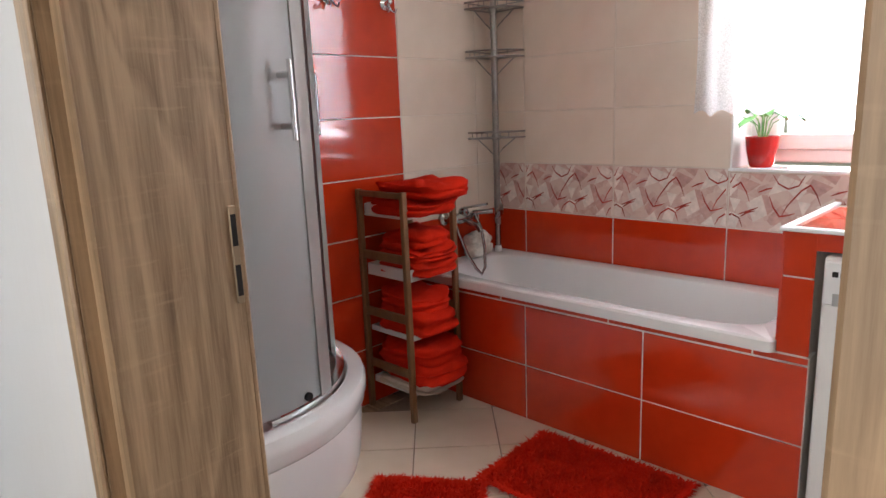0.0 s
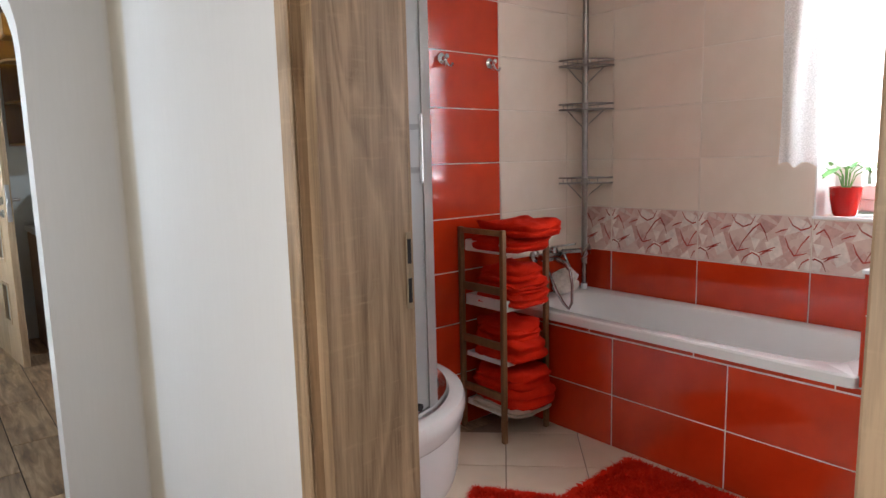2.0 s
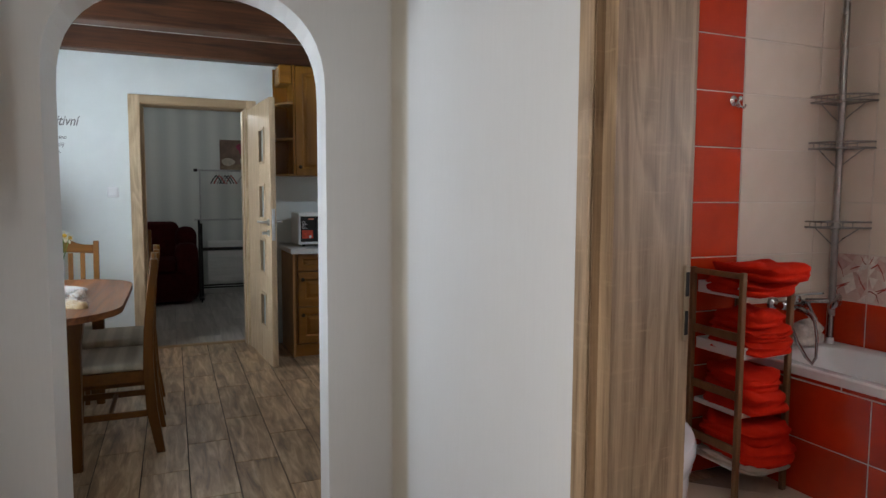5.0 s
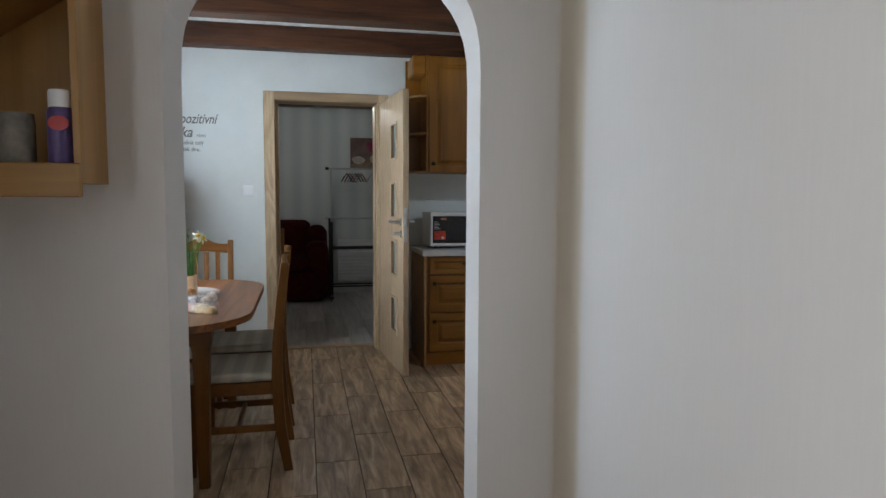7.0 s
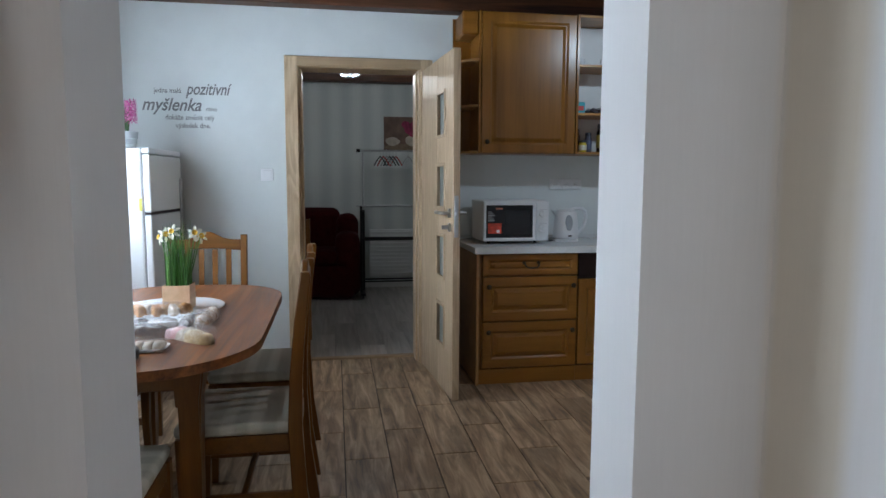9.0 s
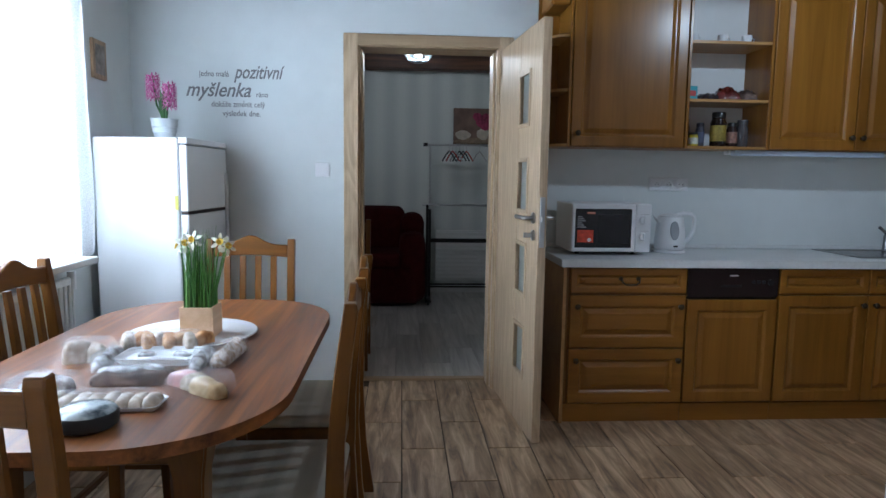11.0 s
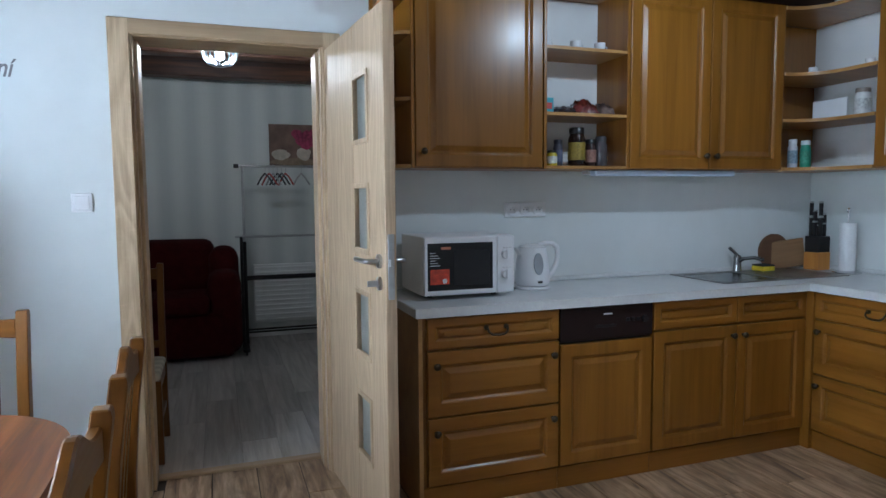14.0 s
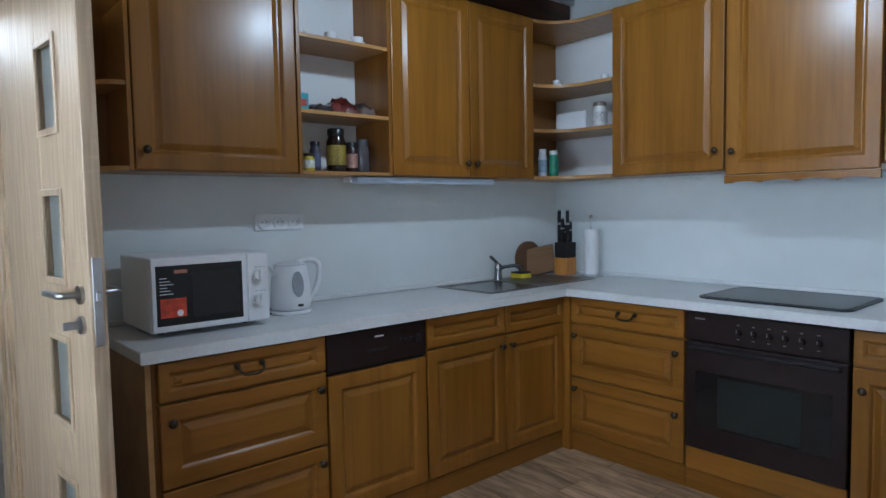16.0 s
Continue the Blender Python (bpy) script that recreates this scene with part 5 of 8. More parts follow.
F = -5.01                                        # base fronts start here, and stand 20 mm proud
FN = 2.48
cabinet("base_cabinet", "W", F, KW + 0.004, 0.372, 1.009, 0, 0.826, "golden brown drawer unit with three panelled fronts", [
    (0.392, 1.007, 0.692, 0.822, True, [("bail", 0.70, 0.757)]),
    (0.392, 1.007, 0.405, 0.682, True, [("knob", 0.428, 0.625), ("knob", 0.972, 0.625)]),
    (0.392, 1.007, 0.108, 0.398, True, [("knob", 0.428, 0.34), ("knob", 0.972, 0.34)])])
cabinet("sink_cabinet", "W", F, KW + 0.004, 1.505, 2.478, 0, 0.826, "golden brown sink cabinet with two panelled doors", [
    (1.508, 1.998, 0.692, 0.822, True, []), (2.0, 2.45, 0.692, 0.822, True, []),
    (1.508, 1.998, 0.108, 0.682, False, [("knob", 1.965, 0.632)]), (2.0, 2.45, 0.108, 0.682, False, [("knob", 2.033, 0.632)])])
cabinet("drawer_cabinet", "N", FN, KN - 0.004, -4.985, -4.318, 0, 0.826, "golden brown corner drawer unit with dark knobs", [
    (-4.955, -4.32, 0.692, 0.822, True, [("bail", -4.62, 0.757)]),
    (-4.955, -4.32, 0.405, 0.682, True, [("knob", -4.92, 0.625), ("knob", -4.355, 0.62)]),
    (-4.955, -4.32, 0.108, 0.398, True, [("knob", -4.92, 0.345), ("knob", -4.355, 0.335)])])
cabinet("base_cabinet", "N", FN, KN - 0.004, -3.655, -3.06, 0, 0.826, "golden brown cabinet beside the oven", [
    (-3.652, -3.065, 0.692, 0.822, True, [("bail", -3.36, 0.757)]),
    (-3.652, -3.065, 0.108, 0.682, False, [("knob", -3.612, 0.60)])])

part("end_panel", bx(KW + 0.004, F + 0.021, 0.353, 0.371, 0.0, 0.826, bevel=0.001), SHELF_WOOD, bpy.data.objects["base_cabinet"], "pale wooden end panel")
part("corner_filler", bx(-5.012, -4.957, 2.452, 2.50, 0.0, 0.826, bevel=0.002), CAB_Z, bpy.data.objects["sink_cabinet"], "upright wooden corner filler")


def dishwasher():
    ob = thing("dishwasher", (-5.28, 1.257, 0), "built-in dishwasher with black panel and wooden door", "dishwasher", "kitchen appliances")
    part("body", bx(KW + 0.01, F - 0.002, 1.012, 1.502, 0.1, 0.826), BLACK_PLASTIC, ob)
    panel = part("control_panel", bx(F - 0.001, F + 0.016, 1.013, 1.501, 0.672, 0.825, bevel=0.003), BROWN_PANEL, ob, "dark brown control panel")
    part("grip", bx(F + 0.014, F + 0.018, 1.19, 1.30, 0.725, 0.738, bevel=0.001), BLACK_PLASTIC, panel, "recessed door grip")
    part("printed_bar", bx(F + 0.0155, F + 0.0165, 1.235, 1.28, 0.783, 0.790), WHITE_PLASTIC, panel, "small pale lettering bar")
    for i in range(3):
        part("button", bx(F + 0.015, F + 0.021, 1.355 + i * 0.028, 1.372 + i * 0.028, 0.745, 0.762, bevel=0.002), DARK_METAL, panel, "small grey button")
    part("dial", rod(bmesh.new(), (F + 0.015, 1.455, 0.752), (F + 0.028, 1.455, 0.752), 0.016, 16), BLACK_PLASTIC, panel, "black dial", 40)
    part("door", panel_front("W", F, 1.014, 1.500, 0.108, 0.660), CAB_Z, ob, "panelled golden brown door")
    part("plinth", bx(F - 0.05, F + 0.002, 1.01, 1.504, 0, 0.098, bevel=0.002), CAB_Y, ob, "wooden plinth board")


dishwasher()


def oven():
    ob = thing("built_in_oven", (-3.99, 2.8, 0), "dark brown built-in electric oven with glass door", "oven", "kitchen appliances")
    FAINT = plain("faint_print", (0.22, 0.21, 0.20), 0.5)
    x0, x1 = -4.312, -3.662
    part("body", bx(x0 + 0.002, x1 - 0.002, FN + 0.002, KN - 0.01, 0.1, 0.826), BLACK_PLASTIC, ob)
    panel = part("control_panel", bx(x0, x1, FN - 0.022, FN + 0.002, 0.695, 0.82, bevel=0.003), BROWN_PANEL, ob, "dark brown control panel")
    part("badge", bx(x0 + 0.045, x0 + 0.09, FN - 0.0232, FN - 0.021, 0.79, 0.797), STEEL, panel, "small pale badge")
    for i in range(6):
        x = x0 + 0.235 + i * 0.062
        k = part("dial", rod(bmesh.new(), (x, FN - 0.021, 0.752), (x, FN - 0.040, 0.752), 0.016, 16, 0.013), BROWN_PANEL, panel, "dark rotary knob", 40)
        part("pointer", bx(x - 0.0015, x + 0.0015, FN - 0.0415, FN - 0.039, 0.752, 0.767), FAINT, k, "pale pointer line")
        for z in (0.782, 0.722):
            part("printed_mark", bx(x - 0.006, x + 0.006, FN - 0.0228, FN - 0.0215, z, z + 0.004), FAINT, panel)
    door = part("door", bx(x0, x1, FN - 0.026, FN + 0.002, 0.205, 0.688, bevel=0.004), BROWN_PANEL, ob, "dark brown oven door")
    part("window", bx(x0 + 0.05, x1 - 0.05, FN - 0.0275, FN - 0.024, 0.31, 0.56, bevel=0.001), BLACK_GLASS, door, "black glass window")
    part("inner_window", bx(x0 + 0.15, x1 - 0.16, FN - 0.0285, FN - 0.026, 0.325, 0.545), plain("smoked_glass", (0.016, 0.021, 0.020), 0.12, 0, 0.1, 5, 0), door, "smoked glass inset")
    part("grip", bx(x0 + 0.02, x1 - 0.02, FN - 0.052, FN - 0.024, 0.655, 0.678, bevel=0.008, seg=2), BLACK_PLASTIC, door, "black grip rail")
    part("kick_panel", bx(x0, x1, FN - 0.012, FN + 0.01, 0.1, 0.2, bevel=0.002), CAB_X, ob, "wooden panel under the oven")
    part("plinth", bx(x0 - 0.005, x1 + 0.005, FN - 0.002, FN + 0.05, 0, 0.098, bevel=0.002), CAB_X, ob, "wooden plinth board")


oven()


def worktop():
    ob = thing("worktop", (-5.2, 1.6, 0.828), "pale grey laminate worktop running round the corner", "worktop")
    bm = slab(bmesh.new(), [(KW + 0.002, 0.338), (-4.968, 0.338), (-4.968, 2.44), (-3.04, 2.44), (-3.04, KN - 0.002), (KW + 0.002, KN - 0.002)], 0.829, 0.869)
    edges = [e for e in bm.edges if e.is_manifold and (e.verts[0].co.z > 0.85) == (e.verts[1].co.z > 0.85)]
    bmesh.ops.bevel(bm, geom=edges, offset=0.006, segments=3, profile=0.5, affect="EDGES")
    part("slab", bm, WORKTOP, ob, "pale speckled laminate slab", 35)
    part("back_strip", bx(KW + 0.001, KW + 0.018, 0.34, KN - 0.002, 0.869, 0.893, bevel=0.005), WORKTOP, ob, "pale sealing strip")
    part("back_strip", bx(KW + 0.018, -3.04, KN - 0.018, KN - 0.001, 0.869, 0.893, bevel=0.005), WORKTOP, ob, "pale sealing strip")
    part("joint_strip", bx(-5.45, -4.97, 2.497, 2.503, 0.8692, 0.8702), STEEL, ob, "thin metal joint strip")


worktop()


def upper(name, kind, face, back, u0, u1, label, doors, z0=1.452, z1=2.35):
    return cabinet(name, kind, face, back, u0, u1, z0, z1, label, doors, plinth=False)


U, UN = -5.30, 2.776
upper("wall_cabinet", "W", U, KW + 0.003, 0.438, 1.078, "golden brown wall cabinet with one panelled door", [(0.44, 1.076, 1.456, 2.346, False, [("knob", 0.475, 1.525)])])
upper("wall_cabinet", "W", U, KW + 0.003, 1.562, 2.56, "golden brown wall cabinet with two panelled doors", [
    (1.564, 2.06, 1.456, 2.346, False, [("knob", 2.03, 1.525)]), (2.062, 2.558, 1.456, 2.346, False, [("knob", 2.095, 1.525)])])
upper("wall_cabinet", "N", UN, KN - 0.003, -4.905, -4.288, "golden brown wall cabinet with one panelled door", [(-4.903, -4.29, 1.456, 2.346, False, [("knob", -4.325, 1.55)])])
hood = upper("hood_cabinet", "N", UN, KN - 0.003, -4.284, -3.655, "golden brown wall cabinet over the hob", [(-4.282, -3.657, 1.430, 2.346, False, [("knob", -4.245, 1.54)])])
upper("wall_cabinet", "N", UN, KN - 0.003, -3.651, -3.06, "golden brown wall cabinet past the hob", [(-3.649, -3.062, 1.456, 2.346, False, [("knob", -3.61, 1.54)])])
# scalloped valance under the hood
pts = [(-4.284, 1.427), (-3.655, 1.427)]
n = 60
for i in range(n + 1):
    u = i / n
    z = 1.392 + 0.011 * abs(math.sin(math.pi * u * 4)) ** 0.6 * (0.4 + 0.6 * math.sin(math.pi * u)) if 0.06 < u < 0.94 else 1.392
    pts.append((-3.655 - 0.629 * u, z))
part("valance", prism(bmesh.new(), pts, "y", UN - 0.022, UN - 0.002), CAB_X, hood, "scalloped wooden valance")
part("hood_tray", bx(-4.28, -3.66, UN, KN - 0.01, 1.425, 1.451), WHITE_PLASTIC, hood, "pale hood underside")

LIP = wood("shelf_edge_wood", (0.32, 0.155, 0.040), (0.47, 0.25, 0.080), "y", 0.6, 0.4, 0.3, 0.05)


def open_unit():
    ob = thing("open_shelf_unit", (-5.43, 1.32, 1.452), "open wooden shelf unit with jars and cups", "shelf unit", "kitchen cabinets")
    y0, y1, x0, x1 = 1.080, 1.560, KW + 0.004, U + 0.02
    for a in (y0, y1 - 0.016):
        part("side_panel", bx(x0, x1, a, a + 0.016, 1.452, 2.35, bevel=0.001), CAB_Z, ob)
    for z in (1.452, 1.708, 2.02, 2.334):
        part("shelf", bx(x0, x1 - 0.002, y0 + 0.016, y1 - 0.016, z, z + 0.016, bevel=0.001), LIP, ob)
    part("back_panel", bx(x0 - 0.002, x0 + 0.002, y0 + 0.016, y1 - 0.016, 1.47, 2.33), WHITE_PAINT, ob, "white back panel")


open_unit()


def end_shelf():
    ob = thing("end_shelf", (-5.45, 0.39, 1.452), "small rounded open end shelf of golden wood", "shelf unit", "kitchen cabinets")
    part("back_panel", bx(KW + 0.003, KW + 0.014, 0.30, 0.436, 1.452, 2.35), CAB_Z, ob)
    part("side_panel", bx(KW + 0.014, U + 0.018, 0.422, 0.437, 1.452, 2.35, bevel=0.001), CAB_Z, ob)
    for z in (1.452, 1.748, 2.036):
        r = [(KW + 0.014, 0.422), (KW + 0.014, 0.30), (KW + 0.05, 0.30)]
        for i in range(13):
            a = radians(90 * i / 12)
            r.append((KW + 0.06 + 0.21 * math.sin(a), 0.422 - 0.122 * math.cos(a)))
        part("shelf", slab(bmesh.new(), r, z, z + 0.016), LIP, ob)
    part("top_board", bx(KW + 0.014, U + 0.01, 0.315, 0.422, 2.20, 2.35, bevel=0.01), CAB_Y, ob)


end_shelf()


def corner_unit():
    ob = thing("corner_shelf_unit", (-5.3, 2.85, 1.452), "open wooden corner shelf between the wall cabinets", "shelf unit", "kitchen cabinets")
    for z in (1.452, 1.718, 1.970, 2.325):
        r = [(KW + 0.006, KN - 0.006), (KW + 0.006, 2.562), (U + 0.018, 2.562)]
        for i in range(13):
            a = radians(90 * i / 12)
            r.append((-5.08 - 0.2 * math.cos(a), 2.564 + 0.194 * math.sin(a)))
        r += [(-4.907, 2.758), (-4.907, KN - 0.006)]
        part("shelf", slab(bmesh.new(), r, z, z + 0.018), LIP, ob)
    part("back_panel", bx(KW + 0.002, KW + 0.006, 2.562, KN - 0.007, 1.47, 2.324), CAB_Z, ob, "golden wood back panel")
    part("back_panel", bx(KW + 0.006, -4.907, KN - 0.006, KN - 0.002, 1.47, 2.324), WHITE_PAINT, ob, "white back panel")


corner_unit()

# ---- things on the shelves ----
def jar(x, y, z, r, h, colour, cap, label, rough=0.3, band=None):
    ob = thing("jar" if r > 0.02 else "bottle", (x, y, z), label, "jar", "jars on the kitchen shelves")
    part("body", lathe(bmesh.new(), (x, y, z), [(r * 0.9, 0), (r, h * 0.05), (r, h * 0.7), (r * 0.82, h * 0.8), (r * 0.8, h * 0.84)], 20), plain("jar_" + label.split()[0], colour, rough, 0, 0.2, 40, 0.02), ob, "", 40)
    part("lid", lathe(bmesh.new(), (x, y, z + h * 0.84), [(r * 0.86, 0), (r * 0.86, h * 0.14), (r * 0.8, h * 0.16)], 20), plain("lid_" + label.split()[0], cap, 0.35), ob, "", 40)
    if band:
        part("paper_label", lathe(bmesh.new(), (x, y, z), [(r * 1.01, h * 0.15), (r * 1.015, h * 0.16), (r * 1.015, h * 0.6), (r * 1.01, h * 0.61)], 20), plain("band_" + label.split()[0], band, 0.5, 0, 0.5, 90), ob, "printed label", 40)


SX, SZ = -5.36, 1.469
jar(SX - 0.02, 1.125, SZ, 0.022, 0.155, (0.03, 0.015, 0.01), (0.02, 0.02, 0.02), "brown sauce bottle on the open shelf", 0.2)
jar(SX + 0.03, 1.150, SZ, 0.026, 0.075, (0.62, 0.50, 0.03), (0.02, 0.02, 0.02), "yellow small spice jar on the open shelf", 0.4, (0.7, 0.7, 0.6))
jar(SX, 1.20, SZ, 0.024, 0.13, (0.06, 0.06, 0.08), (0.02, 0.02, 0.03), "grey spice shaker on the open shelf", 0.3, (0.10, 0.12, 0.2))
jar(SX + 0.01, 1.30, SZ, 0.043, 0.19, (0.018, 0.010, 0.008), (0.008, 0.007, 0.006), "dark coffee jar with yellow label", 0.15, (0.27, 0.20, 0.03))
jar(SX, 1.385, SZ, 0.03, 0.135, (0.035, 0.018, 0.016), (0.015, 0.015, 0.015), "maroon spice jar on the open shelf", 0.2, (0.30, 0.16, 0.12))
jar(SX + 0.01, 1.44, SZ, 0.032, 0.15, (0.075, 0.07, 0.075), (0.05, 0.05, 0.055), "silver lidded glass jar on the open shelf", 0.15)


def cup(x, y, z, r, h):
    ob = thing("cup", (x, y, z), "small white patterned coffee cup on a saucer", "cup", "cups on the shelf")
    part("saucer", lathe(bmesh.new(), (x, y, z), [(r * 0.9, 0), (r * 1.6, 0.008), (r * 1.62, 0.010), (r * 0.8, 0.005)], 20), WHITE_GLOSS, ob, "", 40)
    part("bowl", lathe(bmesh.new(), (x, y, z + 0.006), [(r * 0.55, 0), (r * 0.8, 0.004), (r, h * 0.6), (r * 1.02, h), (r * 0.95, h), (r * 0.85, h * 0.4), (r * 0.4, 0.008)], 20), WHITE_GLOSS, ob, "", 40)
    part("handle", tube(bmesh.new(), [(x, y + r * 0.95, z + h * 0.85), (x, y + r * 1.45, z + h * 0.8), (x, y + r * 1.5, z + h * 0.5), (x, y + r * 0.9, z + h * 0.3)], 0.003, 6), WHITE_GLOSS, ob, "", 60)


for y in (1.15, 1.32, 1.46):
    cup(-5.40, y, 2.037, 0.028, 0.048)
box_ob = thing("food_carton", (-5.40, 1.13, 1.724), "turquoise food carton on the open shelf", "carton")
part("carton", bx(-5.44, -5.34, 1.105, 1.165, 1.725, 1.80, bevel=0.002), plain("turquoise_card", (0.05, 0.36, 0.42), 0.5), box_ob)
part("printed_patch", bx(-5.3398, -5.3388, 1.112, 1.155, 1.745, 1.775), plain("red_print", (0.5, 0.06, 0.05), 0.5), box_ob, "red printed patch")


def packet(name, x, y, z, sx, sy, h, colour, label, turn, seed, lean=0, film=None):
    """A crumpled foil or plastic packet."""
    bm = bmesh.new()
    nu, nv = 22, 14
    rows = []
    for j in range(nv + 1):
        row = []
        for i in range(nu + 1):
            u, v = 2 * i / nu - 1, 2 * j / nv - 1
            e = (1 - abs(u) ** 3) * (1 - abs(v) ** 3)
            k = noise.noise(Vector((u * 3 + seed, v * 3, seed)))
            k2 = noise.noise(Vector((u * 8 + seed, v * 8, seed)))
            row.append(bm.verts.new((sx / 2 * u, sy / 2 * v, max(0.0015, h * e ** 0.6 * (0.8 + 0.35 * k) + 0.12 * h * k2 * e))))
        rows.append(row)
    for a, b in zip(rows, rows[1:]):
        for i in range(nu):
            bm.faces.new((a[i], a[i + 1], b[i + 1], b[i]))
    rim = [r[0] for r in rows] + rows[-1][1:] + [r[-1] for r in rows[::-1][1:]] + rows[0][::-1][1:-1]
    low = [bm.verts.new((v.co.x * 0.97, v.co.y * 0.97, 0)) for v in rim]
    m = len(rim)
    for i in range(m):
        bm.faces.new((rim[i], low[i], low[(i + 1) % m], rim[(i + 1) % m]))
    bm.faces.new(low)
    k = Mat(name + "_foil", 0.16)
    c2 = film or tuple(min(1, c * 2.0 + 0.03) for c in colour)
    k.colour(k.ramp(k.noise(13, 3), (0.40, tuple(c * 0.6 for c in colour)), (0.52, colour), (0.66, c2)))
    k.bump(k.noise(55, 2), 0.7, 0.007)
    k.coat(0.6, 0.08)
    ob = solid(name, bm, k.m, label, "packet", smooth=40)
    ob.matrix_basis = pose(x, y, z, lean, 0, turn)
    return ob


packet("snack_packet", -5.41, 1.25, 1.725, 0.16, 0.17, 0.05, (0.03, 0.025, 0.03), "crumpled dark snack packet on the shelf", 20, 1)
packet("snack_packet", -5.40, 1.36, 1.725, 0.15, 0.14, 0.09, (0.10, 0.015, 0.012), "crumpled dark red packet on the shelf", -15, 2)
packet("snack_packet", -5.40, 1.47, 1.725, 0.14, 0.11, 0.075, (0.09, 0.06, 0.05), "crumpled brown packet on the shelf", 60, 3)

# corner shelf contents
jar(-5.06, 2.87, 1.737, 0.042, 0.145, (0.66, 0.66, 0.64), (0.2, 0.16, 0.13), "white flour tin on the corner shelf", 0.4, (0.60, 0.60, 0.58))
jar(-5.34, 2.70, 1.471, 0.026, 0.16, (0.62, 0.64, 0.66), (0.6, 0.6, 0.62), "white spray bottle on the corner shelf", 0.35, (0.30, 0.42, 0.5))
jar(-5.29, 2.74, 1.471, 0.028, 0.15, (0.02, 0.22, 0.13), (0.6, 0.62, 0.6), "green cleaner bottle on the corner shelf", 0.3, (0.05, 0.30, 0.18))
cup(-5.28, 2.76, 1.989, 0.022, 0.03)
cup(-5.02, 2.86, 1.989, 0.022, 0.035)
solid("paper_sheet", bx(-5.42, -5.20, 2.93, 2.938, 1.738, 1.86, bevel=0.001), WHITE_PLASTIC, "white napkin pack standing on the corner shelf", "napkins").matrix_basis = Matrix.Identity(4)


def microwave():
    ob = thing("microwave", (-5.3, 0.62, 0.87), "white microwave oven with black glass door", "microwave", "kitchen appliances")
    x0, x1, y0, y1, z0, z1 = -5.50, -5.165, 0.430, 0.864, 0.888, 1.148
    part("body", bx(x0, x1, y0, y1, z0, z1, bevel=0.006, seg=2), WHITE_PLASTIC, ob, "white metal body")
    door = part("door", bx(x1 - 0.001, x1 + 0.016, y0 + 0.002, y0 + 0.345, z0 + 0.002, z1 - 0.002, bevel=0.004), WHITE_PLASTIC, ob, "white framed door")
    part("window", bx(x1 + 0.014, x1 + 0.0172, y0 + 0.018, y0 + 0.325, z0 + 0.024, z1 - 0.028, bevel=0.001), BLACK_GLASS, door, "black glass window")
    part("inner_window", bx(x1 + 0.0165, x1 + 0.0178, y0 + 0.14, y0 + 0.31, z0 + 0.045, z1 - 0.06), plain("mesh_glass", (0.018, 0.018, 0.02), 0.2), door, "dark mesh window")
    red = plain("red_sticker", (0.72, 0.075, 0.03), 0.5, 0, 0.5, 40)
    bm = bx(x1 + 0.0172, x1 + 0.0181, y0 + 0.03, y0 + 0.118, z0 + 0.052, z0 + 0.118, bevel=0.0)
    part("sticker", bm, red, door, "orange red printed sticker")
    part("sticker_mark", lathe(bmesh.new(), (0, 0, 0), [(0.011, 0), (0.011, 0.0006)], 18), WHITE_PLASTIC, door, "small pale round mark").matrix_basis = pose(x1 + 0.0182, y0 + 0.096, z0 + 0.066, 90, 0, 90)
    for i in range(6):
        part("printed_bar", bx(x1 + 0.0172, x1 + 0.0182, y0 + 0.03, y0 + 0.055 + 0.010 * (i % 3), z1 - 0.072 - i * 0.011, z1 - 0.0695 - i * 0.011), WHITE_PLASTIC, door, "pale printed line")
    part("printed_bar", bx(x1 + 0.0172, x1 + 0.0182, y0 + 0.08, y0 + 0.125, z1 - 0.056, z1 - 0.044), plain("orange_print", (0.55, 0.22, 0.14), 0.5), door, "pale orange print")
    panel = part("control_panel", bx(x1 - 0.001, x1 + 0.015, y0 + 0.347, y1 - 0.002, z0 + 0.002, z1 - 0.002, bevel=0.004), WHITE_PLASTIC, ob, "white control panel")
    for z in (z0 + 0.085, z0 + 0.175):
        k = part("dial", rod(bmesh.new(), (x1 + 0.014, y0 + 0.388, z), (x1 + 0.032, y0 + 0.388, z), 0.022, 20, 0.019), WHITE_PLASTIC, panel, "white rotary dial", 40)
        part("dial_ridge", bx(x1 + 0.031, x1 + 0.038, y0 + 0.385, y0 + 0.391, z - 0.019, z + 0.019, bevel=0.002), WHITE_PLASTIC, k)
        for i in range(3):
            part("printed_mark", bx(x1 + 0.0145, x1 + 0.0156, y0 + 0.375 + i * 0.016, y0 + 0.385 + i * 0.016, z + 0.028, z + 0.031), STEEL, panel)
    for x in (x0 + 0.04, x1 - 0.09):
        for y in (y0 + 0.06, y1 - 0.06):
            part("foot", rod(bmesh.new(), (x, y, 0.868), (x, y, 0.890), 0.012, 10), BLACK_PLASTIC, ob, "black foot")


microwave()


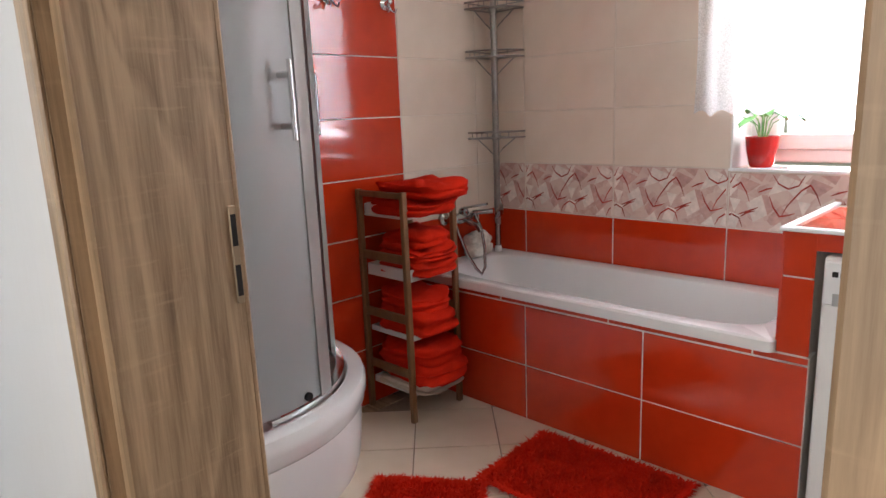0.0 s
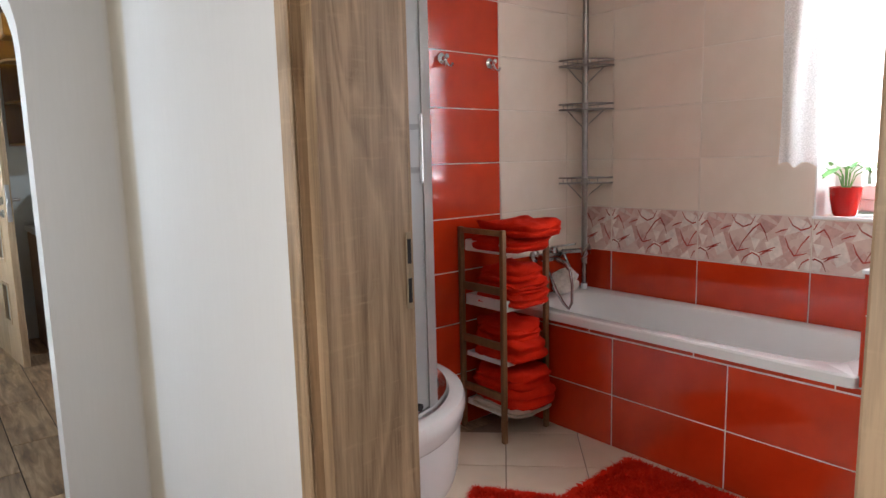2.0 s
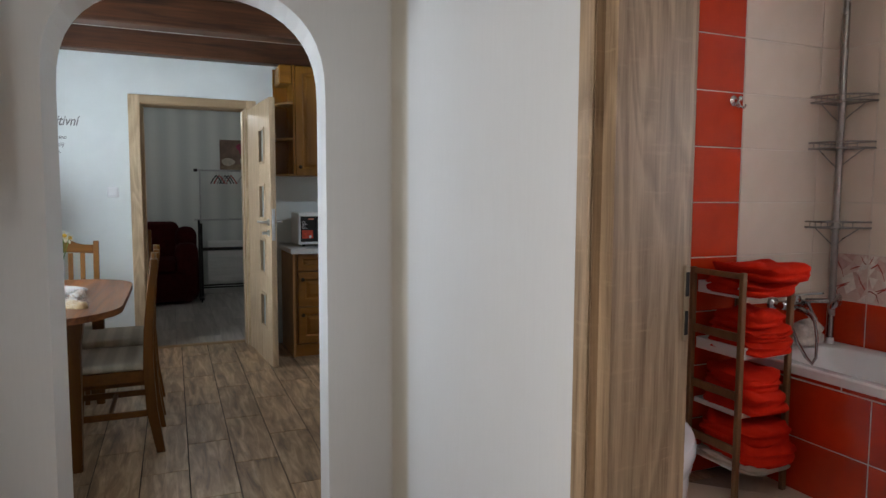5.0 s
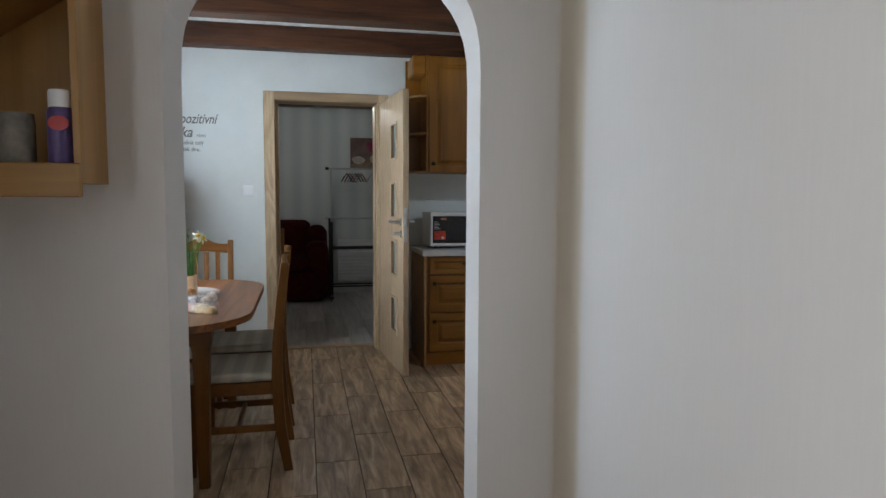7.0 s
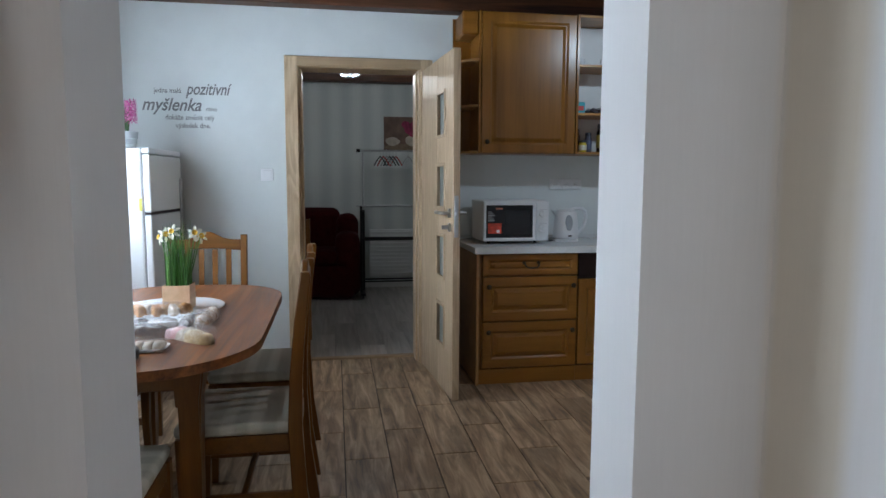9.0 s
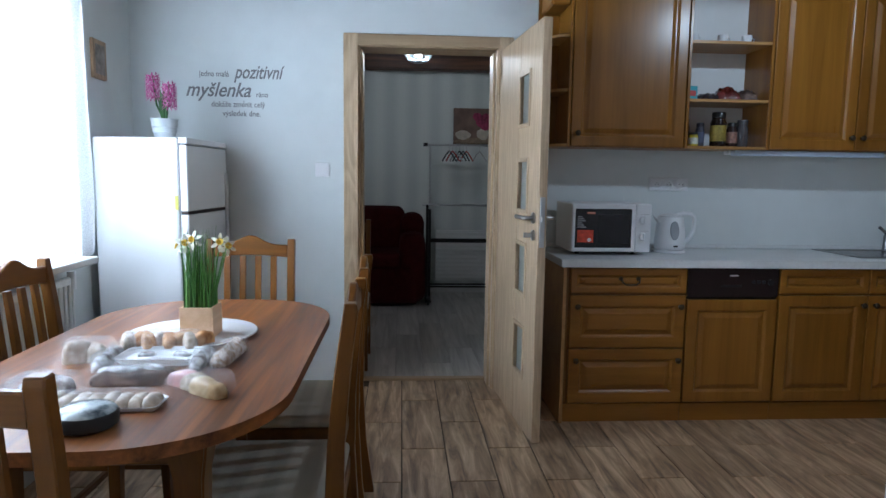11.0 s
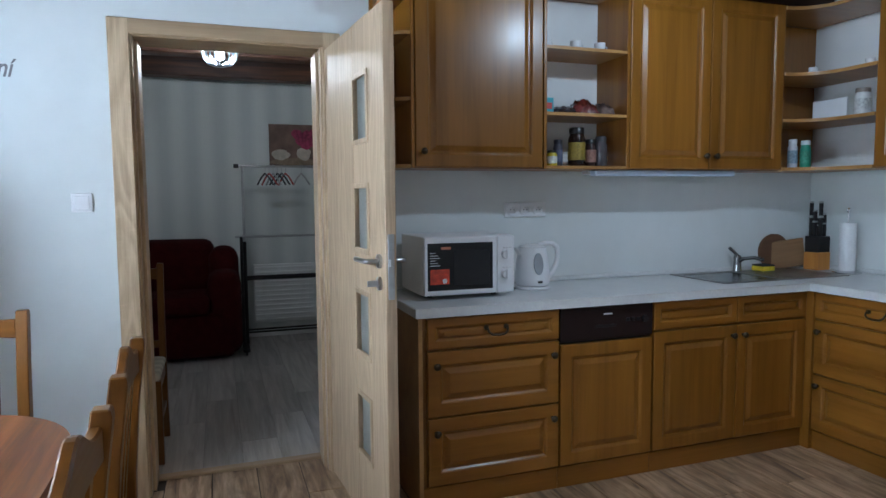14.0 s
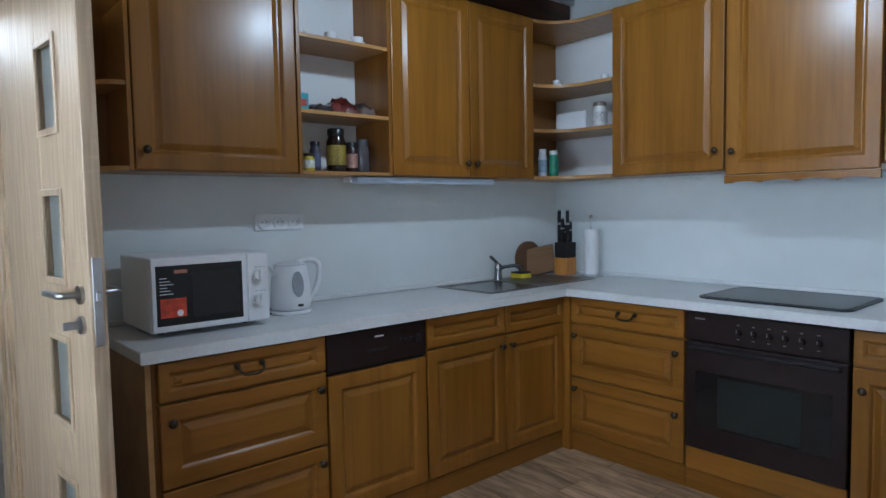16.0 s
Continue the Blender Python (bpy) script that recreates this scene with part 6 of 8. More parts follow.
def kettle():
    x, y, z = -5.33, 1.045, 0.87
    ob = thing("kettle", (x, y, z), "white plastic electric kettle on its base", "kettle", "kitchen appliances")
    part("base", lathe(bmesh.new(), (x, y, z), [(0.082, 0), (0.086, 0.006), (0.083, 0.016), (0.06, 0.018)], 32), WHITE_PLASTIC, ob, "white power base", 40)
    body = part("body", lathe(bmesh.new(), (x, y, z + 0.019), [(0.076, 0), (0.084, 0.008), (0.085, 0.04), (0.079, 0.11), (0.068, 0.178), (0.066, 0.186), (0.055, 0.190), (0.05, 0.195), (0.02, 0.199)], 36), WHITE_PLASTIC, ob, "white kettle body", 45)
    part("lid_seam", lathe(bmesh.new(), (x, y, z + 0.019), [(0.0662, 0.1845), (0.0668, 0.1855), (0.0662, 0.1865)], 36), plain("grey_seam", (0.4, 0.41, 0.42), 0.5), body, "thin grey lid seam", 40)
    bm = bmesh.new()
    sect = [(-0.052, 0.150, 0.030), (-0.072, 0.176, 0.026), (-0.092, 0.200, 0.016), (-0.098, 0.206, 0.010)]
    rings = [[bm.verts.new((x + w * math.cos(a), y + d - 0.6 * w * math.sin(a), z + h + 0.4 * w * math.sin(a))) for a in [2 * math.pi * i / 12 for i in range(12)]] for d, h, w in sect]
    for a, b in zip(rings, rings[1:]):
        for i in range(12):
            bm.faces.new((a[i], a[(i + 1) % 12], b[(i + 1) % 12], b[i]))
    bm.faces.new(rings[-1])
    part("spout", bm, WHITE_PLASTIC, body, "", 50)
    grip = [(0.030, 0.210), (0.075, 0.222), (0.112, 0.218), (0.136, 0.200), (0.141, 0.165), (0.134, 0.120), (0.114, 0.080), (0.088, 0.055), (0.072, 0.050)]
    bm = bmesh.new()
    rings = []
    for i, (d, h) in enumerate(grip):
        p, q = grip[max(i - 1, 0)], grip[min(i + 1, len(grip) - 1)]
        n = math.hypot(q[0] - p[0], q[1] - p[1])
        nd, nh = -(q[1] - p[1]) / n, (q[0] - p[0]) / n
        rings.append([bm.verts.new((x + 0.015 * math.cos(a), y + d + nd * 0.012 * math.sin(a), z + h + nh * 0.012 * math.sin(a))) for a in [2 * math.pi * k / 10 for k in range(10)]])
    for a, b in zip(rings, rings[1:]):
        for k in range(10):
            bm.faces.new((a[k], a[(k + 1) % 10], b[(k + 1) % 10], b[k]))
    bm.faces.new(rings[0])
    bm.faces.new(rings[-1])
    part("handle", bm, WHITE_PLASTIC, body, "white loop handle", 50)
    gauge = lathe(bmesh.new(), (0, 0, 0), [(0.024, -0.006), (0.024, 0.003), (0.02, 0.004)], 24, (1, 2.2))
    part("water_gauge", gauge, plain("grey_gauge", (0.34, 0.36, 0.38), 0.2), body, "grey oval water gauge", 40).matrix_basis = pose(x + 0.079, y - 0.006, z + 0.128, 90, 0, 90) @ pose(0, 0, 0, -7, 0, 0)
    part("switch", bx(x + 0.080, x + 0.089, y - 0.012, y + 0.012, z + 0.036, z + 0.046, bevel=0.002), BLACK_PLASTIC, body, "dark switch")
    part("cord", tube(bmesh.new(), [(x - 0.02, y - 0.08, z + 0.004), (x + 0.0, y - 0.12, z + 0.004), (x - 0.06, y - 0.15, z + 0.004), (x - 0.2, y - 0.10, z + 0.004)], 0.0035, 6), BLACK_PLASTIC, ob, "black power cord", 60)


kettle()


def socket_row():
    ob = thing("wall_sockets", (KW, 1.117, 1.25), "row of three white wall sockets", "socket")
    part("frame", bx(KW + 0.001, KW + 0.010, 0.998, 1.236, 1.213, 1.29, bevel=0.003), WHITE_PLASTIC, ob)
    for i in range(3):
        y = 1.117 + (i - 1) * 0.0745
        s = part("socket_face", lathe(bmesh.new(), (0, 0, 0), [(0.0325, 0), (0.0325, 0.005), (0.0215, 0.005), (0.0195, -0.002), (0.002, -0.002)], 24), WHITE_PLASTIC, ob, "white socket insert", 35)
        s.matrix_basis = Matrix.Translation((KW + 0.0105, y, 1.2515)) @ pose(0, 0, 0, 0, 90, 0)
        for dy in (-0.0095, 0.0095):
            part("pin_hole", rod(bmesh.new(), (KW + 0.008, y + dy, 1.2515), (KW + 0.0108, y + dy, 1.2515), 0.003, 8), BLACK_PLASTIC, ob, "dark pin hole")
        part("earth_pin", rod(bmesh.new(), (KW + 0.008, y, 1.262), (KW + 0.016, y, 1.262), 0.0024, 8), STEEL, ob, "steel earth pin")


socket_row()
tl = thing("cabinet_tube_lamp", (-5.40, 2.05, 1.44), "slim pale tube lamp under the wall cabinet", "lamp")
part("housing", bx(-5.43, -5.37, 1.38, 2.28, 1.428, 1.4515, bevel=0.004), WHITE_PLASTIC, tl)
part("diffuser", bx(-5.372, -5.315, 1.39, 2.27, 1.420, 1.4505, bevel=0.008, seg=2), plain("tube_diffuser", (0.55, 0.64, 0.78), 0.3), tl, "bluish plastic diffuser")


SINK_STEEL = plain("dull_sink_steel", (0.27, 0.262, 0.25), 0.3, 1.0, 0.2, 20, 0.05)


def sink():
    ob = thing("kitchen_sink", (-5.29, 2.45, 0.87), "stainless steel sink with drainer set in the worktop", "sink")
    y0, y1, x0, x1 = 2.015, 2.885, -5.52, -5.10
    bm = bmesh.new()
    box(bm, x0, x1, y0, y0 + 0.03, 0.8695, 0.874, 0.001)
    box(bm, x0, x1, y0 + 0.40, y1, 0.8695, 0.874, 0.001)
    box(bm, x0, x0 + 0.05, y0 + 0.03, y0 + 0.40, 0.8695, 0.874, 0.001)
    box(bm, x1 - 0.025, x1, y0 + 0.03, y0 + 0.40, 0.8695, 0.874, 0.001)
    rim = part("rim", bm, SINK_STEEL, ob, "dull steel rim")
    # flat plate, no recess: the basin's shade is put into its dull colour
    part("basin", bx(x0 + 0.05, x1 - 0.025, y0 + 0.03, y0 + 0.40, 0.8695, 0.8712), plain("basin_steel", (0.30, 0.30, 0.30), 0.25, 1.0, 0.3, 12, 0.05), ob, "dull steel basin")
    for i in range(7):
        part("drainer_rib", bx(x0 + 0.07 + i * 0.045, x0 + 0.078 + i * 0.045, y0 + 0.45, y1 - 0.05, 0.8735, 0.8762, bevel=0.001), SINK_STEEL, rim)


sink()
TAP_STEEL = plain("dull_tap_metal", (0.26, 0.26, 0.265), 0.25, 1.0, 0.15, 30, 0.0)
tap = thing("kitchen_tap", (-5.50, 2.45, 0.874), "grey metal kitchen mixer tap", "tap")
part("body", lathe(bmesh.new(), (-5.49, 2.47, 0.874), [(0.026, 0), (0.024, 0.01), (0.02, 0.06), (0.022, 0.08), (0.016, 0.095)], 18), TAP_STEEL, tap, "", 45)
part("spout", tube(bmesh.new(), [(-5.49, 2.47, 0.925), (-5.45, 2.475, 0.95), (-5.38, 2.49, 0.962), (-5.33, 2.50, 0.952)], 0.011, 10), TAP_STEEL, tap, "", 50)
part("lever", tube(bmesh.new(), [(-5.49, 2.47, 0.965), (-5.50, 2.455, 0.985), (-5.515, 2.43, 1.012)], 0.009, 8, ), TAP_STEEL, tap, "", 50)
sp = thing("dish_sponge", (-5.44, 2.60, 0.874), "yellow dish sponge with a dark scouring side", "sponge")
part("foam", bx(-5.49, -5.40, 2.575, 2.665, 0.8745, 0.902, bevel=0.006, seg=2), plain("yellow_foam", (0.72, 0.56, 0.03), 0.95, 0, 0.3, 120, 0.8), sp, "yellow foam")
part("scourer", bx(-5.488, -5.402, 2.577, 2.663, 0.903, 0.912, bevel=0.002), plain("dark_scourer", (0.03, 0.035, 0.03), 0.95, 0, 0.3, 200, 0.8), sp, "dark scouring pad")


def knife_block():
    ob = thing("knife_block", (-5.40, 2.99, 0.87), "orange wooden knife block with black handled knives", "knife block")
    x, y = -5.40, 2.985
    part("block", bx(x - 0.05, x + 0.05, y - 0.05, y + 0.05, 0.87, 0.975, bevel=0.004), wood("knife_block_wood", (0.42, 0.16, 0.03), (0.6, 0.27, 0.06), "z", 1, 0.4, 0.3), ob, "orange wood block")
    part("collar", bx(x - 0.048, x + 0.048, y - 0.048, y + 0.048, 0.976, 1.07, bevel=0.004), BLACK_PLASTIC, ob, "black insert")
    for i, (dx, dy, h) in enumerate(((-0.03, -0.02, 0.2), (0.0, -0.025, 0.15), (0.03, -0.015, 0.2), (-0.02, 0.02, 0.11), (0.025, 0.02, 0.13))):
        part("knife_handle", bx(x + dx - 0.008, x + dx + 0.008, y + dy - 0.011, y + dy + 0.011, 1.07, 1.07 + h, bevel=0.005, seg=2), BLACK_PLASTIC, ob, "black knife handle")
        part("bolster", bx(x + dx - 0.0085, x + dx + 0.0085, y + dy - 0.0115, y + dy + 0.0115, 1.07 + h * 0.55, 1.07 + h * 0.62), STEEL, ob, "steel band")
        part("end_cap", bx(x + dx - 0.0082, x + dx + 0.0082, y + dy - 0.0112, y + dy + 0.0112, 1.07 + h - 0.004, 1.07 + h + 0.008, bevel=0.003), STEEL, ob, "steel cap")


knife_block()
pr = thing("paper_towel_roll", (-5.20, 2.98, 0.87), "white paper towel roll on a chrome stand", "paper towel")
part("stand_base", lathe(bmesh.new(), (-5.20, 2.98, 0.87), [(0.075, 0), (0.075, 0.006), (0.06, 0.012)], 28), CHROME, pr, "chrome base", 40)
part("stand_rod", rod(bmesh.new(), (-5.20, 2.98, 0.88), (-5.20, 2.98, 1.225), 0.005, 10), CHROME, pr, "chrome rod", 40)
part("stand_tip", lathe(bmesh.new(), (-5.20, 2.98, 1.215), [(0.006, 0), (0.012, 0.008), (0.012, 0.018), (0.005, 0.026)], 14), CHROME, pr, "", 40)
part("roll", lathe(bmesh.new(), (-5.20, 2.98, 0.884), [(0.04, 0), (0.043, 0.004), (0.043, 0.268), (0.04, 0.272), (0.016, 0.272), (0.016, 0.2)], 28), plain("paper", (0.82, 0.82, 0.82), 0.9, 0, 0.04, 60, 0.4), pr, "white paper roll", 40)
cb = solid("cutting_board", bx(-0.13, 0.13, -0.009, 0.009, 0, 0.17, bevel=0.006, seg=2), wood("board_wood", (0.22, 0.12, 0.055), (0.36, 0.21, 0.10), "x", 0.7, 0.6), "brown wooden cutting board leaning on the wall", "cutting board")
cb.matrix_basis = pose(-5.515, 2.86, 0.872, 0, -8, 72)
bm = bmesh.new()
rod(bm, (0, -0.007, 0.105), (0, 0.007, 0.105), 0.105, 30)
rb = solid("cutting_board", bm, wood("dark_board_wood", (0.10, 0.045, 0.02), (0.19, 0.09, 0.04), "x", 0.7, 0.6), "round dark wooden board leaning behind another board", "cutting board", smooth=40)
rb.matrix_basis = pose(-5.538, 2.80, 0.872, 0, -4, 84)


HOB_GLASS = plain("hob_glass", (0.012, 0.013, 0.013), 0.22, 0, 0.2, 8, 0)
HOB_GLASS.node_tree.nodes["Principled BSDF"].inputs["Specular IOR Level"].default_value = 0.15


def hob():
    ob = thing("hob", (-4.0, 2.77, 0.87), "black glass ceramic hob with a dark metal frame", "hob", "kitchen appliances")
    def outline(x0, x1, y0, y1, c):
        out = []
        for cx, cy, a0 in ((x1 - c, y1 - c, 0), (x0 + c, y1 - c, 90), (x0 + c, y0 + c, 180), (x1 - c, y0 + c, 270)):
            out += [(cx + c * math.cos(radians(a0 + 15 * i)), cy + c * math.sin(radians(a0 + 15 * i))) for i in range(7)]
        return out
    part("frame", slab(bmesh.new(), outline(-4.32, -3.69, 2.55, 3.03, 0.06), 0.8695, 0.877), DARK_METAL, ob, "dark frame")
    part("glass", slab(bmesh.new(), outline(-4.305, -3.705, 2.565, 3.015, 0.055), 0.877, 0.879), HOB_GLASS, ob, "black ceramic glass")


hob()
sw = thing("light_switch", (KW, -0.934, 1.31), "white square light switch on the wall", "switch")
part("plate", bx(KW + 0.001, KW + 0.010, -0.974, -0.894, 1.269, 1.349, bevel=0.003), WHITE_PLASTIC, sw)
part("rocker", bx(KW + 0.0095, KW + 0.0145, -0.962, -0.906, 1.281, 1.337, bevel=0.002), WHITE_PLASTIC, sw)

# ---- dining corner ----
def seat_mat():
    k = Mat("striped_seat_fabric", 0.9)
    # bands of window light and shade, put into the cream fabric's colour
    w = k.maths("FRACT", k.maths("MULTIPLY", k.axis(1), 11.0))
    s = k.ramp(k.maths("ABSOLUTE", k.maths("SUBTRACT", w, 0.5)), (0.15, 0.0), (0.32, 1.0))
    weave = k.noise(300, 2)
    c = k.mix(s, (0.58, 0.545, 0.45), (0.44, 0.415, 0.335))
    c = k.mix(k.maths("MULTIPLY", weave, 0.3), c, (0.62, 0.58, 0.48))
    k.colour(c)
    k.bump(weave, 0.5, 0.002)
    return k.m


SEAT = seat_mat()


def dining_chair():
    """Faces -y, back at +y; the origin is on the floor under the seat."""
    ob = thing("dining_chair", (0, 0, 0), "brown wooden dining chair with slatted back and striped seat", "chair", "dining chairs")
    hw = 0.19
    cushion = part("seat", bx(-0.205, 0.205, -0.215, 0.185, 0.425, 0.468, bevel=0.018, seg=3), SEAT, ob, "striped cream upholstered seat", 40)
    bm = bmesh.new()
    for a in ((-hw, hw, -0.205, -0.183), (-hw, hw, 0.165, 0.187), (-hw - 0.01, -hw + 0.012, -0.19, 0.18), (hw - 0.012, hw + 0.01, -0.19, 0.18)):
        box(bm, *a, 0.365, 0.424, 0.003)
    part("seat_frame", bm, CHAIR_WOOD_X, ob)
    for s in (-1, 1):
        x = s * hw
        pts = [(0.243, 0.0), (0.212, 0.22), (0.200, 0.44), (0.203, 0.62), (0.216, 0.80), (0.236, 0.955), (0.233, 0.972), (0.203, 0.972), (0.178, 0.80), (0.160, 0.62), (0.152, 0.44), (0.162, 0.22), (0.203, 0.0)]
        bm = prism(bmesh.new(), pts, "x", x - 0.017, x + 0.017)
        bmesh.ops.bevel(bm, geom=bm.edges[:], offset=0.003, segments=1, affect="EDGES")
        part("back_post", bm, CHAIR_WOOD, ob)
        pts = [(-0.208, 0.0), (-0.203, 0.2), (-0.21, 0.424), (-0.172, 0.424), (-0.172, 0.2), (-0.182, 0.0)]
        bm = prism(bmesh.new(), pts, "x", x - 0.018, x + 0.018)
        bmesh.ops.bevel(bm, geom=bm.edges[:], offset=0.003, segments=1, affect="EDGES")
        part("front_leg", bm, CHAIR_WOOD, ob)
        part("side_stretcher", bx(x - 0.009, x + 0.009, -0.175, 0.18, 0.19, 0.222, bevel=0.003), CHAIR_WOOD_X, ob)
    part("cross_stretcher", bx(-hw + 0.01, hw - 0.01, -0.01, 0.01, 0.195, 0.217, bevel=0.003), CHAIR_WOOD_X, ob)
    n = 24
    top = [(-hw + 0.017 + (2 * hw - 0.034) * i / n, 0.945 + 0.045 * math.exp(-((i / n - 0.5) / 0.2) ** 2)) for i in range(n + 1)]
    low = [(x, z - 0.062 - 0.006 * math.cos(math.pi * i / n * 2)) for i, (x, z) in enumerate(top)][::-1]
    low = [(x, 0.885 + 0.012 * math.sin(math.pi * i / n)) for i, (x, z) in enumerate(low)]
    bm = prism(bmesh.new(), top + low, "y", 0.199, 0.221)
    bmesh.ops.bevel(bm, geom=[e for e in bm.edges if abs(e.verts[0].co.y - e.verts[1].co.y) < 1e-4], offset=0.004, segments=1, affect="EDGES")
    part("top_rail", bm, CHAIR_WOOD_X, ob, "arched top rail")
    part("lower_rail", bx(-hw + 0.017, hw - 0.017, 0.163, 0.183, 0.515, 0.555, bevel=0.004), CHAIR_WOOD_X, ob)
    for i in range(4):
        x = -0.108 + i * 0.072
        pts = [(0.166, 0.55), (0.18, 0.72), (0.2, 0.892), (0.214, 0.892), (0.196, 0.72), (0.181, 0.55)]
        bm = prism(bmesh.new(), pts, "x", x - 0.014, x + 0.014)
        part("slat", bm, CHAIR_WOOD, ob)
    return ob


chair = dining_chair()
chair.matrix_basis = pose(-3.515, -0.815, 0, 0, 0, 0)
copy_thing(chair, pose(-4.10, -0.82, 0, 0, 0, 1))
copy_thing(chair, pose(-4.66, -1.19, 0, 0, 0, 90))
copy_thing(chair, pose(-3.93, -1.53, 0, 0, 0, 178))
copy_thing(chair, pose(-2.98, -1.21, 0, 0, 0, -90))
copy_thing(chair, pose(-6.12, -0.90, 0, 0, 0, 90))


def dining_table():
    ob = thing("dining_table", (-3.75, -1.16, 0), "brown wooden dining table with rounded ends", "table")
    cx, cy, hx, hy, r = -3.752, -1.163, 0.76, 0.42, 0.34
    rim = []
    for qx, qy, a0 in ((1, 1, 0), (-1, 1, 90), (-1, -1, 180), (1, -1, 270)):
        for i in range(13):
            a = radians(a0 + 90 * i / 12)
            rim.append((cx + qx * (hx - 0.36) + 0.36 * math.cos(a), cy + qy * (hy - r) + r * math.sin(a)))
    bm = slab(bmesh.new(), rim, 0.72, 0.75)
    edges = [e for e in bm.edges if abs(e.verts[0].co.z - e.verts[1].co.z) < 1e-4]
    bmesh.ops.bevel(bm, geom=edges, offset=0.008, segments=3, profile=0.5, affect="EDGES")
    part("tabletop", bm, TABLE_WOOD, ob, "glossy brown wood grain top", 35)
    for y in (-0.955, -1.37):
        part("apron", bx(-4.30, -3.20, y - 0.011, y + 0.011, 0.63, 0.719, bevel=0.003), TABLE_WOOD, ob)
    for x in (-4.30, -3.20):
        part("apron", bx(x - 0.011, x + 0.011, -1.359, -0.966, 0.63, 0.719, bevel=0.003), CHAIR_WOOD, ob)
    for x in (-4.29, -3.21):
        for y in (-1.365, -0.945):
            bm = bmesh.new()
            sec = [(0.062, 0.719), (0.055, 0.66), (0.043, 0.60), (0.037, 0.40), (0.031, 0.12), (0.028, 0.0)]
            rings = [[bm.verts.new((x + sx * w * 0.8, y + sy * w * 0.8, z)) for sx, sy in ((-1, -1), (1, -1), (1, 1), (-1, 1))] for w, z in sec]
            for a, b in zip(rings, rings[1:]):
                for k in range(4):
                    bm.faces.new((a[k], a[(k + 1) % 4], b[(k + 1) % 4], b[k]))
            bm.faces.new(rings[0])
            bm.faces.new(rings[-1])
            bmesh.ops.bevel(bm, geom=[e for e in bm.edges if abs(e.verts[0].co.z - e.verts[1].co.z) > 0.01], offset=0.006, segments=2, affect="EDGES")
            part("leg", bm, CHAIR_WOOD, ob, "tapered brown leg", 30)
    return ob


dining_table()
solid("serving_plate", lathe(bmesh.new(), (-3.89, -1.155, 0.7505), [(0.10, 0), (0.195, 0.006), (0.205, 0.011), (0.203, 0.013), (0.14, 0.006), (0.02, 0.006)], 48), WHITE_GLOSS, "large round white plate on the dining table", "plate", smooth=40)


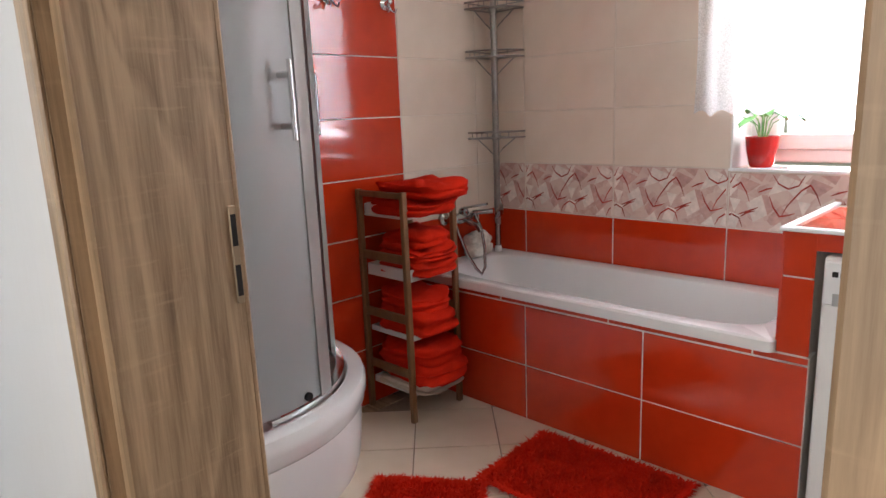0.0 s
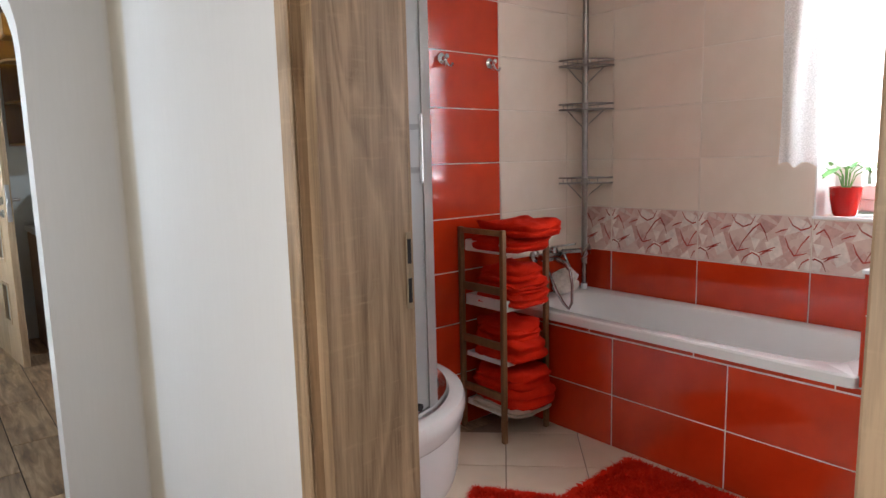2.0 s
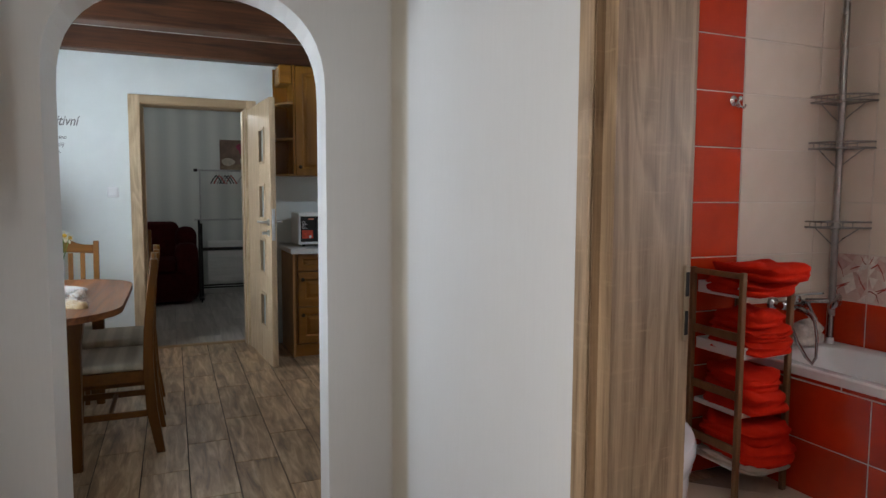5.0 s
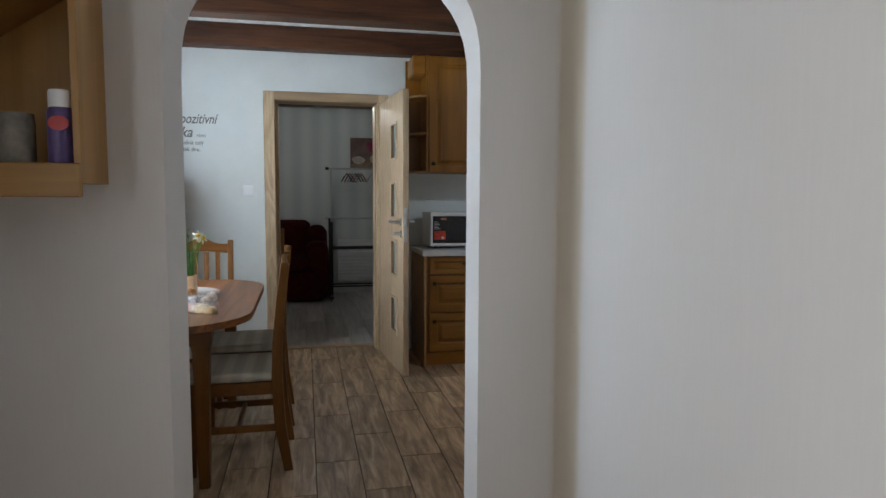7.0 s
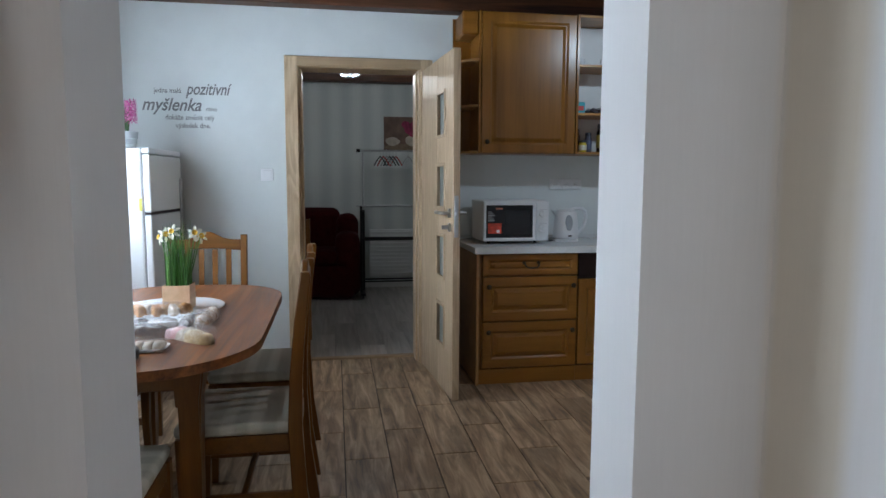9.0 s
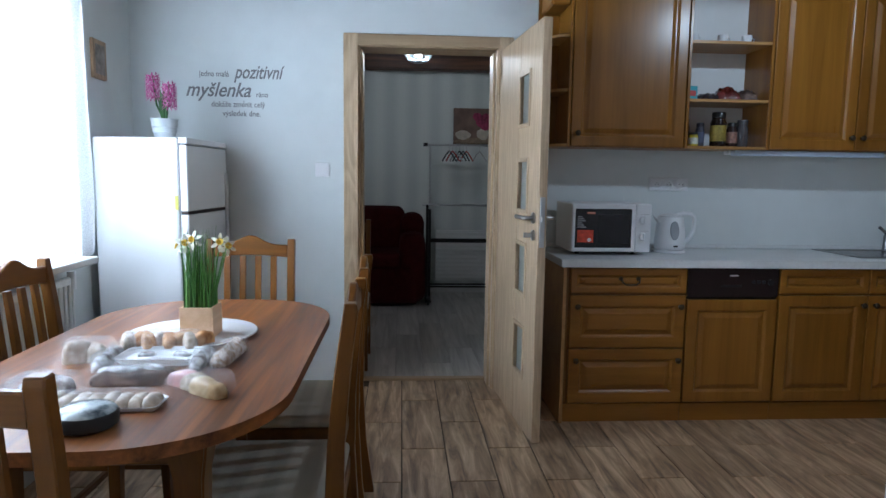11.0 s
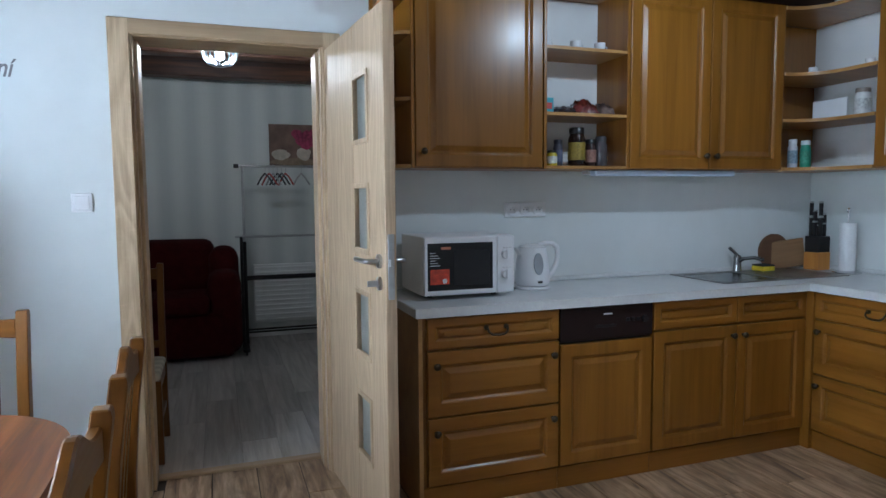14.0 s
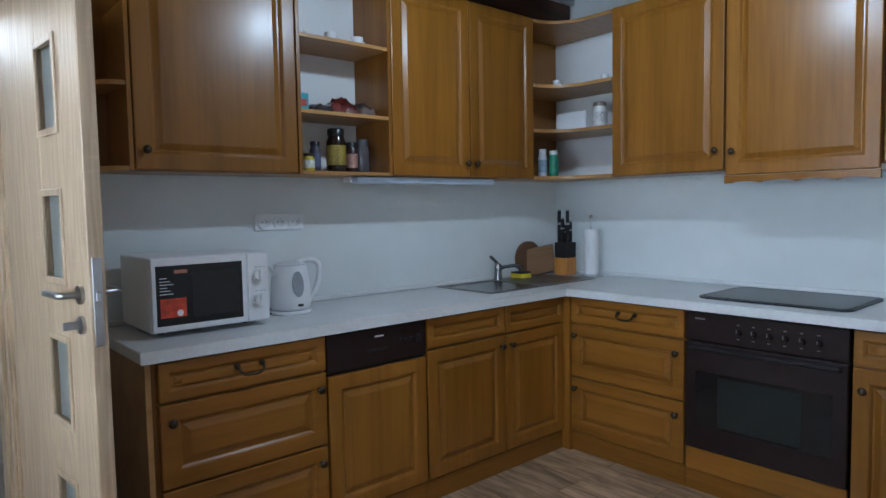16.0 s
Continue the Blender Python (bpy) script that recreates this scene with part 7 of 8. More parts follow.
def flower_box():
    x, y, z = -3.87, -1.12, 0.758
    ob = thing("daffodil_box", (x, y, z), "white daffodils and grass in a wooden box", "flower pot")
    h, s = 0.098, 0.052
    bm = bmesh.new()
    for a in ((-s, s, -s, -s + 0.008), (-s, s, s - 0.008, s), (-s, -s + 0.008, -s + 0.008, s - 0.008), (s - 0.008, s, -s + 0.008, s - 0.008)):
        box(bm, x + a[0], x + a[1], y + a[2], y + a[3], z, z + h, 0.001)
    part("box", bm, wood("pale_box_wood", (0.52, 0.33, 0.19), (0.68, 0.47, 0.30), "x", 0.8, 0.6), ob, "pale wooden box")
    part("moss", bx(x - s + 0.008, x + s - 0.008, y - s + 0.008, y + s - 0.008, z + 0.01, z + h - 0.012), plain("moss", (0.06, 0.10, 0.03), 0.95, 0, 0.4, 90, 0.9), ob)
    k = Mat("grass_green", 0.5)
    k.colour(k.ramp(k.island(), (0.0, (0.035, 0.12, 0.015)), (0.6, (0.08, 0.24, 0.035)), (1.0, (0.20, 0.34, 0.10))))
    rng = random.Random(9)
    bm = bmesh.new()
    for i in range(230):
        bx0, by0 = x + rng.uniform(-s, s) * 0.8, y + rng.uniform(-s, s) * 0.8
        a = rng.uniform(0, 6.28)
        L = rng.uniform(0.10, 0.27)
        out = rng.uniform(0.0, 0.03) * (L / 0.25)
        w = 0.0028
        pv = None
        for j in range(5):
            u = j / 4
            px, py, pz = bx0 + out * u * u * math.cos(a), by0 + out * u * u * math.sin(a), z + h - 0.015 + L * u
            ww = w * (1 - 0.85 * u)
            cur = (bm.verts.new((px - ww * math.sin(a + 1), py + ww * math.cos(a + 1), pz)), bm.verts.new((px + ww * math.sin(a + 1), py - ww * math.cos(a + 1), pz)))
            if pv:
                bm.faces.new((pv[0], pv[1], cur[1], cur[0]))
            pv = cur
    grass = part("grass", bm, k.m, ob, "dense green grass blades")
    tagged(grass, "", "", "", "stuff")
    petal = plain("white_petal", (0.78, 0.78, 0.66), 0.6, 0, 0.08, 60)
    core = plain("yellow_core", (0.72, 0.48, 0.05), 0.6, 0, 0.2, 80)
    for fx, fy, fz, ax in ((0.03, -0.035, 0.300, 20), (0.04, -0.005, 0.312, -15), (0.03, 0.095, 0.292, 35), (-0.02, 0.075, 0.285, 80), (0.02, -0.055, 0.288, -60), (0.035, 0.075, 0.305, 10)):
        c = Vector((x + fx, y + fy, z + fz))
        part("stem", tube(bmesh.new(), [(x + fx * 0.3, y + fy * 0.3, z + h - 0.02), (x + fx * 0.6, y + fy * 0.6, z + h + 0.06), c], 0.0025, 6), k.m, ob)
        bm = bmesh.new()
        face = pose(*c, 0, 75, ax)
        for i in range(6):
            a = i * math.pi / 3
            vs = [face @ Vector((r * math.cos(a + d), r * math.sin(a + d), hh)) for r, d, hh in ((0.004, 0, 0), (0.018, -0.38, 0.002), (0.029, -0.12, -0.002), (0.032, 0, -0.004), (0.029, 0.12, -0.002), (0.018, 0.38, 0.002))]
            bm.faces.new([bm.verts.new(v) for v in vs])
        fl = part("flower", bm, petal, ob, "white daffodil petals")
        bm = lathe(bmesh.new(), (0, 0, 0), [(0.005, 0), (0.008, 0.008), (0.011, 0.013), (0.008, 0.012), (0.004, 0.004)], 12)
        bm.transform(face)
        part("trumpet", bm, core, fl, "yellow trumpet", 40)


flower_box()

# packed pastries on the table
def film_mat():
    """Clear wrapping film: thin, glossy and crinkled."""
    k = Mat("clear_film", 0.06, 0, (0.93, 0.94, 0.96))
    k.b.inputs["Alpha"].default_value = 0.14
    k.bump(k.noise(60, 3, None, 1.5), 0.9, 0.006)
    k.coat(0.8, 0.05)
    return k.m


FILM = film_mat()


def crumb(name, dark, light, rough=0.6, scale=45):
    k = Mat(name, rough)
    k.colour(k.ramp(k.noise(scale, 4), (0.36, dark), (0.64, light)))
    k.bump(k.noise(scale * 4, 3), 0.5, 0.002)
    k.coat(0.25, 0.2)
    return k.m


GOLD = crumb("golden_crust", (0.33, 0.13, 0.035), (0.60, 0.33, 0.13))
PALE = crumb("pale_dough", (0.32, 0.23, 0.155), (0.62, 0.53, 0.43), 0.5, 38)
SUGAR = crumb("sugared_crust", (0.36, 0.24, 0.15), (0.72, 0.66, 0.60), 0.7, 60)
POPPY = crumb("dark_poppy_cake", (0.055, 0.03, 0.025), (0.24, 0.15, 0.11), 0.6, 35)
PINK_ICING = crumb("pink_icing", (0.60, 0.30, 0.30), (0.74, 0.50, 0.48), 0.35, 20)
YELLOW_ICING = crumb("yellow_icing", (0.36, 0.22, 0.09), (0.70, 0.56, 0.34), 0.35, 20)
GREY_ROLL = crumb("grey_wrapped_roll", (0.20, 0.18, 0.18), (0.70, 0.69, 0.70), 0.12, 34)
FOAM = plain("white_foam_tray", (0.76, 0.77, 0.78), 0.4, 0, 0.05, 20, 0.05)


def loaf(lx, ly, h, seed, waves=0.0, power=0.6):
    """A baked lump, flat below and domed above, its length along x, with an uneven skin."""
    bm = bmesh.new()
    nu, nv = 26, 9
    rows = []
    for j in range(nv):
        v = j / (nv - 1) * math.pi / 2
        row = []
        for i in range(nu):
            a = 2 * math.pi * i / nu
            c, q = math.cos(a), math.sin(a)
            r = math.cos(v * 0.97) ** 0.55
            x, y = lx / 2 * r * math.copysign(abs(c) ** power, c), ly / 2 * r * math.copysign(abs(q) ** power, q)
            k = noise.noise(Vector((x * 28 + seed * 7.3, y * 28, seed)))
            z = h * math.sin(v) ** 0.8 * (1 + 0.22 * k) + waves * math.sin(x * 190 + seed) * math.sin(v)
            row.append(bm.verts.new((x * (1 + 0.07 * k), y * (1 + 0.12 * k), max(0.0, z))))
        rows.append(row)
    for a, b in zip(rows, rows[1:]):
        for i in range(nu):
            bm.faces.new((a[i], a[(i + 1) % nu], b[(i + 1) % nu], b[i]))
    bm.faces.new(rows[0][::-1])
    bm.faces.new(rows[-1])
    return bm


def wrap(lx, ly, h, seed, skirt=0.018):
    """A crinkled film cover over a food, closed by a ragged skirt lying on the table."""
    bm = bmesh.new()
    nu = 44
    rows = []
    for r, z in ((1.0, -1.0), (1.0, 0.0), (1.0, 0.45), (0.93, 0.85), (0.72, 1.0), (0.35, 1.03)):
        row = []
        for i in range(nu):
            a = 2 * math.pi * i / nu
            c, q = math.cos(a), math.sin(a)
            k = noise.noise(Vector((c * 4 + seed * 3.7, q * 4, z * 3)))
            grow = skirt * (1 + 0.9 * k) if z < 0 else 0.004 + 0.004 * k
            x = (lx / 2 + grow) * r * math.copysign(abs(c) ** 0.6, c)
            y = (ly / 2 + grow) * r * math.copysign(abs(q) ** 0.6, q)
            row.append(bm.verts.new((x, y, 0.0015 + 0.003 * abs(k) if z < 0 else 0.003 + (h + 0.004) * z * (1 + 0.18 * k))))
        rows.append(row)
    for a, b in zip(rows, rows[1:]):
        for i in range(nu):
            bm.faces.new((a[i], a[(i + 1) % nu], b[(i + 1) % nu], b[i]))
    bm.faces.new(rows[-1])
    return bm


def tray_bm(sx, sy, h=0.018):
    bm = bmesh.new()
    rings = []
    for w, z in ((0.86, 0.0), (0.97, h * 0.9), (1.0, h), (0.985, h + 0.001), (0.93, h * 0.75), (0.86, h * 0.35)):
        rings.append([bm.verts.new((sx / 2 * w * math.copysign(abs(math.cos(a)) ** 0.3, math.cos(a)), sy / 2 * w * math.copysign(abs(math.sin(a)) ** 0.3, math.sin(a)), z)) for a in [2 * math.pi * i / 36 for i in range(36)]])
    for a, b in zip(rings, rings[1:]):
        for i in range(36):
            bm.faces.new((a[i], a[(i + 1) % 36], b[(i + 1) % 36], b[i]))
    bm.faces.new(rings[0])
    bm.faces.new(rings[-1])
    return bm


def packed(name, x, y, turn, label, lumps, cover=None, tray=None, z=0.751):
    """A packed food: lumps (dx, dy, dz, length, width, height, waves, material, turn), an optional foam tray and film cover."""
    ob = thing(name, (0, 0, 0), label, "packed food", "packed food on the table")
    if tray:
        part("tray", tray_bm(*tray), FOAM, ob, "white foam tray", 40)
    for i, (dx, dy, dz, lx, ly, h, waves, mat, spin) in enumerate(lumps):
        bm = loaf(lx, ly, h, i + 10 * x, waves)
        bm.transform(pose(dx, dy, dz, 0, 0, spin))
        part("pastry", bm, mat, ob, "", 60)
    if cover:
        part("film", wrap(*cover), FILM, ob, "clear crinkled wrapping film", 35)
    ob.matrix_basis = pose(x, y, z, 0, 0, turn)
    return ob


packed("pastry_tray", -3.605, -1.15, 0, "white foam tray wrapped in film on the table",
       [(-0.02, -0.05, 0.006, 0.03, 0.05, 0.012, 0, GREY_ROLL, 20), (-0.02, 0.05, 0.006, 0.025, 0.055, 0.012, 0, GREY_ROLL, -15)], (0.135, 0.215, 0.016, 3.1, 0.004), (0.14, 0.225, 0.020))
packed("croissant_bag", -3.72, -1.18, 0, "bag of small golden croissants lying by the plate",
       [(0.012 * (-1) ** i, -0.105 + 0.03 * i, 0.0, 0.085, 0.042, 0.036, 0.002, GOLD if i % 3 else PALE, 25 * (-1) ** i) for i in range(8)], (0.105, 0.235, 0.034, 5.2), None, 0.765)
packed("wrapped_roll", -3.575, -1.03, 2, "narrow pale roll wrapped in film on the table", [(0, 0, 0, 0.19, 0.038, 0.030, 0, GREY_ROLL, 0)], (0.20, 0.04, 0.031, 1.4, 0.008))
packed("wrapped_pastry", -3.625, -0.968, -5, "sugared plaited pastry wrapped in film on the table", [(0, 0, 0, 0.22, 0.05, 0.036, 0.005, SUGAR, 0)], (0.225, 0.052, 0.036, 2.3, 0.01))
packed("wrapped_bread", -3.60, -1.345, 10, "sliced pale bread in a crinkled film bag on the table", [(0.0, -0.03, 0, 0.06, 0.075, 0.055, 0.002, PALE, 8), (0.0, 0.02, 0, 0.06, 0.05, 0.045, 0.002, PALE, -10)], (0.085, 0.13, 0.055, 7.7, 0.022))
packed("wrapped_roll", -3.585, -1.288, 4, "narrow pale roll wrapped in film on the table", [(0, 0, 0, 0.20, 0.036, 0.032, 0, GREY_ROLL, 0)], (0.21, 0.04, 0.033, 4.1, 0.008))
packed("wrapped_cake", -3.415, -1.145, 3, "dark poppy cake in shiny clear film on the table", [(0.0, 0, 0, 0.085, 0.21, 0.036, 0.001, POPPY, 0), (0.0, -0.012, 0.030, 0.05, 0.16, 0.010, 0, GREY_ROLL, 5)], (0.115, 0.25, 0.040, 8.8, 0.014))
packed("wrapped_sweets", -3.345, -0.965, 0, "pink, white and yellow iced sweets in film on the table",
       [(-0.035, -0.045, 0, 0.04, 0.10, 0.036, 0, PINK_ICING, -20), (0.0, -0.01, 0, 0.036, 0.10, 0.038, 0, PALE, -28), (0.035, 0.03, 0, 0.045, 0.11, 0.038, 0, YELLOW_ICING, -35)], (0.125, 0.15, 0.034, 9.4, 0.006))
packed("wrapped_bread", -3.335, -1.325, 0, "grey bread slices in film on the table", [(0.0, 0, 0, 0.075, 0.12, 0.036, 0.003, GREY_ROLL, 0)], (0.10, 0.15, 0.037, 6.6, 0.012))
packed("wrapped_strudel", -3.235, -1.145, 1, "long flat pale strudel wrapped tightly in film on the table", [(0.0, y, 0, 0.08, 0.034, 0.026, 0.0, PALE, 0) for y in (-0.108, -0.077, -0.046, -0.015, 0.016, 0.047, 0.078, 0.108)], (0.09, 0.262, 0.026, 3.9, 0.003), (0.092, 0.268, 0.010))
dj = thing("food_tub", (-3.115, -1.125, 0.751), "round dark tub with a film lid on the table", "food tub", "packed food on the table")
part("tub", lathe(bmesh.new(), (-3.115, -1.125, 0.751), [(0.052, 0), (0.060, 0.006), (0.062, 0.028), (0.058, 0.034)], 32), BLACK_PLASTIC, dj, "black plastic tub", 40)
part("film_lid", lathe(bmesh.new(), (-3.115, -1.125, 0.785), [(0.0585, 0), (0.05, 0.008), (0.03, 0.012), (0.006, 0.013)], 32), crumb("marbled_film", (0.06, 0.08, 0.09), (0.50, 0.55, 0.56), 0.12, 28), dj, "glossy pale marbled lid", 40)

# ---- fridge corner ----
def fridge():
    ob = thing("fridge", (-5.23, -1.76, 0), "old white fridge freezer in the corner", "fridge", "kitchen appliances")
    x0, x1, y0, y1, h = -5.505, -4.952, -1.985, -1.575, 1.447
    part("body", bx(x0, x1, y0, y1, 0.02, h, bevel=0.012, seg=2), WHITE_GLOSS, ob, "white enamel body")
    grey = plain("fridge_gasket", (0.20, 0.20, 0.20), 0.6)
    part("gasket", bx(x0 + 0.01, x1 - 0.01, y1, y1 + 0.006, 0.06, h - 0.03), grey, ob, "grey door gasket")
    for z0, z1 in ((0.06, 1.078), (1.092, 1.412)):
        d = part("door", bx(x0, x1, y1 + 0.006, y1 + 0.045, z0, z1, bevel=0.008, seg=2), WHITE_GLOSS, ob, "white fridge door")
        zz = z1 - 0.05 if z0 < 1 else z0 + 0.03
        part("handle", bx(x0 + 0.02, x0 + 0.045, y1 + 0.045, y1 + 0.06, min(zz - 0.16, zz + 0.16), max(zz - 0.0, zz + 0.16), bevel=0.005), WHITE_PLASTIC, d, "slim white handle")
    part("top_band", bx(x0, x1, y1 + 0.004, y1 + 0.045, 1.418, h, bevel=0.004), WHITE_PLASTIC, ob, "white top band")
    part("door_trim", bx(x0 + 0.004, x1 - 0.004, y1 + 0.010, y1 + 0.042, 1.0785, 1.0915), BROWN_PANEL, ob, "dark trim between the doors")
    part("sticker", bx(x1 - 0.001, x1 + 0.0012, y1 - 0.02, y1 - 0.004, 1.10, 1.17), plain("yellow_tape", (0.6, 0.55, 0.10), 0.5), ob, "yellow tape strip")
    hinge = Matrix.Translation((x1, y1, 0))
    ob.matrix_basis = Matrix.Translation((0, 0.032, 0)) @ hinge @ pose(0, 0, 0, 0, 0, -4) @ hinge.inverted() @ ob.matrix_basis


fridge()


def hyacinth():
    x, y, z = -5.17, -1.677, 1.447
    ob = thing("hyacinth_pot", (x, y, z), "pink hyacinths in a pale ribbed pot on the fridge", "flower pot")
    part("pot", lathe(bmesh.new(), (x, y, z), [(0.045, 0), (0.05, 0.01), (0.052, 0.03), (0.056, 0.034), (0.057, 0.056), (0.061, 0.06), (0.064, 0.092), (0.067, 0.10), (0.06, 0.10), (0.02, 0.09)], 28), plain("pale_pot", (0.60, 0.64, 0.66), 0.4, 0, 0.12, 30, 0.05), ob, "pale grey ribbed pot", 35)
    green = plain("hyacinth_leaf", (0.035, 0.12, 0.02), 0.45, 0, 0.4, 30)
    pinks = Mat("pink_petal", 0.6)
    pinks.colour(pinks.ramp(pinks.island(), (0.0, (0.42, 0.05, 0.22)), (0.5, (0.57, 0.13, 0.34)), (1.0, (0.70, 0.32, 0.48))))
    rng = random.Random(4)
    for i in range(9):
        a = i * 2.4
        bm = bmesh.new()
        pv = None
        for j in range(6):
            u = j / 5
            w = 0.013 * math.sin(math.pi * (0.25 + 0.72 * u))
            p = Vector((x + (0.012 + 0.03 * u * u) * math.cos(a), y + (0.012 + 0.03 * u * u) * math.sin(a), z + 0.09 + 0.15 * u))
            s = Vector((-math.sin(a), math.cos(a), 0)) * w
            cur = (bm.verts.new(p - s), bm.verts.new(p + s))
            if pv:
                bm.faces.new((pv[0], pv[1], cur[1], cur[0]))
            pv = cur
        part("leaf", bm, green, ob, "", 60)
    for dx, dy, hgt in ((0.03, -0.04, 0.31), (0.02, 0.035, 0.27)):
        top = Vector((x + dx, y + dy, z + hgt))
        part("stem", tube(bmesh.new(), [(x, y, z + 0.09), (x + dx * 0.7, y + dy * 0.7, z + 0.17), top], 0.005, 8), green, ob)
        bm = bmesh.new()
        for i in range(80):
            u = i / 80
            a = i * 2.4
            c = top + Vector((0.022 * math.cos(a), 0.022 * math.sin(a), -0.115 * (1 - u)))
            for k in range(4):
                b = k * math.pi / 2 + a
                d = Vector((math.cos(a), math.sin(a), 0.2))
                s = d.cross(Vector((0, 0, 1))).normalized()
                up = s.cross(d).normalized()
                o = (s * math.cos(b) + up * math.sin(b))
                q = [c, c + d * 0.008 + o * 0.009 + s * 0.005, c + d * 0.012 + o * 0.019, c + d * 0.008 + o * 0.009 - s * 0.005]
                bm.faces.new([bm.verts.new(v) for v in q])
        part("blossom", bm, pinks.m, ob, "dense pink blossom spike")


hyacinth()


def words(name, text, y, z, size, slant, width, label, weight=0.0):
    c = bpy.data.curves.new(name, "FONT")
    c.body, c.size, c.shear, c.extrude, c.offset = text, size, slant, 0.0004, weight
    tmp = new(name + "_curve", c)
    bpy.context.view_layer.update()
    me = bpy.data.meshes.new_from_object(tmp.evaluated_get(bpy.context.evaluated_depsgraph_get()))
    bpy.data.objects.remove(tmp)
    xs = [v.co.x for v in me.vertices]
    k = width / (max(xs) - min(xs))
    me.transform(Matrix.Diagonal((k, 1, 1, 1)) @ Matrix.Translation((-min(xs), 0, 0)))
    me.materials.clear()
    me.materials.append(INK)
    return me


INK = plain("grey_lettering", (0.20, 0.20, 0.20), 0.7, 0, 0.05, 20, 0)
decal = thing("wall_lettering", (KW + 0.001, -1.4, 1.6), "grey wall lettering about a positive thought", "wall decal")
for text, y, z, size, slant, width in (("jedna malá", -1.617, 1.822, 0.044, 0, 0.165), ("pozitivní", -1.425, 1.815, 0.105, 0.35, 0.285), ("myšlenka", -1.69, 1.712, 0.112, 0.35, 0.36),
                                       ("ráno", -1.302, 1.712, 0.040, 0, 0.065), ("dokáže zmenit celý", -1.552, 1.655, 0.044, 0, 0.298), ("v", -1.3765, 1.6805, 0.017, 0, 0.010), ("výsledek dne.", -1.492, 1.604, 0.044, 0, 0.212)):
    ob = new("word", words("word", text, y, z, size, slant, width, "grey word", 0.0014 if slant else 0.0004))
    ob.parent = decal
    ob.matrix_parent_inverse = decal.matrix_basis.inverted()
    ob.matrix_basis = Matrix.Translation((KW + 0.0012, y, z)) @ pose(0, 0, 0, 90, 0, 90)

pic = thing("small_picture", (-5.15, KS, 1.83), "small picture in a light wooden frame", "picture")
part("frame", bx(-5.225, -5.085, KS + 0.001, KS + 0.018, 1.735, 1.925, bevel=0.003), FRAME_OAK, pic, "light wooden frame")
part("print", bx(-5.205, -5.105, KS + 0.0175, KS + 0.0195, 1.758, 1.902), plain("faded_print", (0.30, 0.26, 0.22), 0.6, 0, 0.6, 30), pic, "faded print")

# window with curtain and radiator
window_unit("window_kitchen", "x", S0 + 0.002, S1 - 0.002, SZ0, SZ1, KS - 0.2, "white kitchen window behind a net curtain", 2)
net_curtain("net_curtain_kitchen", "x", -4.87, -2.75, 0.90, 2.30, KS + 0.075, "white net curtain before the bright kitchen window", 16, 260)
tagged(new("window_sill_kitchen", mesh_of("sill", bx(-4.72, -2.80, KS + 0.002, KS + 0.17, 0.875, 0.905, bevel=0.006, seg=2), WHITE_PAINT)), "white painted window sill", "window sill", "", "structure")
rad = thing("radiator", (-3.9, KS + 0.07, 0.15), "white panel radiator under the window", "radiator")
part("panel", bx(-4.66, -3.10, KS + 0.04, KS + 0.075, 0.16, 0.82, bevel=0.006), WHITE_PAINT, rad)
for i in range(40):
    part("rib", bx(-4.64 + i * 0.0385, -4.62 + i * 0.0385, KS + 0.074, KS + 0.084, 0.19, 0.79, bevel=0.004), WHITE_PAINT, rad)
part("valve", rod(bmesh.new(), (-4.69, KS + 0.06, 0.76), (-4.69, KS + 0.06, 0.84), 0.018, 14), WHITE_PLASTIC, rad, "white valve head", 40)
part("pipe", rod(bmesh.new(), (-4.69, KS + 0.06, 0.0), (-4.69, KS + 0.06, 0.76), 0.008, 10), WHITE_PAINT, rad, "", 40)
part("bracket", bx(-4.66, -4.60, KS + 0.001, KS + 0.041, 0.6, 0.64), WHITE_PAINT, rad)

# ---- hall shelf ----
PINE = wood("golden_pine", (0.30, 0.15, 0.035), (0.44, 0.245, 0.07), "z", 0.6, 0.45, 0.2)
PINE_Y = wood("golden_pine_lying", (0.30, 0.15, 0.035), (0.44, 0.245, 0.07), "y", 0.6, 0.45, 0.2)
hs = thing("hall_shelf", (-2.05, -1.2, 1.27), "golden pine wall shelf holding cleaning bottles", "shelf")
part("back_board", bx(AW + 0.001, AW + 0.016, HS + 0.004, -1.0, 1.30, 1.80), PINE, hs)
part("side_board", bx(AW + 0.016, -1.955, -1.016, -0.9985, 1.30, 1.80, bevel=0.002), PINE, hs)
part("bottom_board", bx(AW + 0.016, -1.955, HS + 0.004, -1.016, 1.32, 1.338), PINE_Y, hs)
part("front_rail", bx(-1.955, -1.935, HS + 0.004, -0.998, 1.268, 1.345, bevel=0.003), PINE_Y, hs)
bm = prism(bmesh.new(), [(HS + 0.004, 1.545), (-1.016, 1.80), (-1.016, 1.835), (HS + 0.004, 1.58)], "x", AW + 0.016, -1.95)
part("sloping_board", bm, PINE_Y, hs)
can = thing("spray_can", (-1.985, -1.048, 1.338), "purple spray can with white cap", "spray can")
cx, cy = -1.985, -1.048
part("can", lathe(bmesh.new(), (cx, cy, 1.338), [(0.027, 0), (0.029, 0.004), (0.029, 0.125), (0.024, 0.135)], 24), plain("purple_print", (0.12, 0.08, 0.24), 0.3, 0, 0.4, 30), can, "purple printed can", 40)
part("cap", lathe(bmesh.new(), (cx, cy, 1.472), [(0.025, 0), (0.025, 0.035), (0.022, 0.04)], 24), WHITE_PLASTIC, can, "white cap", 40)
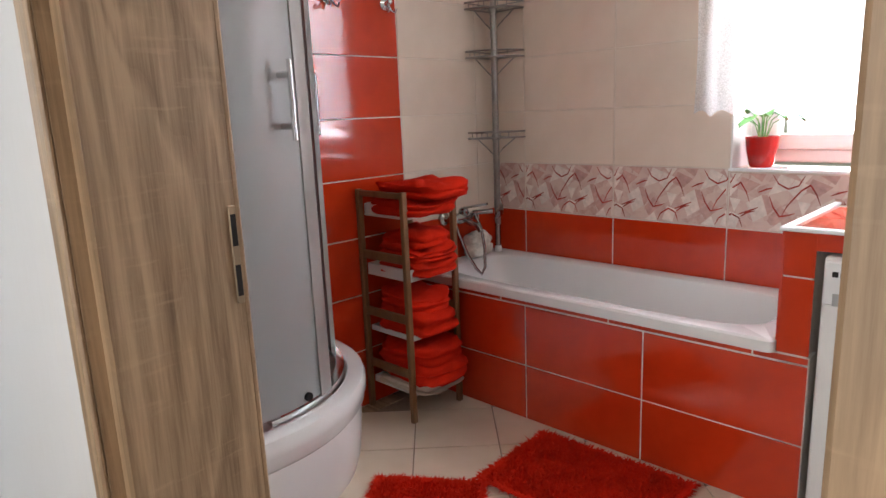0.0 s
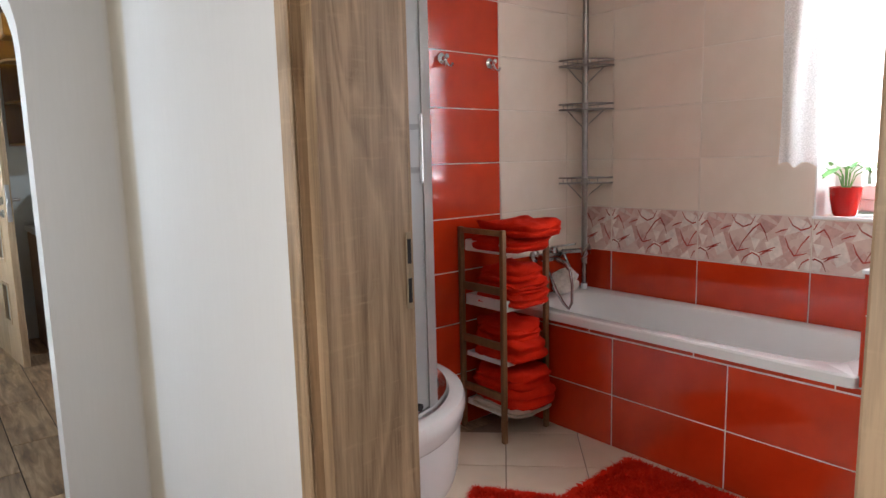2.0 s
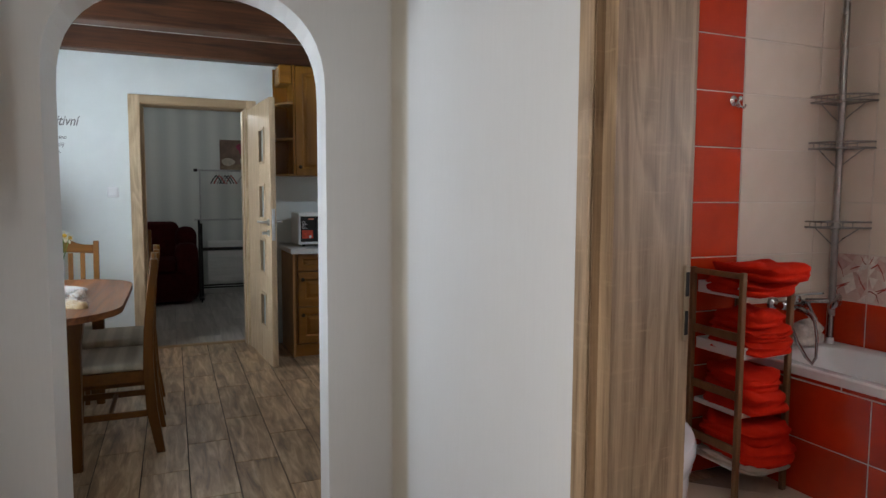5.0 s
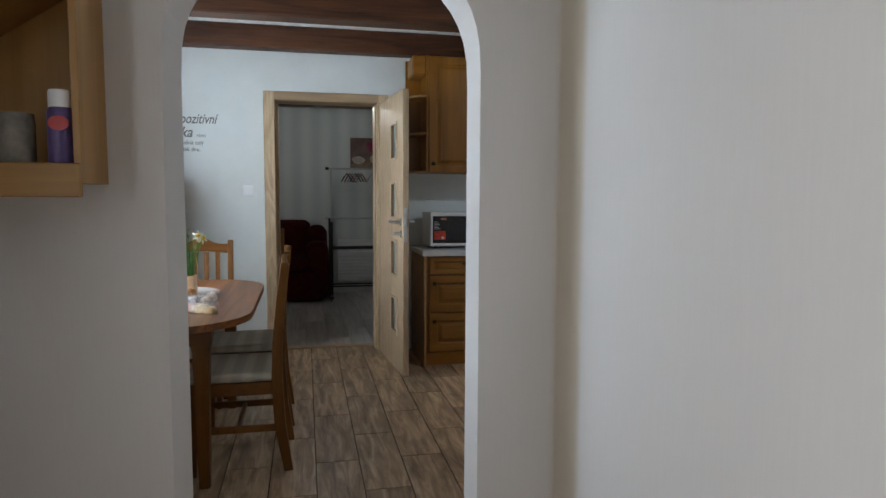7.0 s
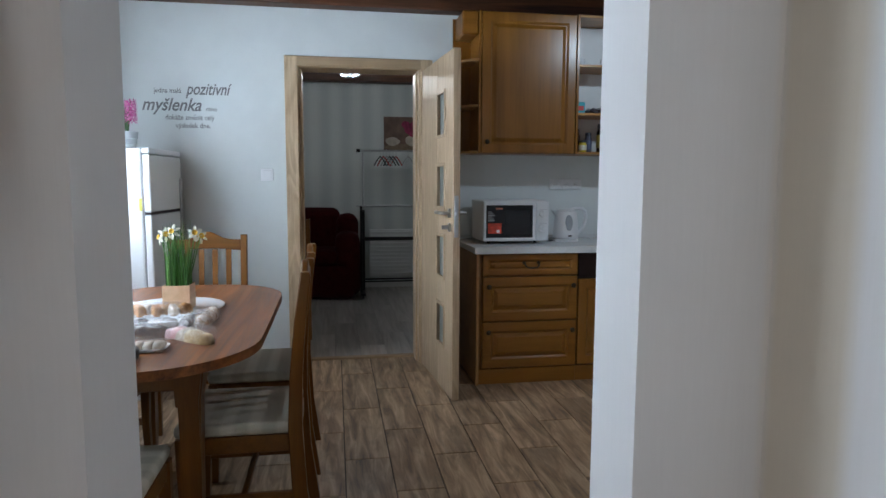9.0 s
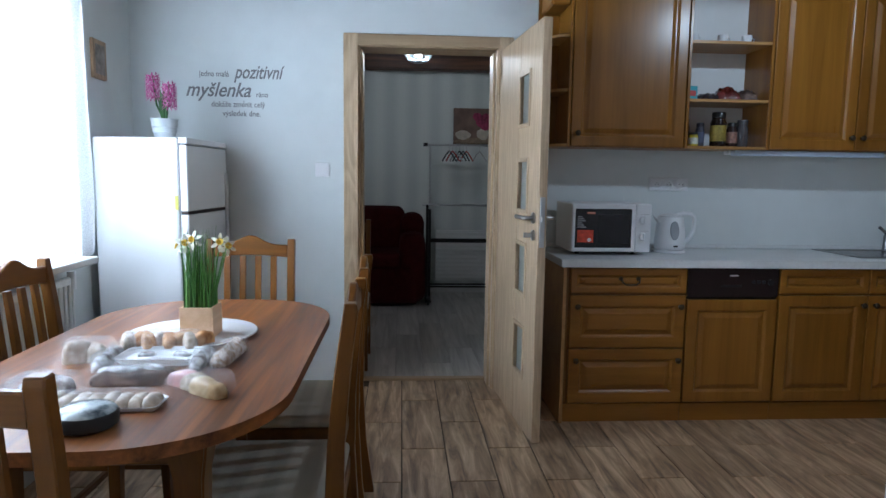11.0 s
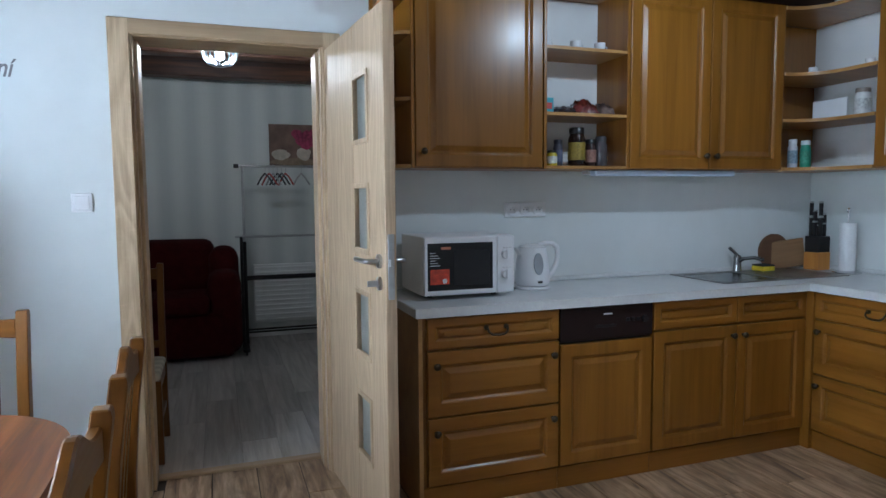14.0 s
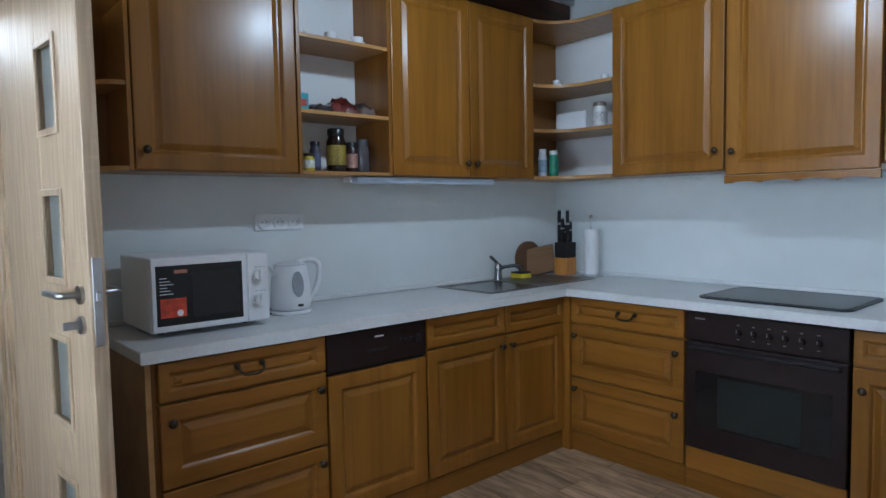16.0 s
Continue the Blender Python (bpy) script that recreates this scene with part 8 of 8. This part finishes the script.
bm = lathe(bmesh.new(), (0, 0, 0), [(0.022, 0), (0.022, 0.002)], 24, (1, 0.75))
bm.transform(pose(cx + 0.0285, cy + 0.004, 1.435, 90, 0, 90))
part("oval_mark", bm, plain("red_mark", (0.5, 0.03, 0.03), 0.4), can, "red oval mark")
gj = thing("glass_jar", (-2.0, -1.16, 1.338), "clear glass jar on the hall shelf", "jar")
part("jar", lathe(bmesh.new(), (-1.995, -1.145, 1.338), [(0.035, 0), (0.038, 0.006), (0.038, 0.10), (0.036, 0.12), (0.034, 0.12), (0.034, 0.008)], 24), plain("smoky_glass", (0.22, 0.20, 0.17), 0.15, 0, 0.5, 30), gj, "", 40)

# ---- living room ----
VELVET = cloth_mat("dark_red_velvet", (0.024, 0.0015, 0.002), (0.065, 0.005, 0.006))


def cushion_block(x0, x1, y0, y1, z0, z1, bev):
    bm = bx(x0, x1, y0, y1, z0, z1, bevel=bev, seg=4)
    for v in bm.verts:
        v.co += 0.008 * noise.noise_vector(v.co * 4)
    return bm


ac = thing("armchair", (-8.3, -0.75, 0), "dark red velvet armchair with rounded arms", "armchair")
part("base", cushion_block(-8.72, -7.98, -1.22, -0.31, 0.03, 0.40, 0.04), VELVET, ac, "", 60)
part("seat_cushion", cushion_block(-8.55, -7.93, -1.05, -0.48, 0.39, 0.54, 0.05), VELVET, ac, "", 60)
part("back", cushion_block(-8.80, -8.46, -1.16, -0.44, 0.38, 0.965, 0.10), VELVET, ac, "", 60)
for y0, y1 in ((-1.33, -1.06), (-0.50, -0.235)):
    part("arm", cushion_block(-8.66, -7.99, y0, y1, 0.04, 0.72, 0.10), VELVET, ac, "rounded dark red arm", 60)
    part("wing", cushion_block(-8.74, -8.36, y0 + 0.01, y1 - 0.01, 0.5, 0.90, 0.10), VELVET, ac, "", 60)


def clothes_rack():
    ob = thing("clothes_rack", (-8.3, 0.3, 0), "chrome and black double clothes rack with hangers", "clothes rack")
    y0, y1 = -0.19, 1.05
    for y in (y0, y1):
        part("tall_post", rod(bmesh.new(), (-8.33, y, 0.05), (-8.33, y, 1.60), 0.011, 12), STEEL, ob, "chrome post", 40)
        part("sleeve", rod(bmesh.new(), (-8.33, y, 0.05), (-8.33, y, 0.95), 0.016, 12), BLACK_PLASTIC, ob, "black lower post", 40)
        part("short_post", rod(bmesh.new(), (-8.20, y - 0.03, 0.05), (-8.20, y - 0.03, 1.0), 0.013, 12), BLACK_PLASTIC, ob, "black short post", 40)
        part("foot", bx(-8.46, -8.08, y - 0.045, y + 0.012, 0.03, 0.055, bevel=0.006), BLACK_PLASTIC, ob, "black foot")
        for x in (-8.44, -8.10):
            part("caster", rod(bmesh.new(), (x, y - 0.024, 0.016), (x, y - 0.008, 0.016), 0.016, 12), BLACK_PLASTIC, ob, "small caster", 40)
    part("top_bar", rod(bmesh.new(), (-8.33, y0 - 0.05, 1.60), (-8.33, y1 + 0.05, 1.60), 0.011, 12), STEEL, ob, "chrome hanging bar", 40)
    part("bar_cap", rod(bmesh.new(), (-8.33, y0 - 0.07, 1.60), (-8.33, y0 - 0.03, 1.60), 0.018, 12), BLACK_PLASTIC, ob, "black end cap", 40)
    part("low_bar", rod(bmesh.new(), (-8.20, y0 - 0.08, 1.0), (-8.20, y1 + 0.02, 1.0), 0.011, 12), STEEL, ob, "chrome lower bar", 40)
    part("cross_bar", bx(-8.35, -8.32, y0, y1, 0.61, 0.65, bevel=0.006), BLACK_PLASTIC, ob, "black cross bar")
    for z in (0.15, 0.19):
        part("shelf_bar", rod(bmesh.new(), (-8.33 + (z - 0.15) * 2, y0, z), (-8.33 + (z - 0.15) * 2, y1, z), 0.009, 10), BLACK_PLASTIC, ob, "black shelf bar", 40)
    return ob


clothes_rack()
HANG = [plain("hanger_%d" % i, c, 0.5) for i, c in enumerate(((0.04, 0.04, 0.045), (0.35, 0.06, 0.05), (0.40, 0.40, 0.38), (0.04, 0.04, 0.045)))]
for i in range(7):
    y = 0.0 + 0.035 * i + (0.10 if i > 5 else 0)
    z = 1.60
    ob = thing("clothes_hanger", (-8.33, y, z), "plain plastic clothes hanger on the rack", "hanger", "hangers on the rack")
    part("hook", tube(bmesh.new(), [(-8.345, y, z + 0.002), (-8.335, y, z + 0.016), (-8.318, y, z + 0.008), (-8.322, y, z - 0.02), (-8.33, y, z - 0.06)], 0.0025, 6), STEEL, ob, "wire hook", 60)
    a = radians(20 + 9 * (i % 3))
    w = 0.19
    part("shoulder", tube(bmesh.new(), [(-8.33 - w * math.sin(a), y - w * math.cos(a) * 0.35, z - 0.16), (-8.33 - 0.5 * w * math.sin(a), y - 0.5 * w * math.cos(a) * 0.35, z - 0.10), (-8.33, y, z - 0.06), (-8.33 + 0.5 * w * math.sin(a), y + 0.5 * w * math.cos(a) * 0.35, z - 0.10), (-8.33 + w * math.sin(a), y + w * math.cos(a) * 0.35, z - 0.16)], 0.008, 8), HANG[i % 4], ob, "curved hanger shoulders", 60)

rd = thing("wall_radiator", (RW + 0.05, 0.4, 0.15), "white ribbed radiator on the striped wall", "radiator")
part("panel", bx(RW + 0.03, RW + 0.06, -0.10, 1.3, 0.14, 0.70, bevel=0.006), WHITE_PAINT, rd)
part("mount", bx(RW + 0.0005, RW + 0.031, 0.0, 1.2, 0.3, 0.34), WHITE_PAINT, rd)
for i in range(12):
    part("rib", bx(RW + 0.058, RW + 0.068, -0.09, 1.29, 0.16 + i * 0.045, 0.182 + i * 0.045, bevel=0.004), WHITE_PAINT, rd)

cv = thing("canvas_picture", (RW, 0.3, 1.82), "still life canvas with pink roses and an open book", "picture")
part("canvas", bx(RW + 0.001, RW + 0.026, 0.08, 0.58, 1.62, 2.02, bevel=0.003), plain("brown_canvas", (0.20, 0.125, 0.095), 0.8, 0, 0.5, 9, 0.2), cv, "brown painted canvas")
def blot(name, y, z, ry, rz, mat, out, label, seed):
    bm = bmesh.new()
    vs = []
    for i in range(20):
        a = 2 * math.pi * i / 20
        k = 1 + 0.25 * noise.noise(Vector((math.cos(a) * 1.5 + seed, math.sin(a) * 1.5, seed)))
        vs.append(bm.verts.new((RW + out, y + ry * k * math.cos(a), z + rz * k * math.sin(a))))
    bm.faces.new(vs)
    part(name, bm, mat, cv, label)
ROSE = plain("painted_rose", (0.40, 0.05, 0.12), 0.8, 0, 0.6, 40)
PAGE = plain("painted_page", (0.60, 0.52, 0.42), 0.8, 0, 0.3, 20)
blot("painted_cloth", 0.32, 1.665, 0.23, 0.035, plain("painted_cloth", (0.32, 0.23, 0.15), 0.8, 0, 0.4, 20), 0.0266, "painted tan cloth", 1)
blot("painted_page", 0.18, 1.735, 0.085, 0.05, PAGE, 0.0270, "painted open book", 2)
blot("painted_vase", 0.40, 1.745, 0.07, 0.06, PAGE, 0.0274, "painted pale vase", 3)
for i, (y, z) in enumerate(((0.37, 1.87), (0.43, 1.92), (0.48, 1.86), (0.42, 1.83), (0.34, 1.93), (0.50, 1.94))):
    blot("painted_rose", y, z, 0.05, 0.045, ROSE, 0.0278 + i * 0.0004, "painted pink rose", 5 + i)

lamp = thing("ceiling_lamp", (-6.85, -0.355, 2.36), "ribbed glass ceiling lamp with a lit bulb", "ceiling lamp")
lx, ly = -6.85, -0.355
part("ceiling_plate", lathe(bmesh.new(), (lx, ly, 2.325), [(0.045, 0), (0.07, 0.02), (0.072, 0.036)], 24), CHROME, lamp, "chrome ceiling plate", 40)
part("socket", rod(bmesh.new(), (lx, ly, 2.25), (lx, ly, 2.33), 0.02, 14), CHROME, lamp, "", 40)
part("bulb", lathe(bmesh.new(), (lx, ly, 2.185), [(0.008, 0), (0.026, 0.012), (0.032, 0.035), (0.022, 0.06), (0.014, 0.07)], 20), glow("lit_bulb", (0.92, 0.97, 1.0), 30.0), lamp, "glowing white bulb", 60)
RIBG = plain("ribbed_glass", (0.17, 0.20, 0.22), 0.12, 0, 0.1, 20, 0, 0.5)
for i in range(22):
    a = 2 * math.pi * i / 22
    pts = [(lx + r * math.cos(a), ly + r * math.sin(a), 2.15 + h) for r, h in ((0.035, 0.0), (0.075, 0.012), (0.10, 0.045), (0.108, 0.085), (0.10, 0.13), (0.088, 0.16))]
    part("glass_rib", tube(bmesh.new(), pts, 0.0045, 6), RIBG, lamp, "", 60)
part("glass_rim", tube(bmesh.new(), [(lx + 0.088 * math.cos(a), ly + 0.088 * math.sin(a), 2.31) for a in [2 * math.pi * i / 24 for i in range(25)]], 0.005, 6), CHROME, lamp, "chrome rim", 60)
part("glass_foot", lathe(bmesh.new(), (lx, ly, 2.143), [(0.01, 0), (0.035, 0.004), (0.038, 0.01), (0.01, 0.012)], 20), RIBG, lamp, "", 40)

bbm = plain("white_skirting", (0.62, 0.60, 0.57), 0.5)
for nm, a in (("baseboard_1", (RW + 0.001, RW + 0.014, RS, RN, 0.0, 0.06)), ("baseboard_2", (KW + 0.001, KW + 0.012, -1.52, D0 - 0.078, 0.0, 0.055))):
    solid(nm, bx(*a, bevel=0.003), bbm if "1" in nm else WHITE_PAINT, "pale skirting board", "baseboard", kind="structure")
# pane of the made-up opening that the hall fill shines through
solid("window_hall", bx(-1.0, 0.1, HS - 0.10, HS - 0.094, 0.55, 2.1), CLEAR_GLASS, "clear hall window pane", "window", kind="structure").visible_shadow = False

# ---- floors, tile by tile ----
PT = plank_tile_mat()
kf = bpy.data.objects["floor_kitchen_bed"]
kf.name = "floor_kitchen"
PX, PY = 0.662, 0.205
pm = tile_mesh(PX, PY, PT, 0.007, 0.005)
for j in range(-12, 20):
    y = -0.365 + j * PY
    shift = (j % 2) * PX / 2
    for i in range(-2, 13):
        x = -5.355 + PX / 2 + shift + (i - 0) * PX
        inside = (KW - 0.30 < x < KE + 0.2 and KS - 0.1 < y < KN + 0.1) or (KE - 0.2 < x < HE - 0.1 and HS - 0.1 < y < HN - 0.1)
        if inside:
            if x - PX / 2 < W + 0.08:
                start = W + 0.042 if D0 < y < D1 else KW - 0.05
                end = x + PX / 2
                piece("tile", tile_mesh(end - start, PY, PT, 0.007, 0.005), kf, Matrix.Translation(((start + end) / 2, y, -0.0065)))
                continue
            piece("tile", pm, kf, Matrix.Translation((x, y, -0.0065)))
lf = bpy.data.objects["floor_living"]
LAM = wood("grey_laminate", (0.29, 0.262, 0.23), (0.56, 0.525, 0.48), "x", 0.8, 0.42, 0.1, 0.05)
for j in range(24):
    y = RS + 0.095 + j * 0.19
    cuts = [RW] + [RW + 0.35 + 0.4 * (j * 2 % 3) + 1.2 * i for i in range(3)] + [W - 0.011]
    cuts = [c for c in cuts if c == cuts[-1] or c < W - 0.1]
    for a, b in zip(cuts, cuts[1:]):
        piece("plank", tile_mesh(b - a, 0.19, LAM, 0.006, 0.0015), lf, Matrix.Translation(((a + b) / 2, y, -0.0055)))
